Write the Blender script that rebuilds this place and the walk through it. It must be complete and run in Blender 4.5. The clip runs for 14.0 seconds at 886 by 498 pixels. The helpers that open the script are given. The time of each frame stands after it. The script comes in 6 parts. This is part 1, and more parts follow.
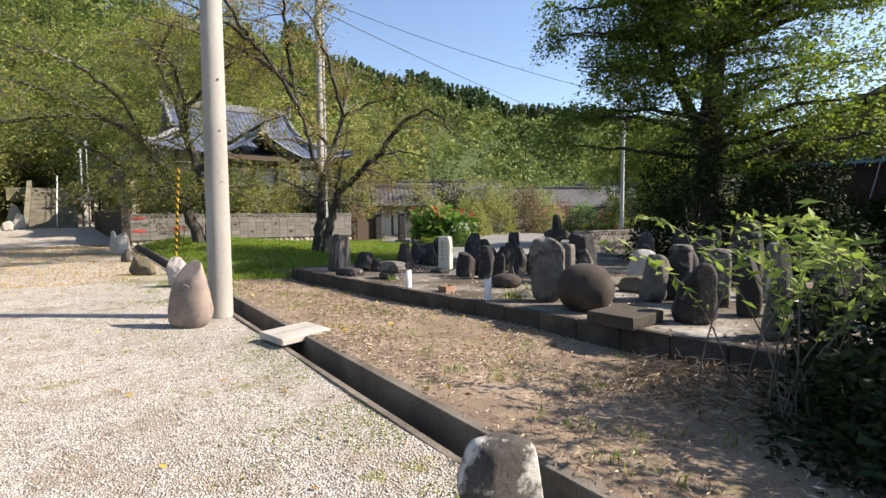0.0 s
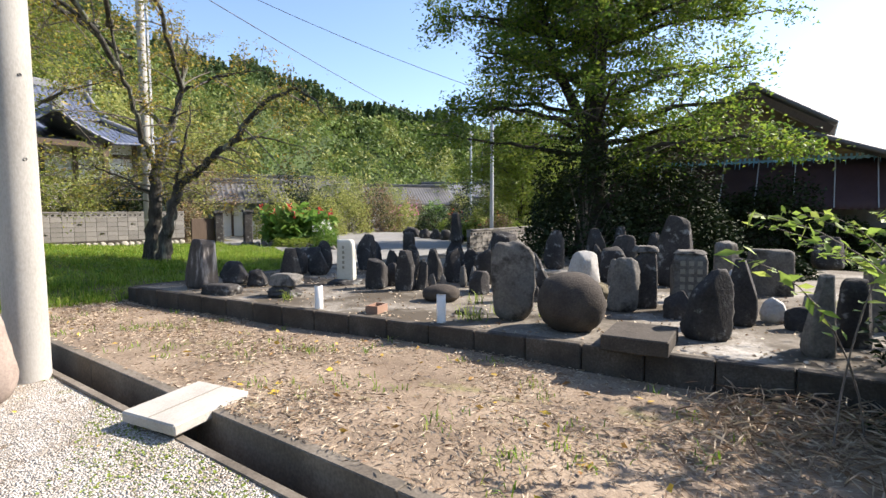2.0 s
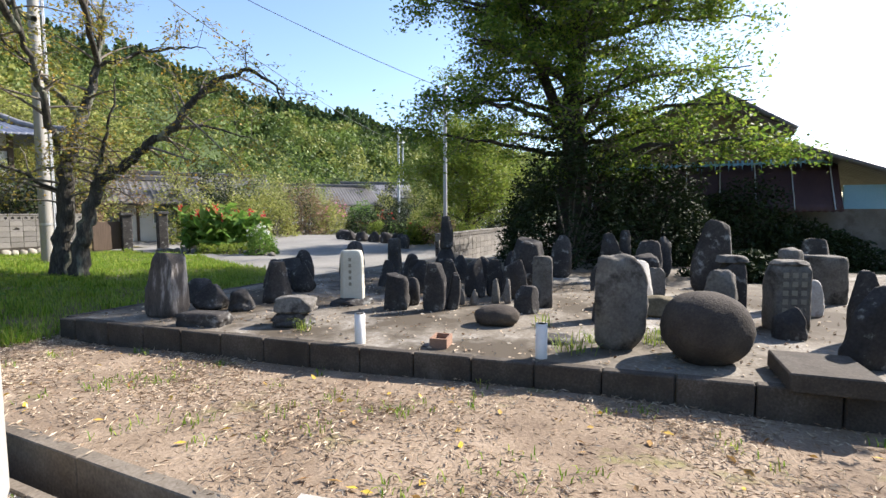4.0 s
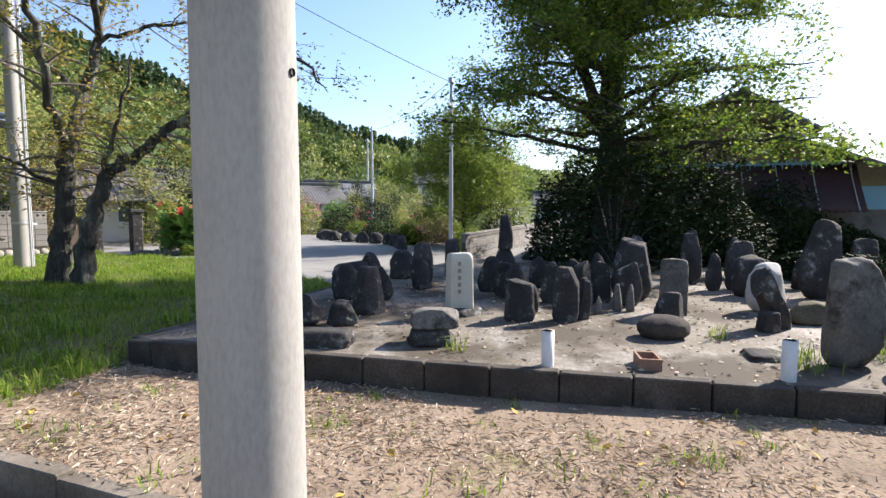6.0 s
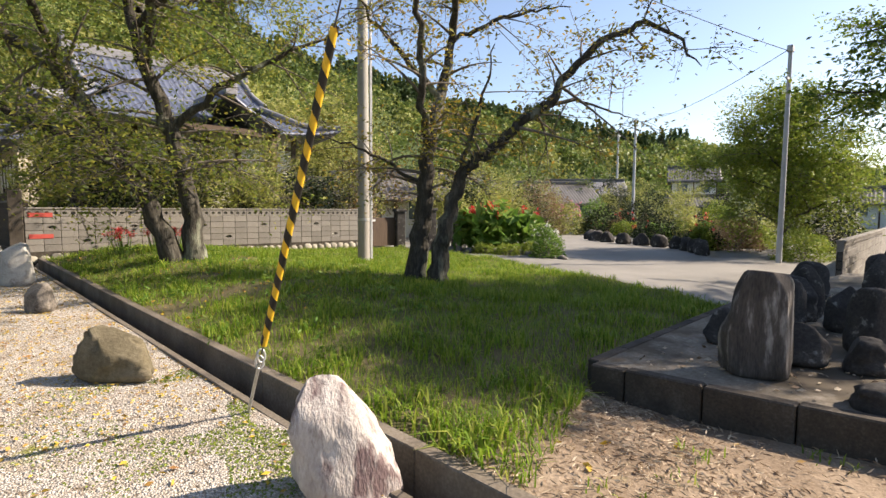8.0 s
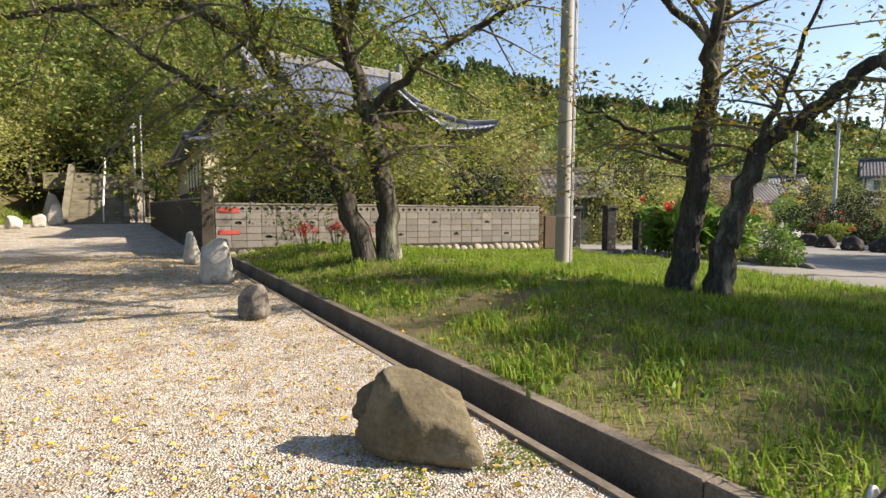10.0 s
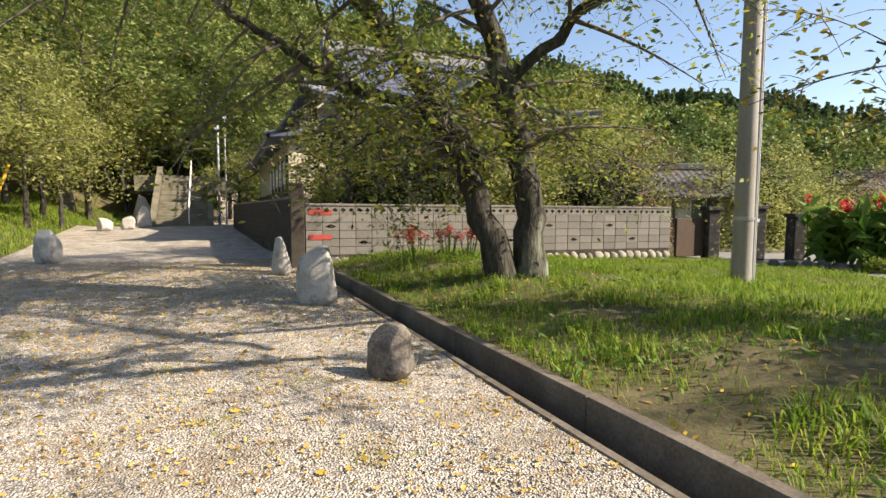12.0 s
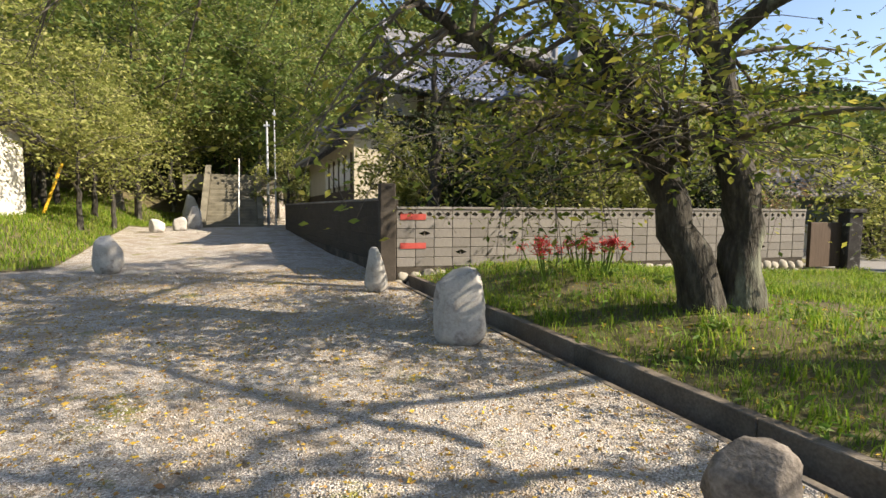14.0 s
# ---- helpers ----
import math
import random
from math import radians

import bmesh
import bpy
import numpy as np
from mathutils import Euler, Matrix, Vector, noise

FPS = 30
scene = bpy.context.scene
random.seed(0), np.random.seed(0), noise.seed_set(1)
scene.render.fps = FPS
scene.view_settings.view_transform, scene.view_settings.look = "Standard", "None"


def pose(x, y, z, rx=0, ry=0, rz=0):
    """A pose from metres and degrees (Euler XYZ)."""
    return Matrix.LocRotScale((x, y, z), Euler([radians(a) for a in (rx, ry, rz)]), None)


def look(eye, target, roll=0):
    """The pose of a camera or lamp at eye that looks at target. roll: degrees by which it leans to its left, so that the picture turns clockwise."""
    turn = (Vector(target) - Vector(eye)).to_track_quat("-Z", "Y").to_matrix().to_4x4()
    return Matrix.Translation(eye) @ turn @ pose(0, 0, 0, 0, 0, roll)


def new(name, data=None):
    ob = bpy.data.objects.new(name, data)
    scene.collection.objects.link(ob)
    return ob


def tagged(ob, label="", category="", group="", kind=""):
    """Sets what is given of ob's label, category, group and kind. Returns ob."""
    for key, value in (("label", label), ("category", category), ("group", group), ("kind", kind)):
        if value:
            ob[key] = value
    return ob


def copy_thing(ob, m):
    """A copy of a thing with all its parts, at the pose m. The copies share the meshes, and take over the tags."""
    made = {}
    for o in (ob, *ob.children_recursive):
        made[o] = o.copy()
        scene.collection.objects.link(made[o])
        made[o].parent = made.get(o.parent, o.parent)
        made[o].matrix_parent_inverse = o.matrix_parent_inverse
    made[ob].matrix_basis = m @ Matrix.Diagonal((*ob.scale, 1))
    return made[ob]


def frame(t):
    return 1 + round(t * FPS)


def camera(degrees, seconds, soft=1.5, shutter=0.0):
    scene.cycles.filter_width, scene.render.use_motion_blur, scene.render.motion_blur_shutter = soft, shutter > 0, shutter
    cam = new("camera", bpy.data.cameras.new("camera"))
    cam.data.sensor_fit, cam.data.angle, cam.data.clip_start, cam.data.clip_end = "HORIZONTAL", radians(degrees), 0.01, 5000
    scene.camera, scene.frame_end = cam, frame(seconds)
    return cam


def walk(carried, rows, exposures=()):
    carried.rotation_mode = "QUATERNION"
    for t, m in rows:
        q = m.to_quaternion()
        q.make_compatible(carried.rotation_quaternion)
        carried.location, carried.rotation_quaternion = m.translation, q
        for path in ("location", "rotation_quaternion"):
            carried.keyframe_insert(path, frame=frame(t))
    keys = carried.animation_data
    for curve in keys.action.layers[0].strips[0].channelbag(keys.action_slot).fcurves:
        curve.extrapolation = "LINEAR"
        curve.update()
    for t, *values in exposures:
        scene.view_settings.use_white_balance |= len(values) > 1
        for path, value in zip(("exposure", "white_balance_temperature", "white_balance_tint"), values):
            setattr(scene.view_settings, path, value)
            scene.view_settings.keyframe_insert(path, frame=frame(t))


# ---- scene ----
cam = camera(82.0, 14.0)
ROWS = [
    (0, -0.184, 0.237, 1.587, -35.42, -4.11, 0.15),
    (0.5, -0.173, 0.806, 1.595, -43.43, -4.18, 0.15),
    (1, -0.120, 1.446, 1.638, -47.90, -4.24, 0.15),
    (1.5, -0.060, 2.032, 1.611, -48.83, -4.32, 0.15),
    (2, 0.025, 2.578, 1.580, -53.82, -4.36, 0.15),
    (2.5, 0.094, 3.209, 1.611, -57.90, -4.47, 0.15),
    (3, 0.184, 3.812, 1.626, -59.02, -4.27, 0.15),
    (3.2, 0.203, 4.020, 1.647, -60.01, -4.36, 0.15),
    (5.5, 0.150, 6.710, 1.612, -69.30, -4.10, 0.00),
    (6, 0.140, 7.350, 1.605, -69.80, -4.35, -0.10),
    (6.5, 0.165, 8.125, 1.598, -69.10, -4.60, -0.20),
    (7, 0.085, 8.685, 1.582, -64.45, -4.35, -0.30),
    (7.5, -0.028, 9.330, 1.578, -55.50, -4.47, -0.35),
    (8, -0.009, 10.091, 1.565, -44.81, -4.46, -0.35),
    (8.5, -0.045, 10.877, 1.372, -41.66, -4.38, -0.35),
    (9, -0.140, 11.604, 1.351, -37.34, -4.26, -0.35),
    (9.2, -0.178, 11.863, 1.369, -35.85, -4.24, -0.35),
    (11.5, -0.277, 15.108, 1.342, -25.71, -4.21, -0.28),
    (12, -0.270, 15.673, 1.347, -24.13, -4.10, -0.28),
    (12.5, -0.395, 16.310, 1.458, -23.84, -4.20, -0.28),
    (13, -0.585, 16.844, 1.460, -21.00, -4.20, -0.28),
    (13.5, -0.840, 17.417, 1.426, -21.23, -4.23, -0.28),
    (14, -1.135, 18.001, 1.487, -20.90, -4.39, -0.28),
]
walk(cam, [(t, pose(x, y, z, 90 + pitch, roll, yaw)) for t, x, y, z, yaw, pitch, roll in ROWS],
     exposures=[(0, 1.05, 6850, 15), (1.0, 1.25, 6700, 15), (3.2, 1.32, 6500, 14), (5.5, 1.32, 6350, 16), (6.5, 1.27, 6450, 16), (7.5, 1.10, 7500, 17), (9.0, 1.12, 7450, 16), (12, 1.02, 7400, 14), (14, 1.10, 7350, 14)])

# ---- light ----
SUN_AZ, SUN_EL = 126.0, 37.0      # compass bearing from +y towards +x, and height
world = bpy.data.worlds.new("sky_world")
scene.world = world
world.use_nodes = True
wn = world.node_tree.nodes
sky = wn.new("ShaderNodeTexSky")
sky.sky_type = "NISHITA"
sky.sun_disc = False
sky.sun_elevation, sky.sun_rotation = radians(SUN_EL), radians(SUN_AZ)
sky.air_density, sky.dust_density, sky.ozone_density = 1.0, 0.7, 3.0
world.node_tree.links.new(sky.outputs[0], wn["Background"].inputs[0])
wn["Background"].inputs[1].default_value = 0.115
sun_data = bpy.data.lights.new("sun", "SUN")
sun_data.energy, sun_data.angle, sun_data.color = 5.0, radians(0.5), (1.0, 0.94, 0.83)
sun = new("sun", sun_data)
sv = Vector((math.sin(radians(SUN_AZ)) * math.cos(radians(SUN_EL)), math.cos(radians(SUN_AZ)) * math.cos(radians(SUN_EL)), math.sin(radians(SUN_EL))))
sun.matrix_world = look(sv * 60, (0, 0, 0))


# ---- materials ----
def mat(name, cols, scale=4.0, fine=60.0, rough=0.85, bump=0.3, metal=0.0, spec=0.3, patch=None, rand=0.0, stretch=(1, 1, 1), bdist=0.01, coords="Object"):
    """Three-tone procedural surface: broad stains, fine grain and relief. patch: (colour, scale, low, high)."""
    m = bpy.data.materials.new(name)
    m.use_nodes = True
    nt = m.node_tree
    N, L = nt.nodes, nt.links
    bs = N["Principled BSDF"]
    tc, mp = N.new("ShaderNodeTexCoord"), N.new("ShaderNodeMapping")
    mp.inputs["Scale"].default_value = stretch
    L.new(tc.outputs[coords], mp.inputs[0])
    def noi(s, d=5, r=0.6):
        n = N.new("ShaderNodeTexNoise")
        n.inputs["Scale"].default_value, n.inputs["Detail"].default_value, n.inputs["Roughness"].default_value = s, d, r
        L.new(mp.outputs[0], n.inputs["Vector"])
        return n
    a, b = noi(scale), noi(fine, 3)
    ramp = N.new("ShaderNodeValToRGB")
    el = ramp.color_ramp.elements
    el[0].position, el[1].position = 0.32, 0.7
    el[0].color, el[1].color = (*cols[0], 1), (*cols[-1], 1)
    if len(cols) > 2:
        e = el.new(0.5)
        e.color = (*cols[1], 1)
    mixf = N.new("ShaderNodeMix")
    mixf.inputs[0].default_value = 0.38
    L.new(a.outputs[0], mixf.inputs[2])
    L.new(b.outputs[0], mixf.inputs[3])
    L.new(mixf.outputs[0], ramp.inputs[0])
    col = ramp.outputs[0]
    if patch:
        pc, ps, lo, hi = patch
        p = noi(ps, 6, 0.65)
        mr = N.new("ShaderNodeMapRange")
        mr.inputs[1].default_value, mr.inputs[2].default_value = lo, hi
        L.new(p.outputs[0], mr.inputs[0])
        mx = N.new("ShaderNodeMix")
        mx.data_type = "RGBA"
        L.new(mr.outputs[0], mx.inputs[0])
        L.new(col, mx.inputs[6])
        mx.inputs[7].default_value = (*pc, 1)
        col = mx.outputs[2]
    if rand:
        oi, hv = N.new("ShaderNodeObjectInfo"), N.new("ShaderNodeHueSaturation")
        r2 = N.new("ShaderNodeMapRange")
        r2.inputs[3].default_value, r2.inputs[4].default_value = 1 - rand, 1 + rand
        L.new(oi.outputs["Random"], r2.inputs[0])
        L.new(r2.outputs[0], hv.inputs["Value"])
        L.new(col, hv.inputs["Color"])
        col = hv.outputs[0]
    L.new(col, bs.inputs["Base Color"])
    bs.inputs["Roughness"].default_value, bs.inputs["Metallic"].default_value = rough, metal
    bs.inputs["Specular IOR Level"].default_value = spec
    if bump:
        bp = N.new("ShaderNodeBump")
        bp.inputs["Strength"].default_value, bp.inputs["Distance"].default_value = bump, bdist
        L.new(mixf.outputs[0], bp.inputs["Height"])
        L.new(bp.outputs[0], bs.inputs["Normal"])
    return m


def leaf_mat(name, cols, glow=0.35, rough=0.55):
    """Leaf: per-leaf colour, diffuse with light passing through."""
    m = bpy.data.materials.new(name)
    m.use_nodes = True
    nt = m.node_tree
    N, L = nt.nodes, nt.links
    bs, out = N["Principled BSDF"], N["Material Output"]
    geo, ramp = N.new("ShaderNodeNewGeometry"), N.new("ShaderNodeValToRGB")
    el = ramp.color_ramp.elements
    el[0].color, el[1].color = (*cols[0], 1), (*cols[-1], 1)
    for i, c in enumerate(cols[1:-1]):
        e = el.new((i + 1) / (len(cols) - 1))
        e.color = (*c, 1)
    L.new(geo.outputs["Random Per Island"], ramp.inputs[0])
    L.new(ramp.outputs[0], bs.inputs["Base Color"])
    bs.inputs["Roughness"].default_value, bs.inputs["Specular IOR Level"].default_value = rough, 0.25
    tr, mx = N.new("ShaderNodeBsdfTranslucent"), N.new("ShaderNodeMixShader")
    L.new(ramp.outputs[0], tr.inputs[0])
    mx.inputs[0].default_value = glow
    L.new(bs.outputs[0], mx.inputs[1])
    L.new(tr.outputs[0], mx.inputs[2])
    L.new(mx.outputs[0], out.inputs[0])
    return m


M = {
    "soil": mat("soil", [(0.10, 0.07, 0.048), (0.22, 0.165, 0.115), (0.36, 0.285, 0.21)], 1.2, 40, 0.95, 0.9, bdist=0.03, patch=((0.17, 0.17, 0.05), 0.9, 0.60, 0.72)),
    "turf": mat("turf", [(0.06, 0.06, 0.025), (0.11, 0.095, 0.045), (0.18, 0.14, 0.085)], 1.0, 35, 0.95, 0.9, bdist=0.03),
    "earth": mat("earth", [(0.07, 0.075, 0.025), (0.12, 0.11, 0.045), (0.17, 0.13, 0.07)], 0.6, 20, 0.95, 0.9, bdist=0.05),
    "road": mat("road", [(0.14, 0.135, 0.12), (0.20, 0.192, 0.175), (0.26, 0.25, 0.225)], 0.35, 60, 0.9, 0.4),
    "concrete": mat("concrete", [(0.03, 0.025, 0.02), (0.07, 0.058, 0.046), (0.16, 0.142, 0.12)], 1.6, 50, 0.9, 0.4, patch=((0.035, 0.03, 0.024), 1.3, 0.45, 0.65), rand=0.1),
    "slab_top": mat("slab_top", [(0.10, 0.082, 0.06), (0.20, 0.175, 0.14), (0.44, 0.42, 0.38)], 0.9, 30, 0.9, 0.45, patch=((0.075, 0.06, 0.042), 0.8, 0.44, 0.58)),
    "kerb": mat("kerb", [(0.07, 0.058, 0.045), (0.14, 0.118, 0.092), (0.24, 0.21, 0.17)], 1.6, 45, 0.9, 0.45, rand=0.12),
    "lid": mat("lid", [(0.30, 0.275, 0.235), (0.41, 0.38, 0.335), (0.50, 0.47, 0.425)], 2.0, 60, 0.9, 0.4),
    "pole": mat("pole", [(0.24, 0.225, 0.20), (0.33, 0.315, 0.285), (0.40, 0.385, 0.355)], 1.5, 70, 0.8, 0.15, stretch=(1, 1, 0.35)),
    "stone_dark": mat("stone_dark", [(0.020, 0.018, 0.017), (0.045, 0.041, 0.038), (0.09, 0.082, 0.077)], 3.0, 35, 0.9, 0.8, patch=((0.28, 0.28, 0.26), 6.0, 0.58, 0.70), rand=0.2, bdist=0.02),
    "stone_grey": mat("stone_grey", [(0.075, 0.068, 0.06), (0.15, 0.138, 0.12), (0.24, 0.225, 0.20)], 3.0, 35, 0.9, 0.7, patch=((0.040, 0.035, 0.03), 3.2, 0.50, 0.64), rand=0.15, bdist=0.02),
    "stone_pale": mat("stone_pale", [(0.30, 0.27, 0.24), (0.44, 0.42, 0.38), (0.54, 0.51, 0.48)], 3.0, 35, 0.85, 0.6, patch=((0.13, 0.10, 0.09), 3.0, 0.55, 0.7), bdist=0.02),
    "stone_warm": mat("stone_warm", [(0.17, 0.13, 0.105), (0.27, 0.215, 0.18), (0.34, 0.28, 0.24)], 2.5, 40, 0.9, 0.5, patch=((0.13, 0.10, 0.085), 2.0, 0.55, 0.7), bdist=0.012),
    "stone_patchy": mat("stone_patchy", [(0.035, 0.032, 0.03), (0.075, 0.068, 0.06), (0.14, 0.13, 0.115)], 3.0, 35, 0.9, 0.8, patch=((0.50, 0.48, 0.44), 3.4, 0.47, 0.55), bdist=0.02),
    "stone_pink": mat("stone_pink", [(0.30, 0.26, 0.24), (0.44, 0.40, 0.37), (0.58, 0.55, 0.52)], 4.0, 35, 0.9, 1.0, stretch=(1.6, 1.6, 0.6), patch=((0.15, 0.105, 0.105), 3.0, 0.50, 0.60), bdist=0.03),
    "stone_streaked": mat("stone_streaked", [(0.03, 0.026, 0.024), (0.075, 0.065, 0.058), (0.13, 0.115, 0.10)], 4.0, 35, 0.9, 0.8, stretch=(2.2, 2.2, 0.35), patch=((0.30, 0.28, 0.26), 4.0, 0.54, 0.66), bdist=0.02),
    "stone_dusty": mat("stone_dusty", [(0.07, 0.06, 0.05), (0.16, 0.14, 0.118), (0.28, 0.25, 0.215)], 5.0, 40, 0.9, 0.7, patch=((0.05, 0.042, 0.035), 4.0, 0.54, 0.66), bdist=0.02),
    "stone_moss": mat("stone_moss", [(0.075, 0.062, 0.038), (0.13, 0.11, 0.07), (0.21, 0.18, 0.125)], 4, 35, 0.95, 0.9, bdist=0.02),
    "stone_brown": mat("stone_brown", [(0.030, 0.025, 0.021), (0.055, 0.045, 0.037), (0.095, 0.08, 0.062)], 3.0, 50, 0.95, 1.0, bdist=0.02),
    "stone_white": mat("stone_white", [(0.44, 0.42, 0.34), (0.52, 0.50, 0.42), (0.60, 0.58, 0.51)], 2.5, 45, 0.85, 0.4, patch=((0.28, 0.26, 0.19), 2.4, 0.55, 0.72), bdist=0.01),
    "engrave": mat("engrave", [(0.19, 0.175, 0.14), (0.27, 0.25, 0.20)], 8, 60, 0.95, 0.3),
    "pvc": mat("pvc", [(0.62, 0.61, 0.58), (0.74, 0.73, 0.70)], 3, 40, 0.5, 0.1, patch=((0.40, 0.36, 0.30), 4, 0.58, 0.75)),
    "clay": mat("clay", [(0.22, 0.13, 0.09), (0.32, 0.20, 0.14)], 6, 50, 0.9, 0.5),
    "bark": mat("bark", [(0.018, 0.016, 0.013), (0.05, 0.045, 0.036), (0.12, 0.112, 0.094)], 9, 34, 0.95, 1.0, stretch=(1, 1, 0.28), bdist=0.06, patch=((0.19, 0.20, 0.15), 2.4, 0.54, 0.64)),
    "bark_dark": mat("bark_dark", [(0.035, 0.03, 0.024), (0.07, 0.06, 0.05)], 5, 30, 0.95, 1.0, stretch=(1, 1, 0.4), bdist=0.03),
    "block": mat("block", [(0.12, 0.11, 0.095), (0.21, 0.195, 0.175), (0.30, 0.285, 0.265)], 1.8, 60, 0.95, 0.5, rand=0.16, patch=((0.12, 0.105, 0.085), 1.6, 0.52, 0.7)),
    "cobble": mat("cobble", [(0.22, 0.20, 0.16), (0.34, 0.32, 0.27)], 4, 40, 0.9, 0.5, rand=0.25),
    "tile": mat("tile", [(0.045, 0.055, 0.085), (0.085, 0.10, 0.145), (0.15, 0.17, 0.22)], 1.2, 25, 0.42, 0.3, spec=0.5),
    "tile_ridge": mat("tile_ridge", [(0.14, 0.14, 0.15), (0.25, 0.25, 0.26)], 3, 25, 0.6, 0.3),
    "tile_grey": mat("tile_grey", [(0.08, 0.075, 0.072), (0.15, 0.145, 0.14)], 1.5, 25, 0.55, 0.4),
    "plaster": mat("plaster", [(0.58, 0.56, 0.51), (0.70, 0.68, 0.63)], 1.0, 40, 0.9, 0.15),
    "plaster_cream": mat("plaster_cream", [(0.42, 0.37, 0.27), (0.52, 0.46, 0.35)], 1.0, 40, 0.9, 0.15),
    "timber": mat("timber", [(0.06, 0.04, 0.028), (0.12, 0.085, 0.06)], 3, 40, 0.8, 0.5, stretch=(6, 6, 0.6)),
    "iron_sheet": mat("iron_sheet", [(0.055, 0.03, 0.032), (0.09, 0.05, 0.05)], 1.6, 30, 0.6, 0.2, metal=0.2),
    "blue_sheet": mat("blue_sheet", [(0.20, 0.42, 0.58), (0.30, 0.54, 0.70)], 1.2, 30, 0.55, 0.15),
    "ochre": mat("ochre", [(0.20, 0.15, 0.10), (0.28, 0.21, 0.14)], 1.6, 30, 0.9, 0.3),
    "white_paint": mat("white_paint", [(0.62, 0.62, 0.60), (0.76, 0.76, 0.74)], 2, 40, 0.7, 0.1),
    "step": mat("step", [(0.09, 0.082, 0.058), (0.16, 0.145, 0.105), (0.23, 0.21, 0.16)], 1.5, 40, 0.95, 0.5, rand=0.12),
    "steel": mat("steel", [(0.42, 0.42, 0.42), (0.56, 0.56, 0.56)], 3, 50, 0.4, 0.1, metal=0.7),
    "grey_paint": mat("grey_paint", [(0.40, 0.41, 0.42), (0.50, 0.51, 0.52)], 3, 50, 0.5, 0.1),
    "yellow": mat("yellow", [(0.72, 0.42, 0.03), (0.80, 0.50, 0.05)], 4, 50, 0.5, 0.1),
    "black": mat("black", [(0.015, 0.014, 0.012), (0.03, 0.028, 0.025)], 4, 50, 0.5, 0.1),
    "red_paint": mat("red_paint", [(0.40, 0.06, 0.05), (0.52, 0.10, 0.08)], 4, 50, 0.7, 0.1),
    "wire": mat("wire", [(0.05, 0.05, 0.05), (0.08, 0.08, 0.08)], 4, 50, 0.6, 0.0),
    "pebble": mat("pebble", [(0.20, 0.18, 0.155), (0.44, 0.405, 0.36), (0.70, 0.67, 0.62)], 26, 60, 0.9, 0.2),
    "hill": mat("hill", [(0.03, 0.05, 0.016), (0.06, 0.085, 0.025)], 0.05, 1.0, 0.95, 0.6),
}


def gravel_mat(name):
    """Crushed stone: cells of many tones over fine dirt, with damp, mossy and brown stains."""
    m = bpy.data.materials.new(name)
    m.use_nodes = True
    N, L = m.node_tree.nodes, m.node_tree.links
    bs = N["Principled BSDF"]
    bs.inputs["Roughness"].default_value, bs.inputs["Specular IOR Level"].default_value = 0.92, 0.2
    tc = N.new("ShaderNodeTexCoord")
    def vor(s):
        v = N.new("ShaderNodeTexVoronoi")
        v.inputs["Scale"].default_value = s
        L.new(tc.outputs["Object"], v.inputs["Vector"])
        return v
    def noi(s, d=5, r=0.62):
        n = N.new("ShaderNodeTexNoise")
        n.inputs["Scale"].default_value, n.inputs["Detail"].default_value, n.inputs["Roughness"].default_value = s, d, r
        L.new(tc.outputs["Object"], n.inputs["Vector"])
        return n
    def mix(f, a, b):
        x = N.new("ShaderNodeMix")
        x.data_type = "RGBA"
        L.new(f, x.inputs[0])
        for k, c in ((6, a), (7, b)):
            if isinstance(c, tuple):
                x.inputs[k].default_value = (*c, 1)
            else:
                L.new(c, x.inputs[k])
        return x.outputs[2]
    def rng_(src, lo, hi):
        r = N.new("ShaderNodeMapRange")
        r.inputs[1].default_value, r.inputs[2].default_value = lo, hi
        L.new(src, r.inputs[0])
        return r.outputs[0]
    v1 = vor(72)
    sep = N.new("ShaderNodeSeparateColor")
    L.new(v1.outputs["Color"], sep.inputs[0])
    ramp = N.new("ShaderNodeValToRGB")
    e = ramp.color_ramp.elements
    e[0].color, e[1].color = (0.24, 0.21, 0.175, 1), (0.74, 0.70, 0.64, 1)
    for p, c in ((0.25, (0.42, 0.375, 0.32)), (0.5, (0.53, 0.49, 0.43)), (0.75, (0.63, 0.59, 0.53))):
        q = e.new(p)
        q.color = (*c, 1)
    L.new(sep.outputs[0], ramp.inputs[0])
    col = mix(rng_(v1.outputs["Distance"], 0.50, 0.85), ramp.outputs[0], (0.24, 0.205, 0.165))
    col = mix(rng_(noi(1.7).outputs[0], 0.46, 0.64), col, (0.34, 0.285, 0.22))
    col = mix(rng_(noi(7, 6, 0.75).outputs[0], 0.54, 0.64), col, (0.20, 0.155, 0.11))
    col = mix(rng_(noi(1.1, 7, 0.75).outputs[0], 0.58, 0.66), col, (0.22, 0.22, 0.06))
    L.new(col, bs.inputs["Base Color"])
    bp = N.new("ShaderNodeBump")
    bp.inputs["Strength"].default_value, bp.inputs["Distance"].default_value = 0.9, 0.02
    L.new(v1.outputs["Distance"], bp.inputs["Height"])
    bp.invert = True
    b2 = N.new("ShaderNodeBump")
    b2.inputs["Strength"].default_value, b2.inputs["Distance"].default_value = 0.5, 0.03
    L.new(noi(9).outputs[0], b2.inputs["Height"])
    L.new(bp.outputs[0], b2.inputs["Normal"])
    L.new(b2.outputs[0], bs.inputs["Normal"])
    return m


M["gravel"] = gravel_mat("crushed_gravel")
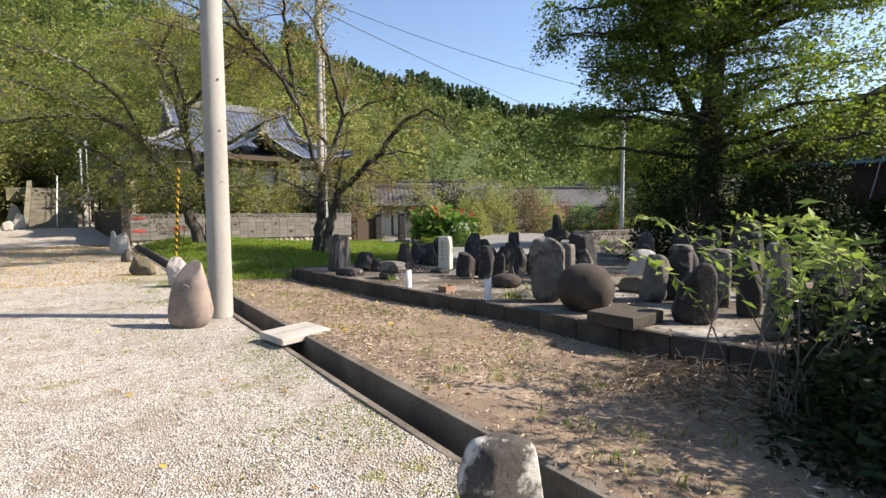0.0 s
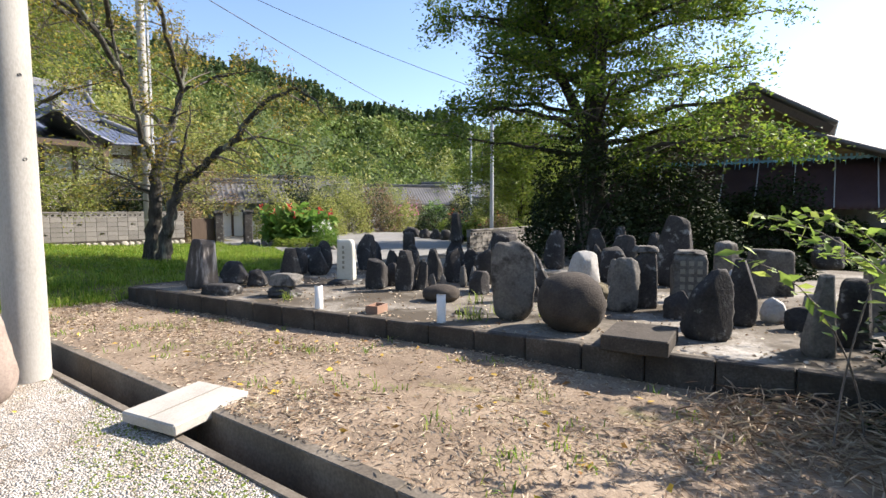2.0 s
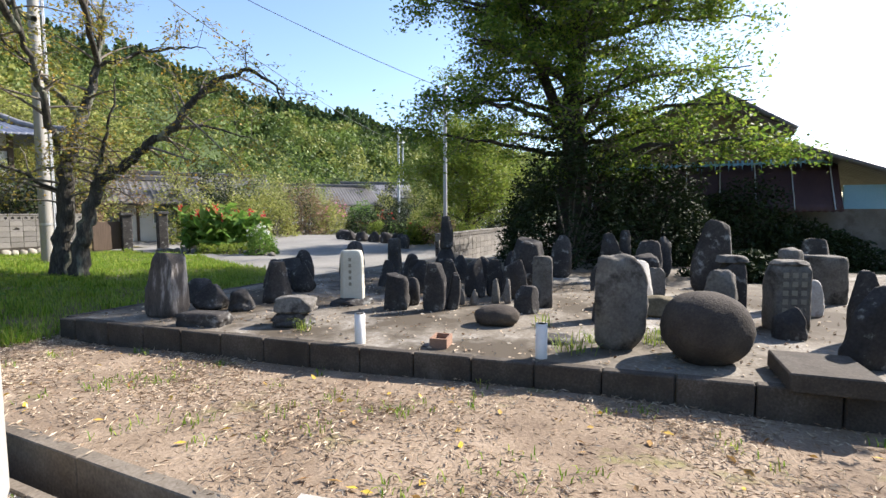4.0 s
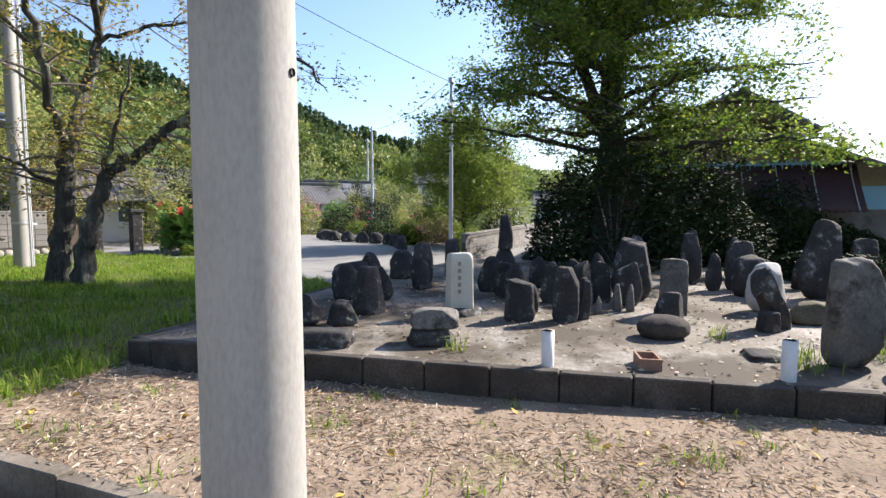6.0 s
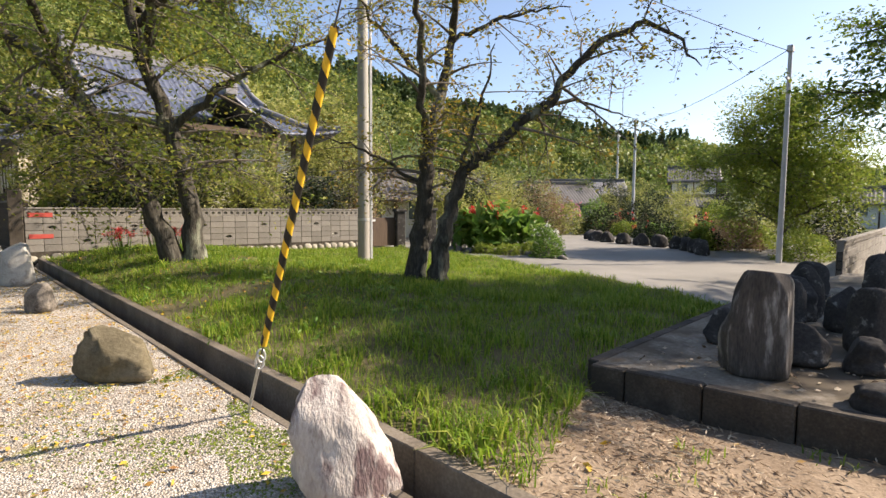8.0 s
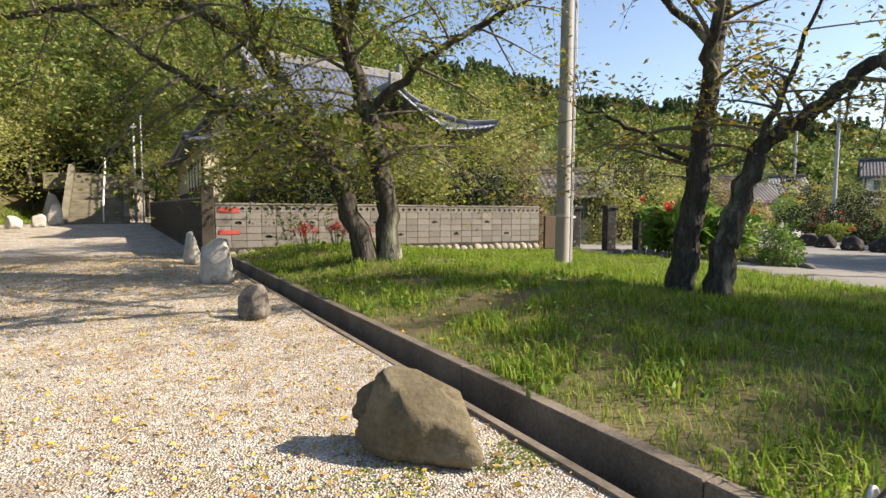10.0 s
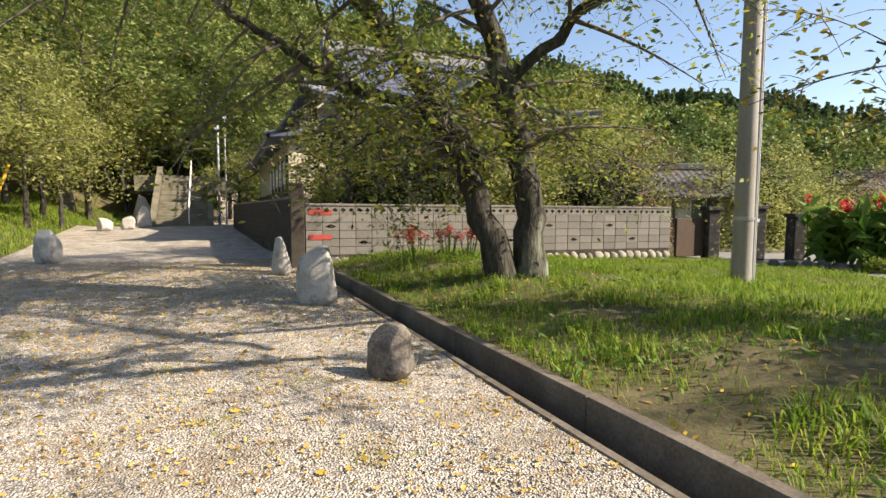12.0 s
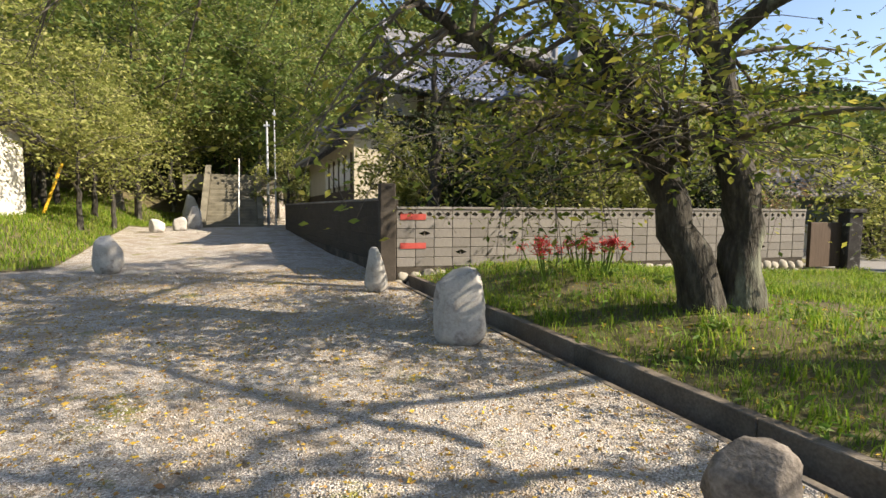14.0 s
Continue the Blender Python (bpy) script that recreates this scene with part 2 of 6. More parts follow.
# glass of far windows
glass = bpy.data.materials.new("window_glass")
glass.use_nodes = True
gb = glass.node_tree.nodes["Principled BSDF"]
gb.inputs["Base Color"].default_value, gb.inputs["Roughness"].default_value = (0.10, 0.13, 0.15, 1), 0.08
M["glass"] = glass
M.update({
    "leaf_cherry": leaf_mat("leaf_cherry", [(0.12, 0.145, 0.028), (0.20, 0.20, 0.04), (0.32, 0.27, 0.05), (0.40, 0.25, 0.055)], 0.42),
    "leaf_big": leaf_mat("leaf_big", [(0.10, 0.15, 0.026), (0.17, 0.225, 0.04), (0.27, 0.30, 0.056), (0.38, 0.34, 0.07)], 0.52),
    "leaf_zelkova": leaf_mat("leaf_zelkova", [(0.06, 0.12, 0.018), (0.10, 0.17, 0.026), (0.17, 0.24, 0.035), (0.26, 0.31, 0.045)], 0.55),
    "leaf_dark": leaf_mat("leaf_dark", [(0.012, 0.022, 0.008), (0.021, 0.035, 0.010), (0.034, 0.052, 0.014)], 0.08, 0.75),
    "leaf_bright": leaf_mat("leaf_bright", [(0.126, 0.196, 0.028), (0.196, 0.266, 0.042), (0.280, 0.308, 0.056)], 0.45),
    "leaf_wood": leaf_mat("leaf_wood", [(0.13, 0.155, 0.04), (0.22, 0.245, 0.06), (0.33, 0.345, 0.095), (0.46, 0.44, 0.17)], 0.5),
    "leaf_cedar": leaf_mat("leaf_cedar", [(0.06, 0.10, 0.042), (0.09, 0.14, 0.055), (0.12, 0.17, 0.07)], 0.3),
    "leaf_hill": leaf_mat("leaf_hill", [(0.075, 0.12, 0.03), (0.12, 0.18, 0.042), (0.19, 0.24, 0.06), (0.25, 0.25, 0.08)], 0.35),
    "crown_pale": leaf_mat("crown_pale", [(0.17, 0.20, 0.05), (0.23, 0.26, 0.07), (0.29, 0.30, 0.09)], 0.35),
    "crown_mid": leaf_mat("crown_mid", [(0.10, 0.15, 0.035), (0.14, 0.20, 0.048), (0.18, 0.24, 0.06)], 0.35),
    "crown_deep": leaf_mat("crown_deep", [(0.055, 0.09, 0.025), (0.08, 0.12, 0.032), (0.11, 0.15, 0.04)], 0.3),
    "leaf_canna": leaf_mat("leaf_canna", [(0.084, 0.182, 0.028), (0.140, 0.252, 0.042), (0.238, 0.336, 0.084)], 0.4),
    "leaf_fern": leaf_mat("leaf_fern", [(0.18, 0.28, 0.05), (0.26, 0.36, 0.07), (0.36, 0.42, 0.10)], 0.5),
    "leaf_rust": leaf_mat("leaf_rust", [(0.196, 0.126, 0.070), (0.252, 0.168, 0.098), (0.196, 0.182, 0.084)], 0.3),
    "petal_red": leaf_mat("petal_red", [(0.55, 0.03, 0.03), (0.68, 0.06, 0.06), (0.72, 0.15, 0.14)], 0.35),
    "petal_pink": leaf_mat("petal_pink", [(0.55, 0.20, 0.28), (0.62, 0.28, 0.36)], 0.35),
    "petal_white": leaf_mat("petal_white", [(0.70, 0.70, 0.66), (0.78, 0.78, 0.74)], 0.3),
    "grass": leaf_mat("grass", [(0.08, 0.16, 0.014), (0.14, 0.25, 0.022), (0.23, 0.34, 0.035), (0.36, 0.38, 0.08)], 0.5),
    "straw": leaf_mat("straw", [(0.16, 0.10, 0.065), (0.30, 0.22, 0.15), (0.46, 0.37, 0.27), (0.58, 0.50, 0.38)], 0.15, 0.8),
    "fallen": leaf_mat("fallen", [(0.26, 0.13, 0.05), (0.45, 0.30, 0.06), (0.60, 0.42, 0.05), (0.30, 0.17, 0.09)], 0.2, 0.7),
    "twig": mat("twig", [(0.10, 0.085, 0.07), (0.19, 0.165, 0.14)], 5, 30, 0.95, 0.4),
})


# ---- builders ----
def np_mesh(name, V, F):
    """Mesh from arrays of vertices and of faces with the same number of corners."""
    V, F = np.asarray(V, np.float32), np.asarray(F, np.int32)
    me = bpy.data.meshes.new(name)
    k = F.shape[1]
    me.vertices.add(len(V))
    me.vertices.foreach_set("co", V.ravel())
    me.loops.add(F.size)
    me.loops.foreach_set("vertex_index", F.ravel())
    me.polygons.add(len(F))
    me.polygons.foreach_set("loop_start", np.arange(0, F.size, k, dtype=np.int32))
    me.update(calc_edges=True)
    me.validate()
    return me


def obj(name, me, material, parent=None, label="", smooth=False):
    ob = new(name, me)
    if material and not me.materials:
        me.materials.append(material)
    if smooth:
        me.polygons.foreach_set("use_smooth", [True] * len(me.polygons))
    if parent:
        ob.parent = parent
    if label:
        ob["label"] = label
    return ob


def part(name, bm, material, parent, label="", smooth=False):
    me = bpy.data.meshes.new(name)
    bm.to_mesh(me)
    bm.free()
    return obj(name, me, material, parent, label, smooth)


def root(name, x, y, z, label, category, group="", kind="", rz=0):
    ob = new(name)
    ob.matrix_basis = pose(x, y, z, 0, 0, rz)
    ob.empty_display_size = 0.2
    return tagged(ob, label, category, group, kind)


def box_bm(x0, x1, y0, y1, z0, z1, bevel=0.0, bm=None):
    b = bm or bmesh.new()
    r = bmesh.ops.create_cube(b, size=1, matrix=Matrix.LocRotScale(((x0 + x1) / 2, (y0 + y1) / 2, (z0 + z1) / 2), None, (x1 - x0, y1 - y0, z1 - z0)))
    if bevel:
        es = list({e for v in r["verts"] for e in v.link_edges})
        bmesh.ops.bevel(b, geom=es, offset=bevel, segments=1, affect="EDGES")
    return b


def cyl_bm(r0, r1, z0, z1, seg=16, bm=None, x=0, y=0):
    b = bm or bmesh.new()
    bmesh.ops.create_cone(b, cap_ends=True, segments=seg, radius1=r0, radius2=r1, depth=z1 - z0, matrix=Matrix.Translation((x, y, (z0 + z1) / 2)))
    return b


def tube(pts, rad, sides=6):
    """Vertices and quads of a bent tapered tube."""
    P = np.asarray(pts, float)
    R = np.asarray(rad, float)
    T = np.gradient(P, axis=0)
    T /= np.linalg.norm(T, axis=1)[:, None] + 1e-9
    up = np.array([0.31, 0.17, 0.94]) if abs(T[0, 2]) < 0.8 else np.array([0.9, 0.3, 0.1])
    A = np.cross(T, up)
    A /= np.linalg.norm(A, axis=1)[:, None] + 1e-9
    B = np.cross(T, A)
    th = np.linspace(0, 2 * np.pi, sides, endpoint=False)
    V = P[:, None] + R[:, None, None] * (np.cos(th)[None, :, None] * A[:, None] + np.sin(th)[None, :, None] * B[:, None])
    n = len(P)
    i, j = np.meshgrid(np.arange(n - 1), np.arange(sides), indexing="ij")
    F = np.stack([i * sides + j, i * sides + (j + 1) % sides, (i + 1) * sides + (j + 1) % sides, (i + 1) * sides + j], -1).reshape(-1, 4)
    return V.reshape(-1, 3), F


def merge(parts):
    Vs, Fs, o = [], [], 0
    for V, F in parts:
        Vs.append(V)
        Fs.append(F + o)
        o += len(V)
    return np.concatenate(Vs), np.concatenate(Fs)


def leaves(C, size, rng, aspect=0.45, flat=0.5, droop=0.0, spread=0.35):
    """One folded pointed leaf (two triangles) at each place of C."""
    n = len(C)
    d = rng.normal(size=(n, 3)) * [1, 1, flat]
    d[:, 2] -= droop
    d /= np.linalg.norm(d, axis=1)[:, None] + 1e-9
    u = rng.normal(size=(n, 3)) * [spread * 2, spread * 2, 1]
    u[:, 2] = np.abs(u[:, 2]) + 0.2
    s = np.cross(d, u)
    s /= np.linalg.norm(s, axis=1)[:, None] + 1e-9
    nn = np.cross(s, d)
    L = size * rng.uniform(0.6, 1.3, n)[:, None]
    a, b = C - d * L / 2, C + d * L / 2
    c1, c2 = C + s * L * aspect / 2 + nn * L * 0.06, C - s * L * aspect / 2 + nn * L * 0.06
    V = np.stack([a, c1, b, c2], 1).reshape(-1, 3)
    k = np.arange(n)[:, None] * 4
    return V, np.concatenate([k + [[0, 1, 2]], k + [[0, 2, 3]]], 1).reshape(-1, 3)


def smooth_line(pts, n):
    P = np.asarray(pts, float)
    t = np.r_[0, np.cumsum(np.linalg.norm(np.diff(P[:, :3], axis=0), axis=1))]
    q = np.linspace(0, t[-1], n)
    out = np.stack([np.interp(q, t, P[:, k]) for k in range(P.shape[1])], 1)
    for _ in range(2):
        out[1:-1] = (out[:-2] + 2 * out[1:-1] + out[2:]) / 4
    return out


def grow(limbs, rng, per_m=2.2, len2=2.0, len3=0.7, lift=0.25, start=0.25, twigs=5, wig=0.06, flatten=0.6, thin=0.45, droop=0.12):
    """Limbs (x, y, z, r rows) with side branches and twigs: tubes for all of them, and the places of the leaves."""
    tubes, tw, places = [], [], []
    for limb in limbs:
        P = smooth_line(limb, max(8, int(len(limb) * 5)))
        P[1:-1, :3] += rng.normal(size=(len(P) - 2, 3)) * wig * 0.5
        tubes.append(tube(P[:, :3], P[:, 3], 10))
        ln = np.linalg.norm(np.diff(P[:, :3], axis=0), axis=1).sum()
        ax = P[-1, :3] - P[0, :3]
        ax /= np.linalg.norm(ax)
        for q in np.sort(rng.uniform(start, 1, max(2, int(ln * per_m)))):
            k = q * (len(P) - 1)
            i = min(int(k), len(P) - 2)
            p0 = P[i] + (P[i + 1] - P[i]) * (k - i)
            d = rng.normal(size=3) * [1, 1, flatten] + ax * 0.35
            d -= ax * (d @ ax) * 0.5
            d[2] += lift
            d /= np.linalg.norm(d)
            l2 = len2 * rng.uniform(0.5, 1.15) * (1.15 - 0.5 * q)
            m = 7
            s = np.linspace(0, 1, m)[:, None]
            bend = rng.normal(size=3) * 0.25
            B = p0[:3] + d * l2 * s + bend * l2 * s ** 2 * 0.5 + np.array([0, 0, -droop * l2]) * s ** 2
            r0 = min(p0[3] * thin, 0.012 + 0.016 * l2)
            tw.append(tube(B, np.linspace(r0, 0.005, m), 5))
            for w in range(twigs):
                f = rng.uniform(0.3, 1)
                b0 = B[0] + (B[-1] - B[0]) * f
                kk = f * (m - 1)
                ii = min(int(kk), m - 2)
                b0 = B[ii] + (B[ii + 1] - B[ii]) * (kk - ii)
                e = rng.normal(size=3) * [1, 1, flatten] + d * 0.7
                e /= np.linalg.norm(e)
                l3 = len3 * rng.uniform(0.5, 1.2)
                t3 = np.linspace(0, 1, 4)[:, None]
                Tt = b0 + e * l3 * t3 + np.array([0, 0, -droop * 1.5 * l3]) * t3 ** 2
                tw.append(tube(Tt, np.linspace(0.006, 0.0025, 4), 3))
                places.append((b0, e, l3))
    return tubes, tw, places


def leafing(places, rng, per=10, jit=0.07, droop=0.12):
    b, e, l = (np.array([p[k] for p in places]) for k in range(3))
    n = len(b)
    f = rng.uniform(0.1, 1.1, (n, per))
    C = b[:, None] + e[:, None] * (l[:, None] * f)[..., None]
    C[..., 2] -= droop * 1.5 * l[:, None] * f ** 2
    C = C + rng.normal(size=C.shape) * jit
    return C.reshape(-1, 3)


def tree(name, limbs, label, bark, leafm, seed, per=10, size=0.09, jit=0.08, category="tree", aspect=0.45, droopleaf=0.2, group="", **kw):
    rng = np.random.default_rng(seed)
    bx, by, bz = limbs[0][0][:3]
    tubes, tw, places = grow(limbs, rng, **kw)
    r = root(name, bx, by, bz, label, category, group)
    off = np.array([bx, by, bz])
    V, F = merge(tubes)
    obj("trunk", np_mesh("trunk", V - off, F), bark, r, smooth=True)
    V, F = merge(tw)
    tagged(obj("branchwork", np_mesh("branchwork", V - off, F), M["twig"], r), kind="stuff")
    C = leafing(places, rng, per, jit)
    V, F = leaves(C, size, rng, aspect, droop=droopleaf)
    obj("crown", np_mesh("crown", V - off, F), leafm, r)
    return r


def stemmed(h, spread, rng, n=7, base=0.25, r=0.18, lean=0.0):
    """Limb rows of a free-standing tree at the origin."""
    top = np.array([rng.normal() * lean, rng.normal() * lean, h])
    out = [[(0, 0, -0.3, r * 1.35), (0, 0, h * 0.12, r), (top[0] * 0.5, top[1] * 0.5, h * 0.55, r * 0.6), (*top, 0.02)]]
    for i in range(n):
        a = i * 2.4 + rng.uniform(-0.4, 0.4)
        q = base + (0.92 - base) * (i + 0.5) / n
        z = q * h
        s = spread * rng.uniform(0.75, 1.15) * (1.1 - 0.75 * abs(q - 0.45))
        c = top * q
        out.append([(c[0], c[1], z, r * 0.5 * (1.1 - q)), (c[0] + math.cos(a) * s * 0.5, c[1] + math.sin(a) * s * 0.5, z + s * 0.25, r * 0.25), (c[0] + math.cos(a) * s, c[1] + math.sin(a) * s, z + s * 0.32, 0.012)])
    return out


ICO = {}
def ico(n):
    if n not in ICO:
        b = bmesh.new()
        bmesh.ops.create_icosphere(b, subdivisions=n, radius=1)
        ICO[n] = (np.array([v.co[:] for v in b.verts]), np.array([[v.index for v in f.verts] for f in b.faces]))
        b.free()
    return ICO[n]


def lump(w, d, h, seed, p=2.6, taper=0.8, rough=0.06, lean=0.0, peak=0.0, n=4, sink=0.03, freq=3.2, chip=0.0, facets=9):
    """A rounded or squared stone, w by d by h, standing on z = 0."""
    V, F = ico(n)
    s = 1 / (np.abs(V) ** p).sum(1) ** (1 / p)
    Q = V * s[:, None]
    # squared in plan, softer at the top
    t = np.clip((Q[:, 2] + 1) / 2, 0, 1)
    o = Vector((seed * 7.31, seed * 3.17, seed * 1.7))
    dis = np.array([noise.fractal(Vector(q * freq * 0.5) + o, 0.9, 2.1, 4) for q in V])
    big = np.array([noise.noise(Vector(q * 0.8) + o * 1.7) for q in V])
    k = 1 + rough * dis * 2.3 + rough * 1.8 * big
    sc = 1 + (taper - 1) * t
    X = Q[:, 0] * w / 2 * sc * k + lean * h * t + peak * w * 0.5 * t ** 2
    Y = Q[:, 1] * d / 2 * sc * k
    Z = t * h * (1 + 0.5 * rough * dis) - sink
    P3 = np.stack([X / (w / 2), Y / (d / 2), Z / (h / 2) - 1], 1)
    fr = np.random.default_rng(int(seed) * 13 + 5)
    for _ in range(facets if p < 7 else min(facets, 2)):
        a = fr.normal(size=3)
        a[2] = abs(a[2]) * 0.6
        a /= np.linalg.norm(a)
        s = P3 @ a
        c = np.quantile(s, 0.995) * fr.uniform(0.62, 0.92)
        P3 -= np.maximum(0, s - c)[:, None] * a * 0.98
    X, Y, Z = P3[:, 0] * w / 2, P3[:, 1] * d / 2, (P3[:, 2] + 1) * h / 2
    Z *= (h - sink) / max(Z.max(), 0.01)
    if chip:
        Z = np.minimum(Z, h * (1 - chip * (0.5 + 0.5 * X / (w / 2))))
    return np.stack([X, Y, Z], 1), F


def stone(name, x, y, z, w, d, h, label, material, seed, rz=-68, category="stone", group="", **kw):
    V, F = lump(w, d, h, seed, **kw)
    ob = obj(name, np_mesh(name, V, F), material, smooth=True)
    ob.matrix_basis = pose(x, y, z, 0, 0, rz)
    return tagged(ob, label, category, group)


# ---- ground ----
def sstep(a, b, x):
    t = np.clip((x - a) / (b - a), 0, 1)
    return t * t * (3 - 2 * t)


def xg(y):
    """The drain's edge on the gravel side."""
    return 1.75 + 0.0 * np.asarray(y, float)


def xf(y):
    """The inner edge of the drain's far wall."""
    return xg(y) + 0.2


def bumps(x, y):
    return 0.03 * np.sin(x * 0.9 + 1.3) * np.sin(y * 0.7) + 0.02 * np.sin(x * 2.3 + y * 1.7)


def surf(x, y):
    """Height of the walked and planted ground near the path."""
    x, y = np.asarray(x, float), np.asarray(y, float)
    right = x > xg(y)
    bank = 0.11 * (1 - sstep(0.3, 2.2, x - xf(y))) * (y < 12.1)
    rise = sstep(0.1, 1.8, x - xf(y))
    mound = sstep(11.4, 13.3, y) * (0.10 + rise * (0.05 + 0.22 * np.exp(-((x - 4.2) / 2.6) ** 2) * sstep(12, 21, y))) * (1 - sstep(6, 11, x)) - 0.1 * sstep(8, 16, x) * sstep(10, 14, y)
    far = 0.5 * sstep(30, 50, y) * (x < 1.6) + 0.15 * sstep(29, 33, y) * (x >= 1.6)
    left = 0.9 * sstep(-5.8, -9.5, x) * sstep(27, 38, y)
    return np.where(right, bank + mound, 0.0) + far + left + bumps(x, y) * (0.5 + 0.5 * right) * np.where(right, sstep(0.1, 0.8, x - xf(y)), 1)


HEAD = [-180, -60, -30, -12, 0, 14, 26, 38, 46, 55, 63, 73, 82, 95, 120, 180]
ELEV = [5, 8, 14, 18, 19, 17, 13.5, 11.0, 9.3, 7.8, 5.9, 5.0, 3.0, 1.0, 1.5, 5]


def land(x, y):
    """Hills round the place."""
    x, y = np.asarray(x, float), np.asarray(y, float)
    dx, dy = x, y - 10
    r = np.hypot(dx, dy)
    th = np.degrees(np.arctan2(dx, dy))
    el = np.tan(np.radians(np.interp(th, HEAD, ELEV)))
    near = np.interp(th, [-180, -60, -25, 22, 40, 60, 180], [60, 40, 38, 46, 75, 95, 110])
    crest = np.interp(th, [-180, -60, -25, 22, 40, 60, 100, 180], [130, 110, 105, 120, 190, 220, 300, 220])
    q = sstep(0, 1, (r - near) / (crest - near))
    ripple = 1 + 0.04 * np.sin(th * 0.35 + 1) + 0.03 * np.sin(th * 0.9 + r * 0.01)
    return q * crest * el * ripple * np.where(r > crest, 1 - 0.35 * sstep(0, 1, (r - crest) / 500), 1.0)


def sheet(name, xs, ys, zfun, material, label, category="ground"):
    X, Y = np.meshgrid(xs, ys)
    V = np.stack([X, Y, zfun(X, Y)], -1).reshape(-1, 3)
    n, m = len(xs), len(ys)
    i, j = np.meshgrid(np.arange(m - 1), np.arange(n - 1), indexing="ij")
    k = (i * n + j).ravel()
    ob = obj(name, np_mesh(name, V, np.stack([k, k + 1, k + n + 1, k + n], -1)), material, smooth=True)
    return tagged(ob, label, category, kind="structure")


def strip(name, ys, left, right, nx, zfun, material, label, category="ground"):
    """A sheet between two edges given along y."""
    ys = np.asarray(ys, float)
    a, b = left(ys), right(ys)
    s = np.linspace(0, 1, nx)
    X = a[:, None] + (b - a)[:, None] * s[None]
    Y = np.repeat(ys[:, None], nx, 1)
    V = np.stack([X, Y, zfun(X, Y)], -1).reshape(-1, 3)
    i, j = np.meshgrid(np.arange(len(ys) - 1), np.arange(nx - 1), indexing="ij")
    k = (i * nx + j).ravel()
    ob = obj(name, np_mesh(name, V, np.stack([k, k + 1, k + nx + 1, k + nx], -1)), material, smooth=True)
    return tagged(ob, label, category, kind="structure")


grow_out = np.r_[-np.geomspace(1200, 26, 34), np.linspace(-22, 50, 37), np.geomspace(54, 1200, 34)]
def sunk(X, Y):
    near = 1.0 * ((X > -15.5) & (X < 45) & (Y > -13.5) & (Y < 61))
    return land(X, Y) - 0.03 - 0.9 * near
sheet("ground", grow_out, grow_out + 12, sunk, M["hill"], "dark green overgrown hill ground reaching the horizon")
strip("gravel_yard", np.arange(-16, 64, 0.4), lambda y: np.full_like(y, -18.0), lambda y: xg(y) - 0.06, 50, lambda X, Y: surf(X, Y) + land(X, Y), M["gravel"], "pale crushed gravel yard with patches of moss", "gravel")
LE_Y, LE_X = [12.0, 13.0, 13.8, 15, 16.2, 18.4, 21.2, 23.8, 27.1, 64], [8.6, 9.2, 9.8, 10.5, 11.0, 11.9, 13.3, 13.9, 14.1, 15.0]
lawn_edge = lambda y: np.interp(y, LE_Y, LE_X)
strip("soil_bed", np.arange(-16, 12.21, 0.3), lambda y: xf(y) + 0.1, lambda y: np.full_like(y, 14.0), 40, surf, M["soil"], "brown soil bed littered with dry cut weeds", "soil")
strip("lawn", np.arange(12.1, 28.7, 0.3), lambda y: xf(y) + 0.1, lawn_edge, 34, lambda X, Y: surf(X, Y) + 0.004, M["turf"], "rough lawn of long green grass with bare patches", "lawn")
strip("road", np.arange(11.4, 64, 0.6), lambda y: np.where(y < 12.0, 10.5, lawn_edge(y) - 0.02), lambda y: np.full_like(y, 48.0), 40, lambda X, Y: surf(X, Y) - 0.012 + land(X, Y), M["road"], "pale grey concrete road winding past the gardens", "road")
strip("east_ground", np.arange(-16, 11.5, 0.6), lambda y: np.full_like(y, 13.9), lambda y: np.full_like(y, 48.0), 30, lambda X, Y: surf(X, Y) - 0.02 + land(X, Y), M["earth"], "shaded weedy earth beside the old house", "ground")
strip("garden_ground", np.arange(28.4, 64, 0.8), lambda y: np.full_like(y, 1.72), lambda y: np.full_like(y, 16.2), 16, lambda X, Y: surf(X, Y) + land(X, Y) + 0.02, M["earth"], "shaded earth of the temple garden", "ground")

strip("verge", np.arange(30.5, 64, 0.6), lambda y: np.full_like(y, -18.0), lambda y: np.interp(y, [30.5, 33, 40, 47, 50, 64], [-7.5, -5.6, -6.2, -6.6, -4.6, -4.6]), 26, lambda X, Y: surf(X, Y) + land(X, Y) + 0.02, M["turf"], "shaded grassy bank at the foot of the wood", "bank")
strip("verge_near", np.arange(-16, 30.6, 0.8), lambda y: np.full_like(y, -18.0), lambda y: np.interp(y, [-16, 20, 30.5], [-9.0, -8.5, -7.5]), 16, lambda X, Y: surf(X, Y) + land(X, Y) + 0.02, M["turf"], "grassy edge of the gravel yard", "bank")

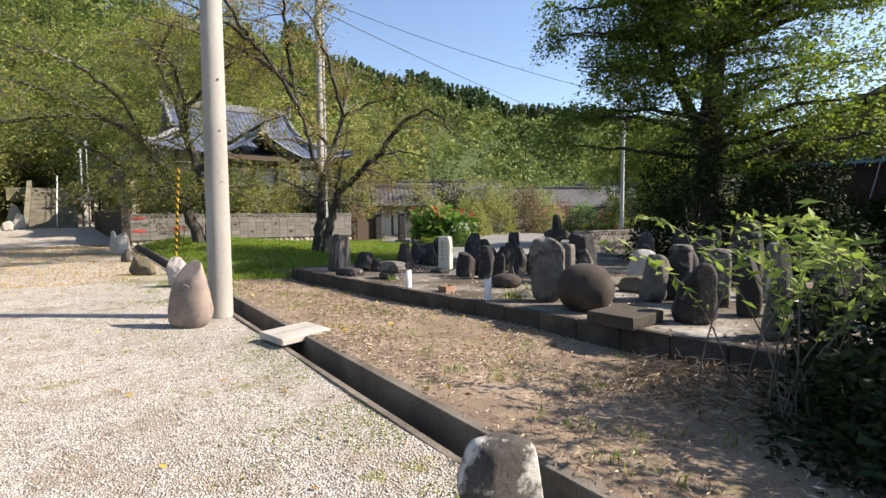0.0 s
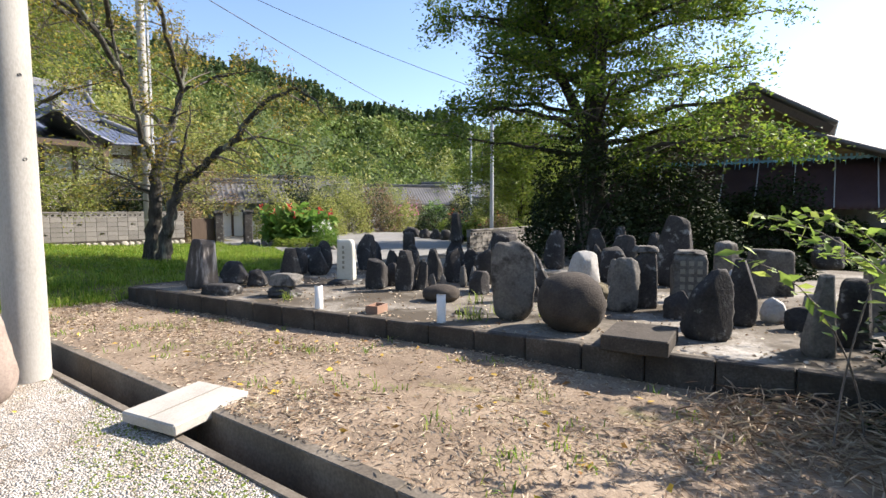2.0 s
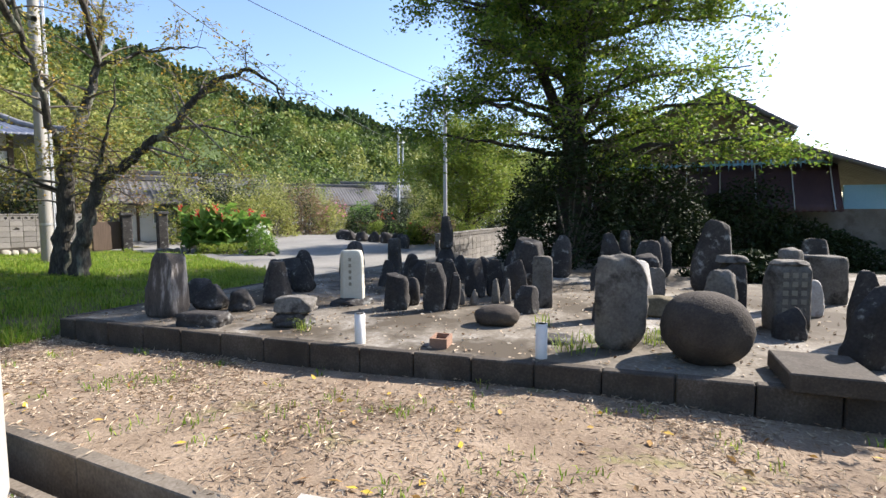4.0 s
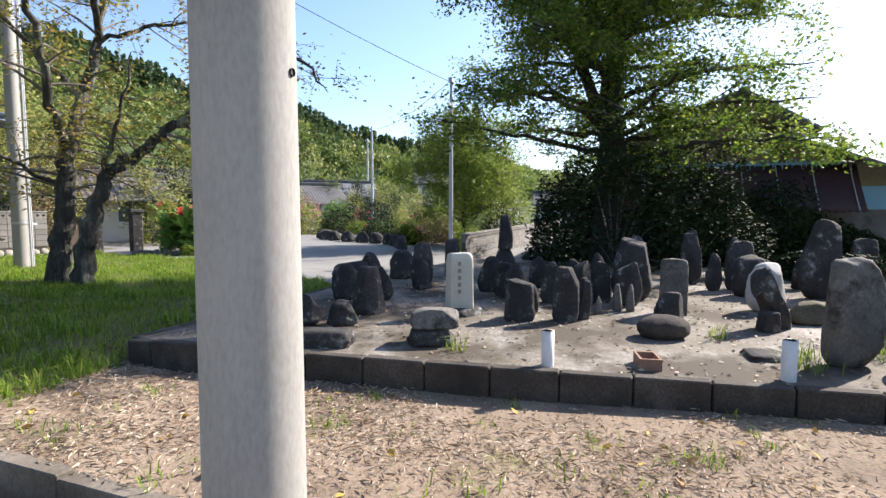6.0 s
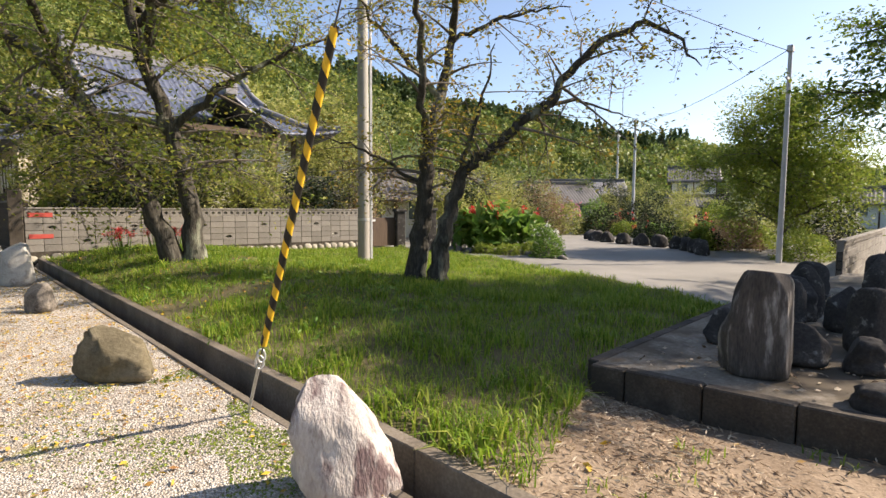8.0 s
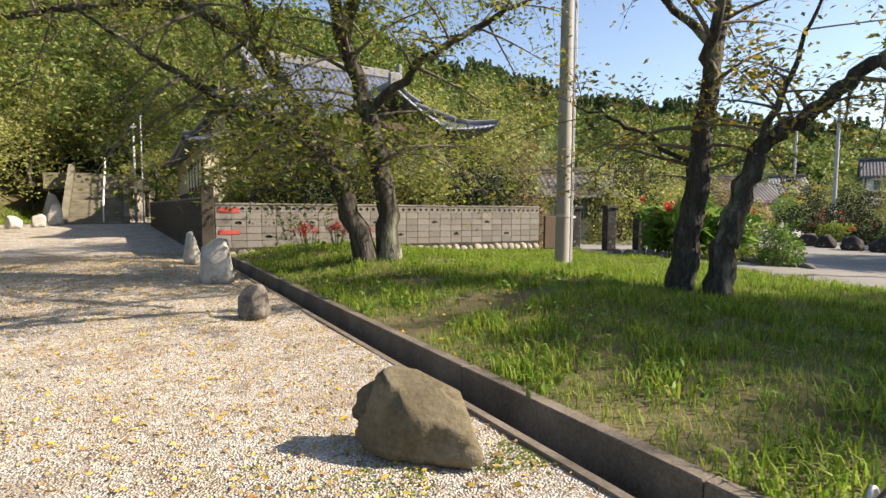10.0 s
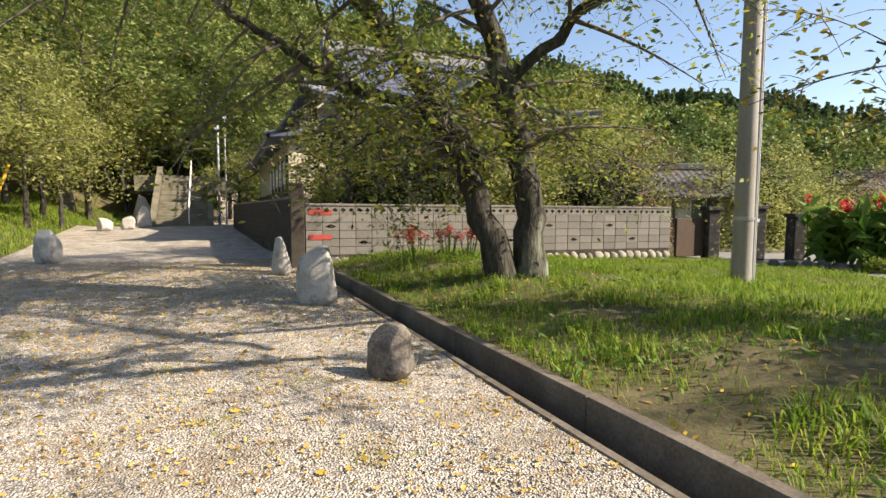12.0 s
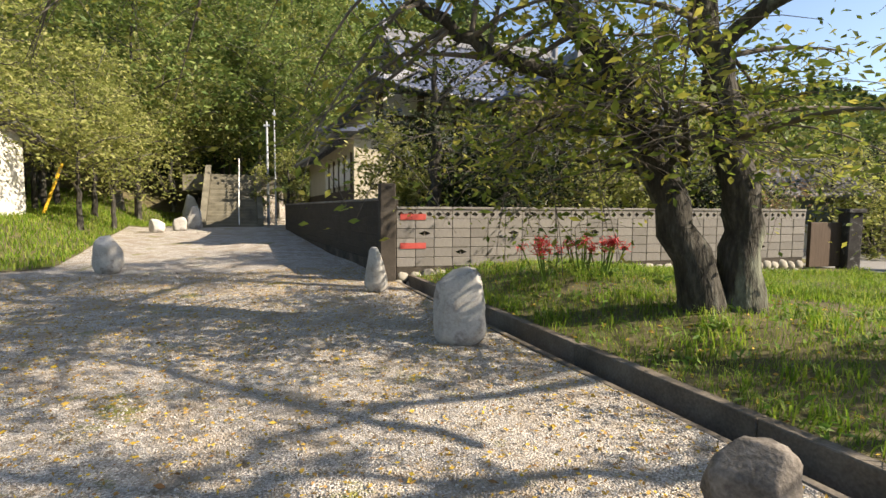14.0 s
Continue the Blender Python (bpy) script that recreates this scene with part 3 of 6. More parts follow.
# drain: two rows of precast walls and a floor
drain = root("drain", 1.9, 0, 0, "open concrete roadside drain with dark damp floor", "drain", kind="structure")
def prism(name, y0, y1, f0, f1, z0, z1, material, parent, bev=0.008):
    b = bmesh.new()
    vs = []
    for z in (z0, z1):
        for yy in (y0, y1):
            for f in (f0, f1):
                vs.append(b.verts.new((float(f(yy)) - 1.9, yy, z)))
    for q in ((0, 1, 3, 2), (4, 6, 7, 5), (0, 4, 5, 1), (2, 3, 7, 6), (0, 2, 6, 4), (1, 5, 7, 3)):
        b.faces.new([vs[i] for i in q])
    bmesh.ops.recalc_face_normals(b, faces=b.faces)
    if bev:
        bmesh.ops.bevel(b, geom=list(b.edges), offset=bev, segments=1, affect="EDGES")
    return part(name, b, material, parent)
for k in range(-5, 15):
    y0, y1 = k * 2.0 + 0.3, k * 2.0 + 2.294
    prism("far_wall", y0, y1, xf, lambda y: xf(y) + 0.11, -0.36, 0.135 if y0 > 9 else 0.115, M["kerb"], drain)
    prism("near_wall", y0, y1, lambda y: xg(y) - 0.075, xg, -0.36, 0.014, M["kerb"], drain)
    prism("drain_floor", y0, y1, xg, xf, -0.40, -0.33, M["kerb"], drain, 0)
lid = tagged(part("drain_cover", box_bm(-0.33, 0.33, -0.29, 0.29, 0, 0.085, 0.012), M["lid"], None), "worn concrete slab lid laid across the drain", "drain cover")
lid.matrix_basis = pose(1.93, 6.38, 0.055, 0, -2.5, 10)
groove = part("groove", box_bm(-0.31, 0.31, -0.006, 0.006, 0.0825, 0.0875), M["engrave"], lid, "narrow dark joint")

# ---- platform of the memorial stones ----
PZ = 0.25
plat = root("platform", 4.45, 11.3, 0, "low concrete platform edged with blocks, weathered and stained", "platform", kind="structure")
b = bmesh.new()
def pe(y):
    return np.interp(y, [-1.88, 2.85, 5.47, 8.63, 12.25], [5.32, 5.00, 4.67, 4.27, 3.88])
rim = [(pe(y) + 0.10 - 4.45, y - 11.3) for y in np.linspace(-1.3, 12.2, 18)] + [(8.25 - 4.45, 0.95), (13.83 - 4.45, 0.4), (14.0 - 4.45, -12.5)]
top = [b.verts.new((x, y, PZ)) for x, y in rim]
low = [b.verts.new((x, y, -0.2)) for x, y in rim]
b.faces.new(top)
for i in range(len(rim)):
    j = (i + 1) % len(rim)
    b.faces.new((top[i], low[i], low[j], top[j]))
bmesh.ops.recalc_face_normals(b, faces=b.faces)
part("slab", b, M["slab_top"], plat)
yy = -1.4
rs = random.Random(4)
while yy < 12.1:
    ln = 0.58
    y1 = min(yy + ln - 0.012, 12.22)
    b = bmesh.new()
    z1 = PZ + 0.006 + rs.uniform(0, 0.012)
    vs = []
    for z in (-0.2, z1):
        for q in (yy, y1):
            for o in (0, 0.12):
                vs.append(b.verts.new((pe(q) + o + rs.uniform(-0.004, 0.004) - 4.45, q - 11.3, z)))
    for q in ((0, 1, 3, 2), (4, 6, 7, 5), (0, 4, 5, 1), (2, 3, 7, 6), (0, 2, 6, 4), (1, 5, 7, 3)):
        b.faces.new([vs[i] for i in q])
    bmesh.ops.recalc_face_normals(b, faces=b.faces)
    bmesh.ops.bevel(b, geom=list(b.edges), offset=0.012, segments=1, affect="EDGES")
    part("edge_block", b, M["concrete"], plat)
    yy += ln
for i in range(7):
    x0 = 4.02 + i * 0.58
    part("edge_block", box_bm(x0 - 4.45, x0 + 0.57 - 4.45, 0.91, 1.02, -0.2, PZ + 0.008, 0.012), M["concrete"], plat)
plank = tagged(part("stepping_slab", box_bm(-0.62, 0.62, -0.2, 0.2, -0.05, 0.012, 0.008), M["concrete"], None), "flat concrete slab sunk in the soil before the platform", "paving slab")
plank.matrix_basis = pose(3.75, 6.35, 0.02, 0, 0, 20)

# ---- memorial stones ----
SD, SG, SP = M["stone_dark"], M["stone_grey"], M["stone_pale"]
G1 = "old memorial stones on the platform"
def ms(x, y, w, d, h, label, m, seed, name="memorial_stone", **kw):
    label = label if len(label.split()) > 3 else label + " on the platform"
    return stone(name, x, y, PZ, w, d, h, label, m, seed, category="memorial stone", group=G1, **kw)
ms(4.64, 11.16, 0.62, 0.40, 0.88, "tall broken stone with dark streaks", M["stone_streaked"], 1, p=3.6, taper=0.55, rough=0.10, lean=0.10, rz=-62, facets=7)
ms(5.24, 11.00, 0.48, 0.4, 0.40, "low boulder with a white patch", SD, 2, taper=0.8, rough=0.12)
ms(5.33, 10.54, 0.40, 0.34, 0.33, "small pale-flecked boulder", SD, 32, taper=0.8, rough=0.12)
ms(5.55, 11.64, 0.52, 0.4, 0.40, "dark flat-topped boulder", SD, 3, p=3, rough=0.1)
ms(4.46, 10.24, 0.60, 0.3, 0.20, "low dark squared base stone", SD, 33, name="stone_base", p=7, taper=0.96, rough=0.05, rz=-72)
ms(4.93, 9.24, 0.48, 0.38, 0.22, "dark rough block under a capstone", SD, 4, name="stone_base", p=4, taper=0.9, rough=0.12)
tagged(stone("capstone", 4.95, 9.22, PZ + 0.185, 0.50, 0.38, 0.2, "", SG, 34, p=5, taper=0.93, rough=0.07), "flat grey capstone lying on a rough block", "capstone", G1)
ms(6.02, 10.55, 0.52, 0.36, 0.66, "dark squared upright stone", SD, 5, p=4, taper=0.85, rough=0.07)
tagged(stone("stone_base", 6.38, 9.42, PZ, 0.64, 0.46, 0.13, "", SD, 35, p=5, rough=0.08), "dark rough base of the pale slab", "stone base", G1)
slab = ms(6.38, 9.42, 0.38, 0.16, 0.84, "pale greenish upright slab with carved characters", M["stone_white"], 6, p=9, taper=0.9, rough=0.02, name="inscribed_slab")
for i in range(5):
    part("engraving", box_bm(-0.02, 0.02, -0.080, -0.0745, 0.645 - i * 0.09, 0.695 - i * 0.09), M["engrave"], slab, "worn carved character")
ms(8.32, 10.72, 0.36, 0.26, 0.83, "slim dark stone", SD, 7, p=5, taper=0.9, rough=0.05)
ms(7.41, 11.51, 0.80, 0.5, 0.56, "broad dark boulder block", SD, 8, p=4, taper=0.9, rough=0.06)
ms(8.19, 9.90, 0.46, 0.36, 0.52, "dark wedge-shaped stone", SD, 36, p=4, taper=0.5, rough=0.05)
ms(6.35, 8.66, 0.42, 0.32, 0.54, "dark block with a step", SD, 9, p=5, taper=0.92, rough=0.07)
ms(9.65, 10.65, 0.31, 0.24, 0.83, "dark plain pillar", SD, 10, p=7, taper=0.85, rough=0.03)
ms(10.40, 9.77, 0.48, 0.36, 0.62, "dark pedestal stone", SD, 11, p=6, taper=0.9, rough=0.04)
tagged(stone("stone_pillar", 10.40, 9.77, PZ + 0.58, 0.33, 0.27, 0.72, "", SD, 12, p=6, taper=0.8, rough=0.04), "dark tall pillar standing on a pedestal stone", "memorial stone", G1)
ms(6.47, 8.08, 0.32, 0.24, 0.70, "dark stone with a pale edge", SD, 13, p=6, taper=0.9, rough=0.05, lean=0.03)
ms(6.69, 7.92, 0.2, 0.22, 0.55, "slanting dark stone with pale edge", SD, 37, p=6, taper=0.8, rough=0.05, lean=0.15)
ms(7.70, 8.41, 0.36, 0.26, 0.64, "dark rounded stone", SD, 14, p=4, taper=0.8, rough=0.06)
ms(7.74, 7.99, 0.36, 0.26, 0.66, "dark round-topped stone", SD, 15, p=4, taper=0.8, rough=0.05)
ms(7.95, 7.73, 0.28, 0.22, 0.64, "dark upright stone", SD, 16, p=4, taper=0.85, rough=0.05)
ms(7.85, 7.36, 0.4, 0.24, 0.66, "round-headed dark stone", SD, 17, p=3, taper=0.9, rough=0.03)
for (x, y, h, s) in ((7.33, 7.49, 0.41, 18), (7.40, 7.32, 0.40, 19), (7.00, 7.91, 0.27, 20), (7.06, 7.72, 0.27, 21)):
    ms(x, y, 0.16, 0.13, h, "small weathered round-headed figure stone", SG, s, name="figure_stone", p=2.6, taper=0.6, rough=0.06, n=3)
ms(6.86, 6.87, 0.31, 0.26, 0.40, "dark low block with a pale edge", SD, 22, p=6, taper=0.95, rough=0.06)
ms(7.39, 6.80, 0.28, 0.28, 0.76, "dark square pillar with a pale flat top", SG, 23, name="stone_pillar", p=12, taper=0.95, rough=0.02)
ms(8.43, 7.32, 0.7, 0.5, 0.98, "large dark boulder with a sloping shoulder", SD, 24, p=2.8, taper=0.75, rough=0.1)
ms(6.02, 6.99, 0.55, 0.42, 0.27, "oval brown boulder lying flat", M["stone_brown"], 25, name="oval_boulder", p=2.2, taper=1, rough=0.03, facets=0)
TSs = ms(5.49, 5.53, 0.44, 0.24, 0.99, "tall grey slab with lichen, broad at the shoulder", SG, 26, p=3.4, taper=1.35, rough=0.10, rz=-64, facets=7)
ms(7.00, 10.89, 0.47, 0.36, 0.54, "dark rounded boulder behind", SD, 137, p=2.6, taper=0.7, rough=0.08)
ms(7.95, 9.17, 0.36, 0.28, 0.58, "dark upright round-headed stone", SD, 138, p=3, taper=0.85, rough=0.06)
ms(9.32, 11.59, 0.5, 0.36, 0.60, "dark squat stone at the back", SD, 139, p=4, taper=0.85, rough=0.07)
ms(6.72, 5.87, 0.22, 0.2, 0.26, "small dark square block", SD, 140, p=8, taper=0.95, rough=0.03)
BR = M["stone_brown"]
ball = ms(5.42, 4.75, 0.76, 0.74, 0.68, "big round brown boulder, pitted and mossy", BR, 27, name="round_boulder", p=2.25, taper=1.0, rough=0.025, sink=0.04, facets=0)
ms(6.98, 5.67, 0.24, 0.3, 0.75, "dark mottled stone leaning over", SD, 28, p=4, taper=0.8, rough=0.08, lean=-0.55, rz=-60)
ms(8.04, 5.58, 0.6, 0.35, 0.70, "pale rounded boulder", SP, 29, p=2.6, taper=0.85, rough=0.06)
ms(7.41, 5.30, 0.7, 0.5, 0.3, "mossy flat boulder", M["stone_moss"], 38, p=2.6, rough=0.08)
ms(10.55, 6.30, 0.46, 0.3, 0.98, "dark smooth round-headed stone", SD, 30, p=3, taper=0.8, rough=0.03)
ms(10.04, 5.55, 0.48, 0.3, 0.88, "grey upright stone with a white streak", SD, 31, p=5, taper=0.9, rough=0.07)
ms(8.99, 5.38, 0.34, 0.26, 0.5, "small grey stone", SG, 39, p=4, rough=0.08)
ms(5.52, 6.14, 0.5, 0.42, 0.09, "thin flat slab lying on the platform", SD, 40, name="flat_slab", p=5, rough=0.08)
ms(9.52, 4.54, 0.72, 0.3, 1.26, "tall pointed grey stone with a pale chipped top", SD, 41, p=3.2, taper=0.8, rough=0.07, lean=-0.02)
ms(7.26, 4.46, 0.34, 0.3, 0.80, "dark carved pillar", SD, 42, name="stone_pillar", p=10, taper=0.97, rough=0.03)
tagged(stone("cap_stone", 7.26, 4.46, PZ + 0.78, 0.38, 0.34, 0.09, "", SG, 43, p=5, rough=0.03), "flat grey cap on the carved pillar", "capstone", G1)
ms(6.79, 4.61, 0.42, 0.3, 0.74, "grey mottled rough stone", SG, 44, p=4, taper=0.92, rough=0.09)
p37 = ms(7.17, 3.88, 0.40, 0.32, 0.80, "grey squared pillar with carved columns of characters", SG, 45, name="inscribed_pillar", p=12, taper=0.97, rough=0.015)
for i in range(3):
    for j in range(5):
        part("engraving", box_bm(-0.13 + i * 0.1, -0.07 + i * 0.1, -0.161, -0.150, 0.62 - j * 0.1, 0.68 - j * 0.1), M["engrave"], p37, "worn carved character")
tagged(stone("cap_stone", 7.17, 3.88, PZ + 0.785, 0.42, 0.34, 0.06, "", SG, 46, p=4, rough=0.03), "low domed cap on the inscribed pillar", "capstone", G1)
ms(6.69, 3.92, 0.31, 0.26, 0.38, "small dark block", SD, 47, p=5, rough=0.07)
ms(8.59, 3.64, 0.42, 0.3, 0.9, "tall pale-stained stone", SG, 48, p=5, taper=0.85, rough=0.05)
ms(8.17, 3.47, 0.36, 0.26, 0.52, "pale triangular stone", SP, 49, p=3, taper=0.6, rough=0.07)
ms(9.44, 3.12, 0.58, 0.4, 0.74, "broad dark block with a pale flat top", SG, 50, p=12, taper=0.98, rough=0.02)
ms(6.75, 3.24, 0.30, 0.28, 0.80, "dark upright mottled stone", SD, 51, p=5, taper=0.9, rough=0.07)
ms(5.80, 3.44, 0.5, 0.34, 0.76, "large rough dark stone with white lichen flecks", SD, 52, p=3.6, taper=0.7, rough=0.09, lean=0.08)
ms(7.13, 2.93, 0.32, 0.28, 0.32, "pale low boulder", SP, 53, p=3, rough=0.08)
ms(7.97, 2.57, 0.34, 0.28, 0.28, "low grey boulder", SG, 54, p=3, rough=0.08)
ms(6.82, 2.66, 0.36, 0.3, 0.3, "low dark boulder", SD, 55, p=3, rough=0.1)
ms(5.71, 2.49, 0.30, 0.2, 0.78, "grey upright slab beside the bush", SG, 56, p=6, taper=0.85, rough=0.05)
ms(6.29, 2.24, 0.34, 0.24, 0.7, "dark upright stone by the bush", SD, 57, p=5, taper=0.85, rough=0.05)
ms(7.35, 1.93, 0.36, 0.26, 0.82, "grey squared pillar by the bush", SG, 58, p=10, taper=0.95, rough=0.03)
for k, (x, y, w, h) in enumerate(((6.88, 11.40, 0.41, 0.59), (8.17, 10.73, 0.35, 0.84), (7.53, 11.33, 0.4, 0.7), (8.39, 9.56, 0.4, 0.63), (7.74, 8.99, 0.37, 0.59), (9.11, 8.85, 0.39, 0.57), (8.71, 8.23, 0.42, 0.6), (9.21, 7.89, 0.32, 0.67), (10.70, 7.30, 0.53, 0.91), (11.75, 6.15, 0.32, 0.99), (11.67, 5.40, 0.37, 0.88), (9.78, 6.01, 0.28, 0.69), (9.37, 5.53, 0.53, 0.69), (10.47, 4.58, 0.29, 0.58), (6.70, 8.57, 0.29, 0.44), (14.29, 2.31, 0.66, 0.77))):
    ms(x, y, w, w * 0.75, h, ("dark upright stone in the back rows", "dark rough boulder in the back rows", "dark round-headed stone in the back rows")[k % 3], SD, 700 + k, p=(4, 3, 2.8)[k % 3], taper=(0.85, 0.75, 0.8)[k % 3], rough=(0.06, 0.1, 0.05)[k % 3], n=3)
stp = tagged(part("step_block", box_bm(-0.36, 0.36, -0.3, 0.3, 0, 0.15, 0.012), M["concrete"], None), "flat concrete step block on the platform edge", "step block")
stp.matrix_basis = pose(5.13, 3.92, PZ, 0, 0, 5)
# white pipes and clay tray
for x, y, h in ((4.57, 8.00, 0.32), (4.84, 6.13, 0.34)):
    b = bmesh.new()
    V, F = tube([(0, 0, 0), (0, 0, h), (0, 0, h), (0, 0, 0.05)], [0.055, 0.055, 0.046, 0.046], 20)
    pv = tagged(obj("pipe_post", np_mesh("pipe_post", V, F), M["pvc"]), "short open white plastic pipe standing upright", "pipe post", "white pipes on the platform")
    pv.matrix_basis = pose(x, y, PZ - 0.01)
tray = root("clay_tray", 4.84, 7.18, PZ, "small square brown clay tray, open and empty", "tray", rz=12)
for nm, q in (("base", (-.13, .13, -.09, .09, 0, .02)), ("side", (-.13, .13, -.09, -.07, .018, .10)), ("side", (-.13, .13, .07, .09, .018, .10)), ("side", (-.13, -.11, -.07, .07, .018, .10)), ("side", (.11, .13, -.07, .07, .018, .10))):
    part(nm, box_bm(*q), M["clay"], tray)

# ---- stones along the yard ----
G2 = "boulders lining the gravel yard"
def bs(x, y, w, d, h, label, m, seed, rz=-40, name="boulder", **kw):
    label = label if len(label.split()) > 3 else label + " beside the gravel yard"
    return stone(name, x, y, float(surf(x, y)), w, d, h, label, m, seed, rz=rz, category="boulder", group=G2, **kw)
bs(1.47, 2.05, 0.46, 0.38, 0.52, "rounded dark grey boulder with pale lichen patches", M["stone_patchy"], 60, taper=0.85, rough=0.08, p=2.8, facets=8)
et = bs(1.00, 8.08, 0.76, 0.46, 0.97, "smooth brown standing stone with a carved sign", M["stone_warm"], 61, rz=-42, taper=0.42, rough=0.035, p=2.9, lean=0.10, facets=3, name="carved_stone")
for k, pts in enumerate((((-0.02, 0.62), (0.06, 0.60), (0.03, 0.50)), ((-0.05, 0.50), (-0.02, 0.42), (-0.06, 0.34)), ((0.05, 0.46), (0.08, 0.38), (0.06, 0.30)))):
    yq = [-0.17 + 0.055 * z for _, z in pts]
    V, F = tube([(x + 0.06, y_ - 0.012, z) for (x, z), y_ in zip(pts, yq)], [0.009, 0.012, 0.008], 6)
    obj("engraving", np_mesh("engraving", V, F), M["engrave"], et, "carved stroke")
bs(1.59, 12.38, 0.68, 0.42, 0.68, "pale pinkish pointed stone with dark streaks", M["stone_pink"], 62, taper=0.42, rough=0.09, p=4.2, lean=-0.30, facets=16)
bs(1.10, 15.44, 0.86, 0.46, 0.54, "angular brown boulder with olive moss", M["stone_moss"], 63, taper=0.5, rough=0.2, p=2.8, lean=-0.12, facets=12)
bs(1.01, 19.60, 0.42, 0.36, 0.47, "small grey-brown boulder with pale patches", M["stone_dusty"], 65, taper=0.85, rough=0.08, p=3)
bs(1.07, 23.25, 0.64, 0.42, 0.9, "pale grey upright boulder, flat on top", SP, 66, taper=0.85, rough=0.06, p=3.6)
bs(1.03, 27.07, 0.48, 0.4, 0.85, "pale rounded upright boulder", SP, 67, taper=0.8, rough=0.04, p=2.8)
bs(-4.13, 31.47, 0.68, 0.5, 0.9, "pale grey boulder at the yard's grassy edge", SP, 68, taper=0.75, rough=0.08, p=3)
bs(-5.0, 44.2, 0.7, 0.5, 0.65, "pale squared boulder near the steps", SP, 69, p=3.4, rough=0.07, rz=0)
bs(-4.2, 45.4, 0.75, 0.5, 0.7, "pale boulder near the steps", SP, 70, p=3, rough=0.08, rz=0)
bs(-3.7, 47.2, 0.9, 0.6, 1.2, "large white pointed rock beside the steps", SP, 71, p=2.6, taper=0.5, rough=0.09, rz=0)
bs(-4.4, 53.0, 1.2, 0.8, 1.9, "tall pale pointed rock on the bank", SP, 72, p=2.6, taper=0.5, rough=0.09, rz=0)
bs(-8.2, 53.0, 0.8, 0.4, 1.4, "grey upright stone on the grassy bank", SG, 73, p=4, taper=0.8, rough=0.05, rz=0)

# ---- poles and wires ----
pole = root("concrete_pole", 1.53, 8.56, -0.2, "smooth pale grey concrete utility pole beside the drain", "utility pole")
V, F = tube([(0, 0, z) for z in np.linspace(0, 11, 12)], np.linspace(0.176, 0.125, 12), 40)
obj("shaft", np_mesh("shaft", V, F), M["pole"], pole, smooth=True)
for z in (2.25, 3.0, 3.75):
    V, F = tube([(0.026, -0.150, z), (0.029, -0.170, z)], [0.014, 0.014], 10)
    obj("bolt_hole", np_mesh("bolt_hole", V, F), M["black"], pole, "small dark bolt socket")
guy = root("guy_wire", 1.61, 13.82, 0, "steel guy wire with a yellow and black spiral guard", "guy wire")
g0, g1 = np.array([0, 0, 0.0]), np.array([1.53 - 1.61, 8.60 - 13.82, 10.5])
gd = (g1 - g0) / np.linalg.norm(g1 - g0)
at = lambda s: g0 + gd * s
V, F = tube([at(-0.3), at(0.52)], [0.013, 0.013], 8)
obj("anchor_rod", np_mesh("anchor_rod", V, F), M["steel"], guy, "galvanised anchor rod")
for s in (0.50, 0.56):
    V, F = tube([at(s) + 0.03 * np.array([math.cos(a), 0.2 * math.sin(a), 1.6 * math.sin(a)]) for a in np.linspace(0, 6.28, 13)], [0.009] * 13, 6)
    obj("shackle", np_mesh("shackle", V, F), M["steel"], guy, "steel shackle")
V, F = tube([at(0.58), at(11.6)], [0.006, 0.006], 6)
obj("cable", np_mesh("cable", V, F), M["wire"], guy, "thin dark steel cable")
V, F = tube([at(s) for s in np.linspace(0.66, 2.85, 30)], [0.024] * 30, 12)
obj("guard", np_mesh("guard", V, F), M["yellow"], guy, "yellow plastic guard tube", smooth=True)
side = np.cross(gd, [0, 0, 1])
side /= np.linalg.norm(side)
upv = np.cross(side, gd)
Vs, Fs = [], []
for s in np.linspace(0.66, 2.85, 260):
    for w in (0, 0.085):
        a = s * 2 * math.pi / 0.17
        Vs.append(at(min(s + w, 2.86)) + 0.0262 * (math.cos(a) * side + math.sin(a) * upv))
n = 260
obj("stripe", np_mesh("stripe", np.array(Vs), np.array([(2 * i, 2 * i + 1, 2 * i + 3, 2 * i + 2) for i in range(n - 1)])), M["black"], guy, "black spiral stripe")

up = root("utility_pole", 8.64, 22.0, -0.3, "weathered grey concrete utility pole in the lawn", "utility pole")
V, F = tube([(0, 0, z) for z in np.linspace(0, 11.5, 12)], np.linspace(0.175, 0.125, 12), 28)
obj("shaft", np_mesh("shaft", V, F), M["pole"], up, smooth=True)
V, F = tube([(0, 0, z) for z in (1.53, 1.60)], [0.181, 0.181], 28)
obj("band", np_mesh("band", V, F), M["steel"], up, "steel band")
part("bracket", box_bm(0.13, 0.38, -0.05, 0.05, 1.5, 1.56), M["grey_paint"], up, "grey steel bracket")
for o in (0.17, 0.21):
    V, F = tube([(o, -0.1, 0.3), (o, -0.1, 6), (o - 0.03, -0.1, 11)], [0.022] * 3, 8)
    obj("conduit", np_mesh("conduit", V, F), M["grey_paint"], up, "thin grey conduit")
pad = tagged(part("pole_pad", box_bm(-0.8, 0.75, -0.5, 0.45, -0.2, 0.06, 0.03), M["concrete"], None), "low concrete pad round the pole's foot", "concrete pad")
pad.matrix_basis = pose(8.78, 21.85, -0.04, 0, 0, 15)
mp = root("metal_pole", 19.4, 14.1, -0.2, "slim grey steel lamp pole by the low wall", "pole")
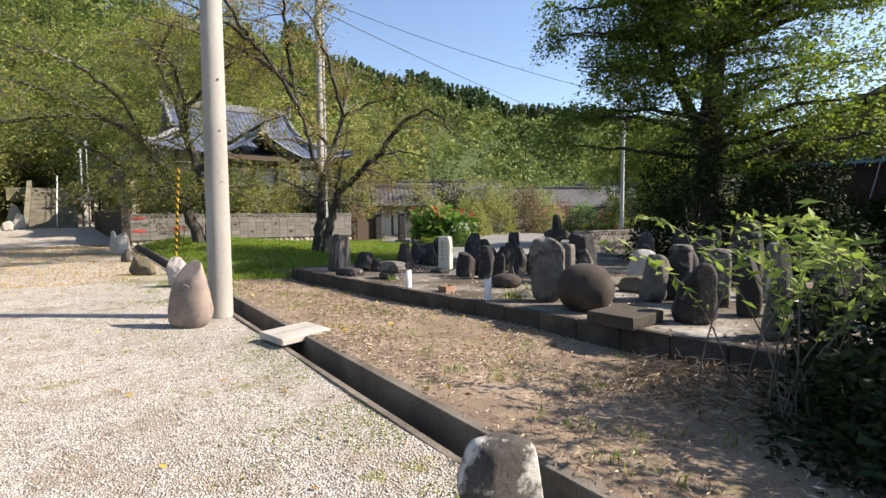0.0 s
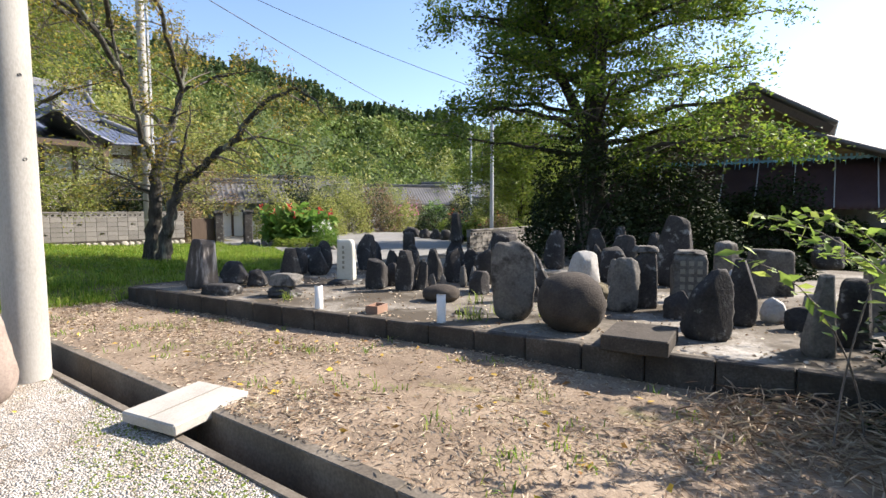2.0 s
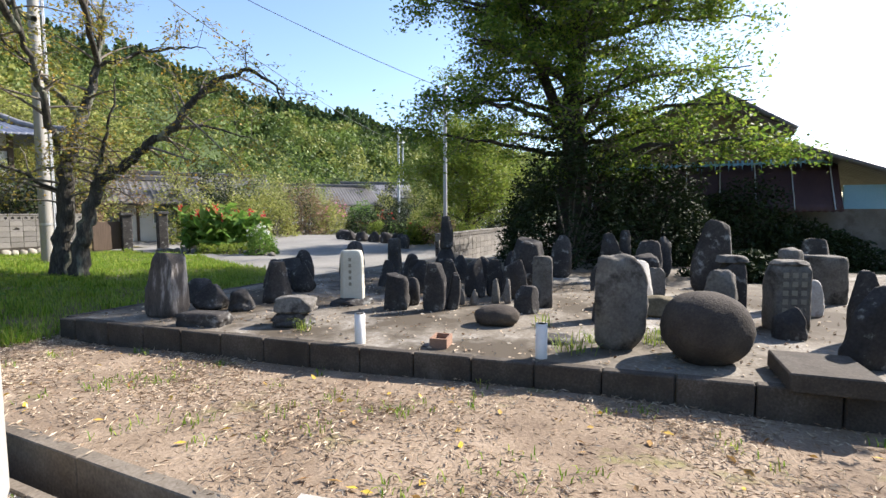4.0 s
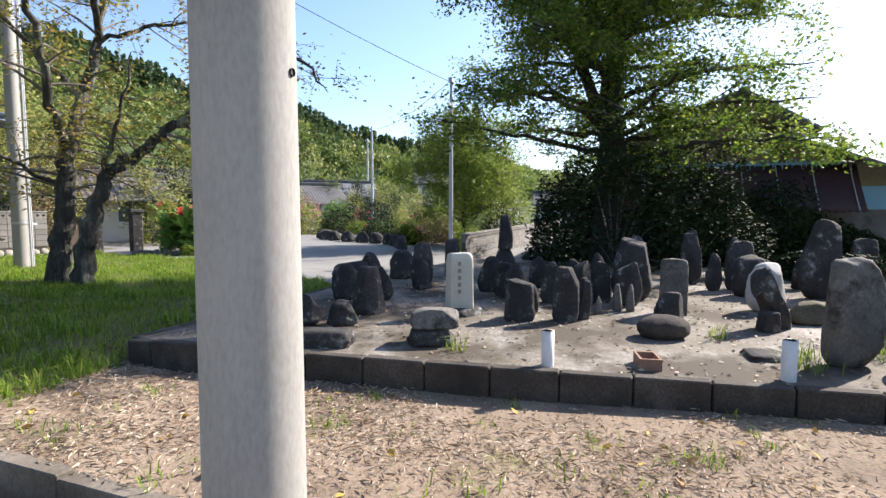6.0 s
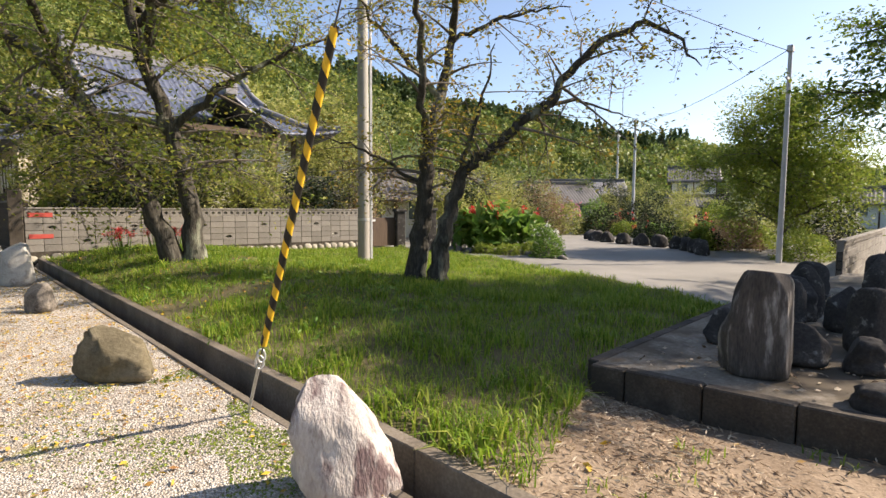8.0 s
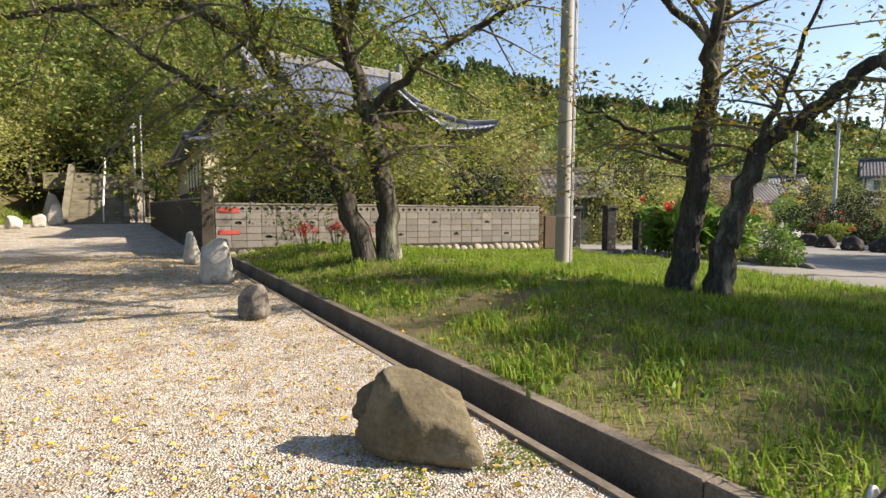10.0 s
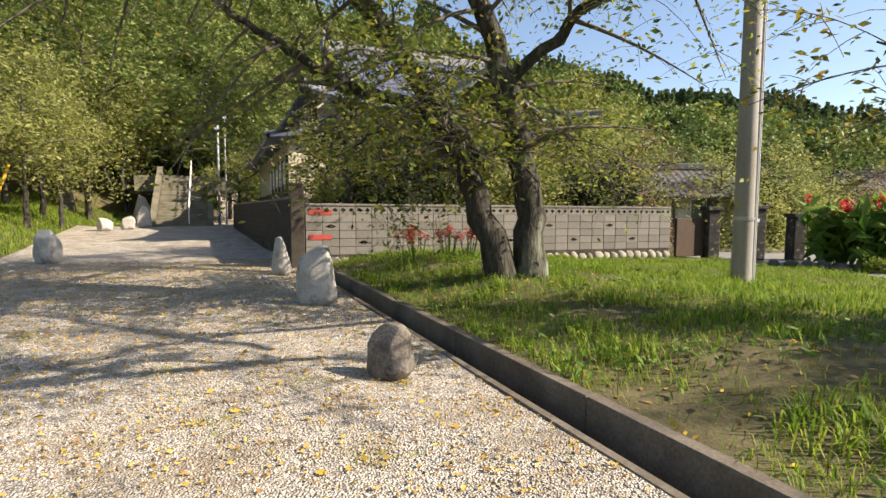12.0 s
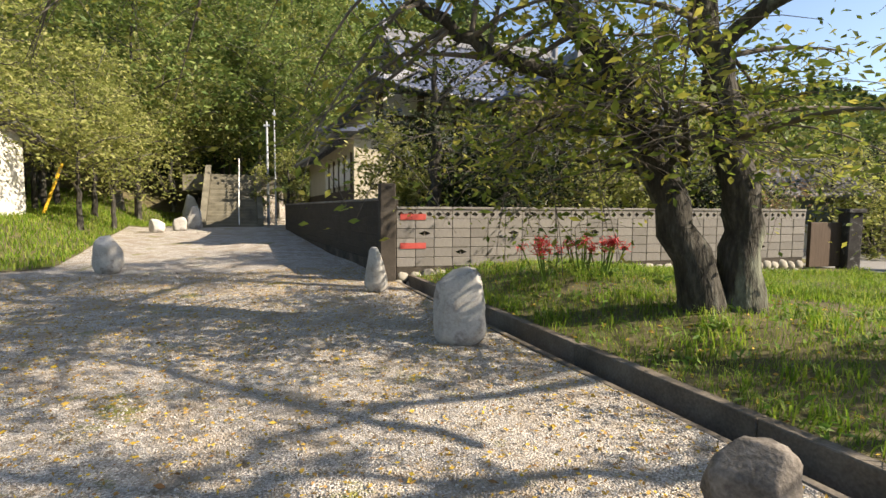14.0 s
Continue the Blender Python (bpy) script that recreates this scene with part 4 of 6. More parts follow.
V, F = tube([(0, 0, z) for z in np.linspace(0, 6.8, 8)], np.linspace(0.09, 0.06, 8), 16)
obj("shaft", np_mesh("shaft", V, F), M["grey_paint"], mp, smooth=True)
part("crossarm", box_bm(-0.35, 0.35, -0.03, 0.03, 5.9, 5.97), M["grey_paint"], mp)
part("cap_box", box_bm(-0.12, 0.12, -0.08, 0.08, 6.78, 6.98, 0.01), M["grey_paint"], mp)
for x, y, h, r in ((40, 28.6, 9.2, 0.13), (62, 41, 11.5, 0.16), (0.45, 50.4, 7.2, 0.05), (0.05, 51.2, 6.6, 0.09), (-9.4, 38.0, 9.5, 0.16)):
    fp = root("far_pole", x, y, -0.3 + float(land(x, y)) + float(surf(x, y)) * (y < 60), "slim grey pole in the distance", "pole", "distant poles")
    V, F = tube([(0, 0, z) for z in np.linspace(0, h, 6)], np.linspace(r, r * 0.7, 6), 12)
    obj("shaft", np_mesh("shaft", V, F), M["grey_paint"], fp, smooth=True)
    part("fitting", box_bm(-r * 2, r * 2, -r, r, h - 0.3, h - 0.18), M["steel"], fp)
def wire(a, b, sag, r=0.012):
    s = np.linspace(0, 1, 14)[:, None]
    P = np.array(a) * (1 - s) + np.array(b) * s
    P[:, 2] -= sag * 4 * (s * (1 - s))[:, 0]
    V, F = tube(P, [r] * 14, 5)
    return tagged(obj("overhead_wire", np_mesh("overhead_wire", V, F), M["wire"]), "thin dark overhead wire between poles", "wire", "overhead wires")
wire((8.64, 22.0, 10.9), (19.4, 14.1, 6.6), 0.3)
wire((19.4, 14.1, 6.7), (40, 28.6, 8.6), 0.5)
wire((1.53, 8.56, 10.6), (8.64, 22.0, 10.6), 0.4)
wire((8.64, 22.0, 10.4), (62, 41, 10.8), 0.8, 0.02)


# ---- walls ----
def plain_block(w, d, h):
    b = box_bm(0, w, -d / 2, d / 2, 0, h, 0.008)
    me = bpy.data.meshes.new("block")
    b.to_mesh(me)
    b.free()
    me.materials.append(M["block"])
    return me


def open_block(w, d, h, n=1):
    """A block pierced by n lozenge openings."""
    b = bmesh.new()
    for k in range(n):
        x0, x1 = w * k / n, w * (k + 1) / n
        cx, cz, rx, rz = (x0 + x1) / 2, h / 2, (x1 - x0) * 0.34, h * 0.3
        out = [(x0, 0), (cx, 0), (x1, 0), (x1, cz), (x1, h), (cx, h), (x0, h), (x0, cz)]
        inn = [(cx - rx * 0.5, cz - rz * 0.5), (cx, cz - rz), (cx + rx * 0.5, cz - rz * 0.5), (cx + rx, cz), (cx + rx * 0.5, cz + rz * 0.5), (cx, cz + rz), (cx - rx * 0.5, cz + rz * 0.5), (cx - rx, cz)]
        rows = []
        for y in (-d / 2, d / 2):
            rows.append([[b.verts.new((x, y, z)) for x, z in ring] for ring in (out, inn)])
        for i in range(8):
            j = (i + 1) % 8
            b.faces.new((rows[0][0][i], rows[0][0][j], rows[0][1][j], rows[0][1][i]))
            b.faces.new((rows[1][0][i], rows[1][1][i], rows[1][1][j], rows[1][0][j]))
            b.faces.new((rows[0][1][i], rows[0][1][j], rows[1][1][j], rows[1][1][i]))
            b.faces.new((rows[0][0][i], rows[1][0][i], rows[1][0][j], rows[0][0][j]))
        # small cross-piece inside the lozenge
        box_bm(cx - 0.012, cx + 0.012, -d / 4, d / 4, cz - rz, cz + rz, bm=b)
    bmesh.ops.recalc_face_normals(b, faces=b.faces)
    me = bpy.data.meshes.new("openwork_block")
    b.to_mesh(me)
    b.free()
    me.materials.append(M["block"])
    return me


B_PLAIN, B_OPEN, B_LACE = plain_block(0.39, 0.13, 0.19), open_block(0.39, 0.13, 0.19), open_block(0.39, 0.13, 0.19, 2)
# side wall's copy of the block, coloured darker to stand in for shade
B_SHADED = plain_block(0.39, 0.13, 0.19)
B_SHADED.materials.clear()
B_SHADED.materials.append(M["concrete"])
def block_wall(name, x, y, z, rz, n, rows, label, lace=True, spots=(), plain=None):
    r = root(name, x, y, z, label, "wall", kind="structure", rz=rz)
    for j in range(rows):
        top = lace and j == rows - 1
        for i in range(n):
            me = B_LACE if top else (B_OPEN if (i, j) in spots else (plain or B_PLAIN))
            ob = new("openwork_block" if me in (B_OPEN, B_LACE) else "block", me)
            ob.parent = r
            ob.matrix_basis = pose(i * 0.4, 0, j * 0.2)
    part("mortar", box_bm(0, n * 0.4 - 0.01, -0.05, 0.05, 0, (rows - lace) * 0.2 - 0.01), M["concrete"], r) if not spots else None
    if spots:
        # mortar core that stops at the pierced blocks
        b = bmesh.new()
        for j in range(rows - lace):
            run = 0
            for i in range(n + 1):
                if i == n or (i, j) in spots:
                    if i > run:
                        box_bm(run * 0.4, i * 0.4 - 0.01, -0.052, 0.052, j * 0.2 - 0.012, j * 0.2 + 0.192, bm=b)
                    run = i + 1
        part("mortar", b, M["concrete"], r)
    for i in range(0, n, 3):
        part("coping", box_bm(i * 0.4, min(i + 3, n) * 0.4 - 0.008, -0.085, 0.085, rows * 0.2 - 0.006, rows * 0.2 + 0.05, 0.008), M["block"], r)
    return r
spots = {(1 + 5 * k + (0 if j == 3 else 2), j) for k in range(5) for j in (1, 3)}
wf = block_wall("wall_front", 1.72, 28.2, 0.30, -5.7, 27, 6, "grey concrete block wall with lozenge openings and openwork top", True, spots)
part("footing", box_bm(0, 10.75, -0.06, 0.2, -0.7, -0.005), M["concrete"], wf)
for z0 in (0.98, 0.38):
    part("red_band", box_bm(0.08, 0.62, -0.078, -0.067, z0, z0 + 0.12), M["red_paint"], wf, "faded red painted band")
rs = random.Random(7)
cob = []
for k in range(3):
    V, F = lump(0.3, 0.22, 0.26, 80 + k, p=2.6, taper=0.9, rough=0.08, n=2, facets=4)
    me = np_mesh("cobble", V, F)
    me.materials.append(M["cobble"])
    me.polygons.foreach_set("use_smooth", [True] * len(me.polygons))
    cob.append(me)
xk = 0.0
while xk < 10.7:
    for zr in (-0.52, -0.29):
        ob = new("cobble", cob[rs.randrange(3)])
        ob.parent = wf
        s = rs.uniform(0.85, 1.15)
        ob.matrix_basis = pose(xk + (0.13 if zr > -0.4 else 0), -0.06 + (0.02 if zr > -0.4 else -0.05), zr, 0, 0, rs.uniform(-25, 25)) @ Matrix.Diagonal((s, s, s, 1))
    xk += 0.27
ws = block_wall("wall_side", 1.79, 28.5, 0.3, 93.5, 43, 7, "block wall running back to the steps, its shade painted dark", False, (), B_SHADED)
part("footing", box_bm(0, 17.2, -0.1, 0.1, -0.7, -0.005), M["concrete"], ws)
pst = tagged(part("gate_pillar", box_bm(-0.16, 0.16, -0.16, 0.16, -0.2, 2.02, 0.015), M["concrete"], None), "squared grey pillar at the wall's corner", "pillar")
pst.matrix_basis = pose(1.54, 28.25, 0.0, 0, 0, -5.7)
for x, y, h in ((14.18, 27.02, 1.55), (15.38, 26.35, 1.6), (16.50, 25.82, 1.35)):
    gp = root("gate_post", x, y, -0.1, "dark weathered stone gate post", "gate post", "gate posts beside the wall", rz=-20)
    part("shaft", box_bm(-0.2, 0.2, -0.2, 0.2, 0, h, 0.03), M["stone_dark"], gp)
    part("cap", box_bm(-0.25, 0.25, -0.25, 0.25, h - 0.004, h + 0.12, 0.02), M["stone_dark"], gp)
gf = tagged(part("garden_fence", box_bm(0, 1.5, -0.05, 0.05, 0, 1.2, 0.01), M["timber"], None), "dark board fence beside the gate posts", "fence")
gf.matrix_basis = pose(12.88, 27.24, 0, 0, 0, -3.6)
lw = block_wall("wall_lane", 14.15, 11.87, -0.12, 1.0, 26, 5, "pale low block wall beside the lane with openwork top", True)
lw2 = tagged(part("wall_lane_far", box_bm(0, 17, -0.07, 0.07, -0.2, 0.93, 0.01), M["block"], None), "far stretch of the pale lane wall", "wall", kind="structure")
lw2.matrix_basis = pose(24.6, 12.06, 0, 0, 0, 1.0)
lane = strip("lane", np.arange(9.6, 11.71, 0.6), lambda y: np.full_like(y, 13.95), lambda y: np.full_like(y, 47.0), 24, lambda X, Y: surf(X, Y) + 0.02, M["road"], "narrow pale lane beside the low wall", "lane")


# ---- roofs and houses ----
def slope(a, b, ina, inb, top_z, depth, rib=0.3, amp=0.045, sag=0.0, lift=0.0):
    """One ribbed roof slope: eave from a to b, going in by depth (a vector) to top_z; ina, inb: how far its ends draw in."""
    a, b, dv = np.array(a, float), np.array(b, float), np.array(depth, float)
    L = np.linalg.norm(b - a)
    e = (b - a) / L
    n = max(3, int(L / rib))
    prof = [(0, 0), (0.36, 0), (0.5, amp), (0.64, 0), (1.0, 0)]
    us = [(k + p) * L / n for k in range(n) for p, _ in prof[:-1]] + [L]
    hs = [h for k in range(n) for _, h in prof[:-1]] + [0]
    rows = 9
    V = []
    for u, h in zip(us, hs):
        lim = 1.0
        if ina > 0:
            lim = min(lim, u / ina)
        if inb > 0:
            lim = min(lim, (L - u) / inb)
        for i in range(rows):
            v = lim * i / (rows - 1)
            z = a[2] + (top_z - a[2]) * v - sag * math.sin(math.pi * v) + h
            z += lift * ((2 * u / L - 1) ** 4) * (1 - v) ** 2
            p = a + e * u + dv * v
            V.append((p[0], p[1], z))
    c = len(us)
    F = [(i * rows + j, (i + 1) * rows + j, (i + 1) * rows + j + 1, i * rows + j + 1) for i in range(c - 1) for j in range(rows - 1)]
    return np.array(V), np.array(F)


def roof_part(name, pieces, material, parent):
    V, F = merge(pieces)
    ob = obj(name, np_mesh(name, V, F), material, parent)
    md = ob.modifiers.new("thick", "SOLIDIFY")
    md.thickness, md.offset = 0.12, -1
    return ob


def ridge(name, pts, r, parent, material):
    V, F = tube(pts, [r] * len(pts), 8)
    return obj(name, np_mesh(name, V, F), material, parent, smooth=True)


def window(parent, w, h, m, panes=2, frame_m=None):
    wn_ = new("window")
    wn_.parent = parent
    wn_.matrix_basis = m
    fm = frame_m or M["timber"]
    for nm, q in (("frame", (-w / 2 - .05, w / 2 + .05, -.04, .04, -.06, 0)), ("frame", (-w / 2 - .05, w / 2 + .05, -.04, .04, h, h + .06)), ("frame", (-w / 2 - .05, -w / 2, -.04, .04, 0, h)), ("frame", (w / 2, w / 2 + .05, -.04, .04, 0, h))):
        part(nm, box_bm(*q), fm, wn_)
    for k in range(panes):
        x0, x1 = -w / 2 + w * k / panes, -w / 2 + w * (k + 1) / panes
        part("pane", box_bm(x0 + .02, x1 - .02, -.012, .012, 0, h), M["glass"], wn_)
    return wn_


# temple hall
hall = root("temple_hall", 8.7, 41, 0.1, "large temple hall with a blue-grey tiled hip-and-gable roof", "temple")
part("wall", box_bm(-5.3, 5.6, -4.6, 5, -0.3, 5.6), M["plaster"], hall, "white plaster walls")
for x in np.linspace(-5.3, 5.6, 8):
    part("post", box_bm(x - 0.12, x + 0.12, -4.72, -4.5, -0.3, 5.6), M["timber"], hall, "dark timber post")
for z in (1.2, 3.1, 4.6):
    part("beam", box_bm(-5.4, 5.7, -4.70, -4.52, z, z + 0.22), M["timber"], hall, "dark timber beam")
for x in (-3.2, -0.1, 3.1):
    part("door", box_bm(x - 1.0, x + 1.0, -4.66, -4.56, 0.2, 2.9), M["timber"], hall, "dark lattice door")
ex0, ex1, ey0, ey1, ez = -6.1, 7.4, -6.6, 7.0, 5.25
bx0, bx1, by0, by1, bz = -3.4, 4.5, -3.0, 3.4, 6.9
S = [slope((ex0, ey0, ez), (ex1, ey0, ez), 3.6, 3.6, bz, (0, 3.6, 0), sag=0.15, lift=0.55),
     slope((ex1, ey1, ez), (ex0, ey1, ez), 3.6, 3.6, bz, (0, -3.6, 0), sag=0.15, lift=0.55),
     slope((ex0, ey1, ez), (ex0, ey0, ez), 3.6, 3.6, bz, (2.9, 0, 0), sag=0.15, lift=0.55),
     slope((ex1, ey0, ez), (ex1, ey1, ez), 3.6, 3.6, bz, (-2.9, 0, 0), sag=0.15, lift=0.55),
     slope((bx0 - 0.3, by0 - 0.15, bz - 0.05), (bx1 + 0.3, by0 - 0.15, bz - 0.05), 0, 0, 9.15, (0, 3.3, 0), sag=0.2, lift=0.2),
     slope((bx1 + 0.3, by1 + 0.15, bz - 0.05), (bx0 - 0.3, by1 + 0.15, bz - 0.05), 0, 0, 9.15, (0, -3.4, 0), sag=0.2, lift=0.2)]
roof_part("roof", S, M["tile"], hall)
part("main_ridge", box_bm(bx0 - 0.5, bx1 + 0.5, -0.02, 0.34, 9.05, 9.55, 0.05), M["tile_ridge"], hall, "pale stacked ridge tiles")
for x in (bx0 - 0.55, bx1 + 0.55):
    part("ridge_end_tile", box_bm(x - 0.12, x + 0.12, -0.14, 0.46, 9.0, 9.95, 0.06), M["tile_ridge"], hall, "upright ridge-end ornament")
    b = bmesh.new()
    vs = [b.verts.new((x * 0.93, yy_, zz)) for yy_, zz in ((-2.9, 6.9), (3.2, 6.9), (0.15, 9.0))] + [b.verts.new((x * 0.90, yy_, zz)) for yy_, zz in ((-2.9, 6.9), (3.2, 6.9), (0.15, 9.0))]
    for q in ((0, 1, 2), (3, 5, 4), (0, 3, 4, 1), (1, 4, 5, 2), (2, 5, 3, 0)):
        b.faces.new([vs[i] for i in q])
    part("gable_panel", b, M["timber"], hall, "dark gable board")
for sx in (-1, 1):
    for sy in (-1, 1):
        c = (ex0 if sx < 0 else ex1, ey0 if sy < 0 else ey1)
        d_ = (bx0 if sx < 0 else bx1, by0 if sy < 0 else by1)
        ridge("corner_ridge", [(c[0], c[1], ez + 0.62), (c[0] * 0.7 + d_[0] * 0.3, c[1] * 0.7 + d_[1] * 0.3, ez + 0.62), ((c[0] + d_[0]) / 2, (c[1] + d_[1]) / 2, ez + 0.88), (d_[0], d_[1], bz + 0.14)], 0.15, hall, M["tile_ridge"])
        y_ = by0 - 0.1 if sy < 0 else by1 + 0.1
        xg_ = bx0 - 0.3 if sx < 0 else bx1 + 0.3
        ridge("gable_ridge", [(xg_, y_, bz + 0.2), (xg_, y_ * 0.5, bz + 0.98), (xg_, 0.15, 9.2)], 0.14, hall, M["tile_ridge"])
# front porch gable
S = [slope((-1.9, -8.3, 5.0), (-1.9, -4.8, 5.0), 0, 0, 6.4, (2.5, 0, 0), sag=0.12), slope((3.1, -4.8, 5.0), (3.1, -8.3, 5.0), 0, 0, 6.4, (-2.5, 0, 0), sag=0.12)]
roof_part("porch_roof", S, M["tile"], hall)
part("porch_ridge", box_bm(0.44, 0.76, -8.4, -4.4, 6.36, 6.7, 0.05), M["tile_ridge"], hall, "pale porch ridge tiles")
part("porch_ornament", box_bm(0.3, 0.9, -8.56, -8.4, 6.3, 7.0, 0.08), M["tile_ridge"], hall)
for x in (-1.6, 2.8):
    part("porch_post", box_bm(x - 0.13, x + 0.13, -8.0, -7.74, -0.1, 5.05), M["timber"], hall)
part("porch_beam", box_bm(-1.9, 3.1, -8.0, -7.76, 4.75, 5.03), M["timber"], hall)
wing = root("temple_wing", 3.1, 42.4, 0.1, "low cream-walled wing with dark timber sides and tiled eaves", "temple wing")
part("wall", box_bm(-0.75, 0.72, -6.6, 7, -0.3, 4.0), M["plaster_cream"], wing)
part("boarding", box_bm(-0.80, -0.755, -6.5, 7, -0.3, 2.1), M["timber"], wing, "dark timber boarding")
for k in range(5):
    part("window_panel", box_bm(-0.81, -0.756, -6.2 + k * 1.3, -5.2 + k * 1.3, 2.3, 3.2), M["plaster"], wing, "pale window panel")
    part("mullion", box_bm(-0.83, -0.75, -6.36 + k * 1.3, -6.24 + k * 1.3, 2.1, 3.4), M["timber"], wing)
roof_part("roof", [slope((-1.5, 7.4, 3.7), (-1.5, -7.4, 3.7), 0.3, 0.3, 4.9, (2.3, 0, 0), sag=0.1, lift=0.3)], M["tile"], wing)
ridge("eave_edge", [(-1.52, -7.4, 3.95), (-1.52, 0, 3.72), (-1.52, 7.4, 3.95)], 0.1, wing, M["tile_ridge"])


def house(x, y, z, w, d, h, rise, label, rz=0, wall=None, roofm=None, storeys=1, over=0.6):
    r = root("house", x, y, z, label, "house", "houses of the village", rz=rz)
    wm, rm = wall or M["plaster"], roofm or M["tile_grey"]
    part("wall", box_bm(-w / 2, w / 2, -d / 2, d / 2, -0.8, h), wm, r)
    for s in (-1, 1):
        b = bmesh.new()
        vs = [b.verts.new(q) for q in ((s * w / 2, -d / 2, h), (s * w / 2, d / 2, h), (s * w / 2, 0, h + rise), (s * (w / 2 - .1), -d / 2, h), (s * (w / 2 - .1), d / 2, h), (s * (w / 2 - .1), 0, h + rise))]
        for q in ((0, 1, 2), (3, 5, 4), (0, 3, 4, 1), (1, 4, 5, 2), (2, 5, 3, 0)):
            b.faces.new([vs[i] for i in q])
        bmesh.ops.recalc_face_normals(b, faces=b.faces)
        part("gable", b, wm, r)
    k = rise / (d / 2)
    roof_part("roof", [slope((-w / 2 - over, -d / 2 - over, h - over * k + 0.1), (w / 2 + over, -d / 2 - over, h - over * k + 0.1), 0, 0, h + rise + 0.1, (0, d / 2 + over, 0)),
                       slope((w / 2 + over, d / 2 + over, h - over * k + 0.1), (-w / 2 - over, d / 2 + over, h - over * k + 0.1), 0, 0, h + rise + 0.1, (0, -d / 2 - over, 0))], rm, r)
    part("ridge", box_bm(-w / 2 - over, w / 2 + over, -0.14, 0.14, h + rise + 0.06, h + rise + 0.36, 0.04), M["tile_grey"], r)
    n = max(2, int(w / 2.6))
    for s in range(storeys):
        zb = 0.9 + s * h / storeys
        for i in range(n):
            window(r, 1.3, 1.1, pose(-w / 2 + (i + 0.5) * w / n, -d / 2 - 0.03, zb), 2, M["white_paint"])
        for i in range(n + 1):
            part("post", box_bm(-w / 2 + i * w / n - .07, -w / 2 + i * w / n + .07, -d / 2 - .05, -d / 2 + .02, -0.5, h), M["timber"], r)
    if storeys > 1:
        roof_part("lower_roof", [slope((-w / 2 - 1.4, -d / 2 - 1.5, h * 0.44), (w / 2 + 1.4, -d / 2 - 1.5, h * 0.44), 0.5, 0.5, h * 0.56, (0, 1.6, 0))], rm, r)
    return r
house(12.6, 33.4, 0.2, 3.4, 2.6, 2.15, 0.5, "small white outbuilding behind the block wall", rz=-4)
house(18.6, 33.4, 0.1, 5.6, 3.6, 2.2, 1.0, "low white house with a grey-brown tiled roof", rz=-25)
house(42.0, 41.0, 0.0, 13, 6, 2.4, 1.7, "long low house with a grey tiled roof", rz=-35)
house(29.5, 41.0, 0.3, 9, 5, 2.6, 1.5, "low farm building with a weathered roof", rz=-30, roofm=M["tile_grey"])
house(77, 37.0, 0.6, 5.6, 6, 5.2, 1.9, "two-storey white farmhouse with dark tiled roof", rz=-68, storeys=2)
house(68, 33.8, 0.4, 5, 3.4, 1.9, 1.0, "small dark-roofed shed before the farmhouse", rz=-60)
house(58, 43.0, 0.5, 8, 5, 3.0, 1.6, "pale-roofed house half hidden by shrubs", rz=-50, roofm=M["tile_ridge"])
house(66, 15.5, 0.3, 6, 5, 2.2, 1.3, "small pale house at the lane's end", rz=-85)
shed = house(-12.0, 40.6, 0.85, 5.0, 4.2, 3.3, 0.9, "white plastered shed with a shallow tiled roof", rz=-12)

# old house with awning
oh = root("old_house", 18.9, 2.75, -0.1, "old village house with ochre gable, tiled roof and rusty awning", "house")
part("lower_wall", box_bm(0, 0.25, -7, 6.5, -0.3, 1.75), M["block"], oh, "stained block wall under the awning")
part("blue_wall", box_bm(0.02, 0.2, -6.2, -1.9, 1.0, 2.0), M["blue_sheet"], oh, "pale blue corrugated sheet wall")
part("blue_gable", box_bm(0.021, 0.19, -3.4, -1.9, 2.0, 2.45), M["blue_sheet"], oh, "pale blue sheet under the eave")
part("blue_band", box_bm(0.0, 0.22, -1.6, 5.2, 3.0, 3.2), M["blue_sheet"], oh, "pale blue band above the awning")
b = bmesh.new()
poly = [(-1.0, 3.2), (5.2, 3.2), (5.2, 3.62), (1.5, 5.0), (0.0, 4.1), (-1.0, 3.35)]
f0 = [b.verts.new((0.03, q, z)) for q, z in poly]
f1 = [b.verts.new((0.23, q, z)) for q, z in poly]
b.faces.new(f0)
b.faces.new(f1[::-1])
for i in range(6):
    j = (i + 1) % 6
    b.faces.new((f0[i], f1[i], f1[j], f0[j]))
bmesh.ops.recalc_face_normals(b, faces=b.faces)
part("gable_wall", b, M["ochre"], oh, "ochre plaster gable")
for q in (0.2, 1.3, 2.4, 3.5, 4.6):
    part("gable_post", box_bm(-0.04, 0.03, q - 0.07, q + 0.07, 3.22, 3.72), M["timber"], oh)
part("gable_beam", box_bm(-0.06, 0.03, -0.4, 5.1, 3.72, 3.86), M["timber"], oh)
roof_part("roof", [slope((7.5, -0.5, 4.0), (-1.0, -0.5, 4.0), 0, 0, 5.25, (0, 2.0, 0), rib=0.3), slope((-1.0, 5.6, 3.6), (7.5, 5.6, 3.6), 0, 0, 5.25, (0, -4.1, 0))], M["tile_grey"], oh)
part("main_ridge", box_bm(-1.1, 7.5, 1.36, 1.64, 5.2, 5.42, 0.04), M["tile_grey"], oh)
part("bargeboard", box_bm(-1.06, -0.99, -1.18, 1.18, -0.26, -0.06), M["timber"], oh).matrix_basis = pose(0, 0.5, 4.62, 32)
roof_part("lower_roof", [slope((7.0, -4.6, 1.95), (-1.0, -4.6, 1.95), 0, 0, 3.95, (0, 5.2, 0), rib=0.3)], M["tile_grey"], oh)
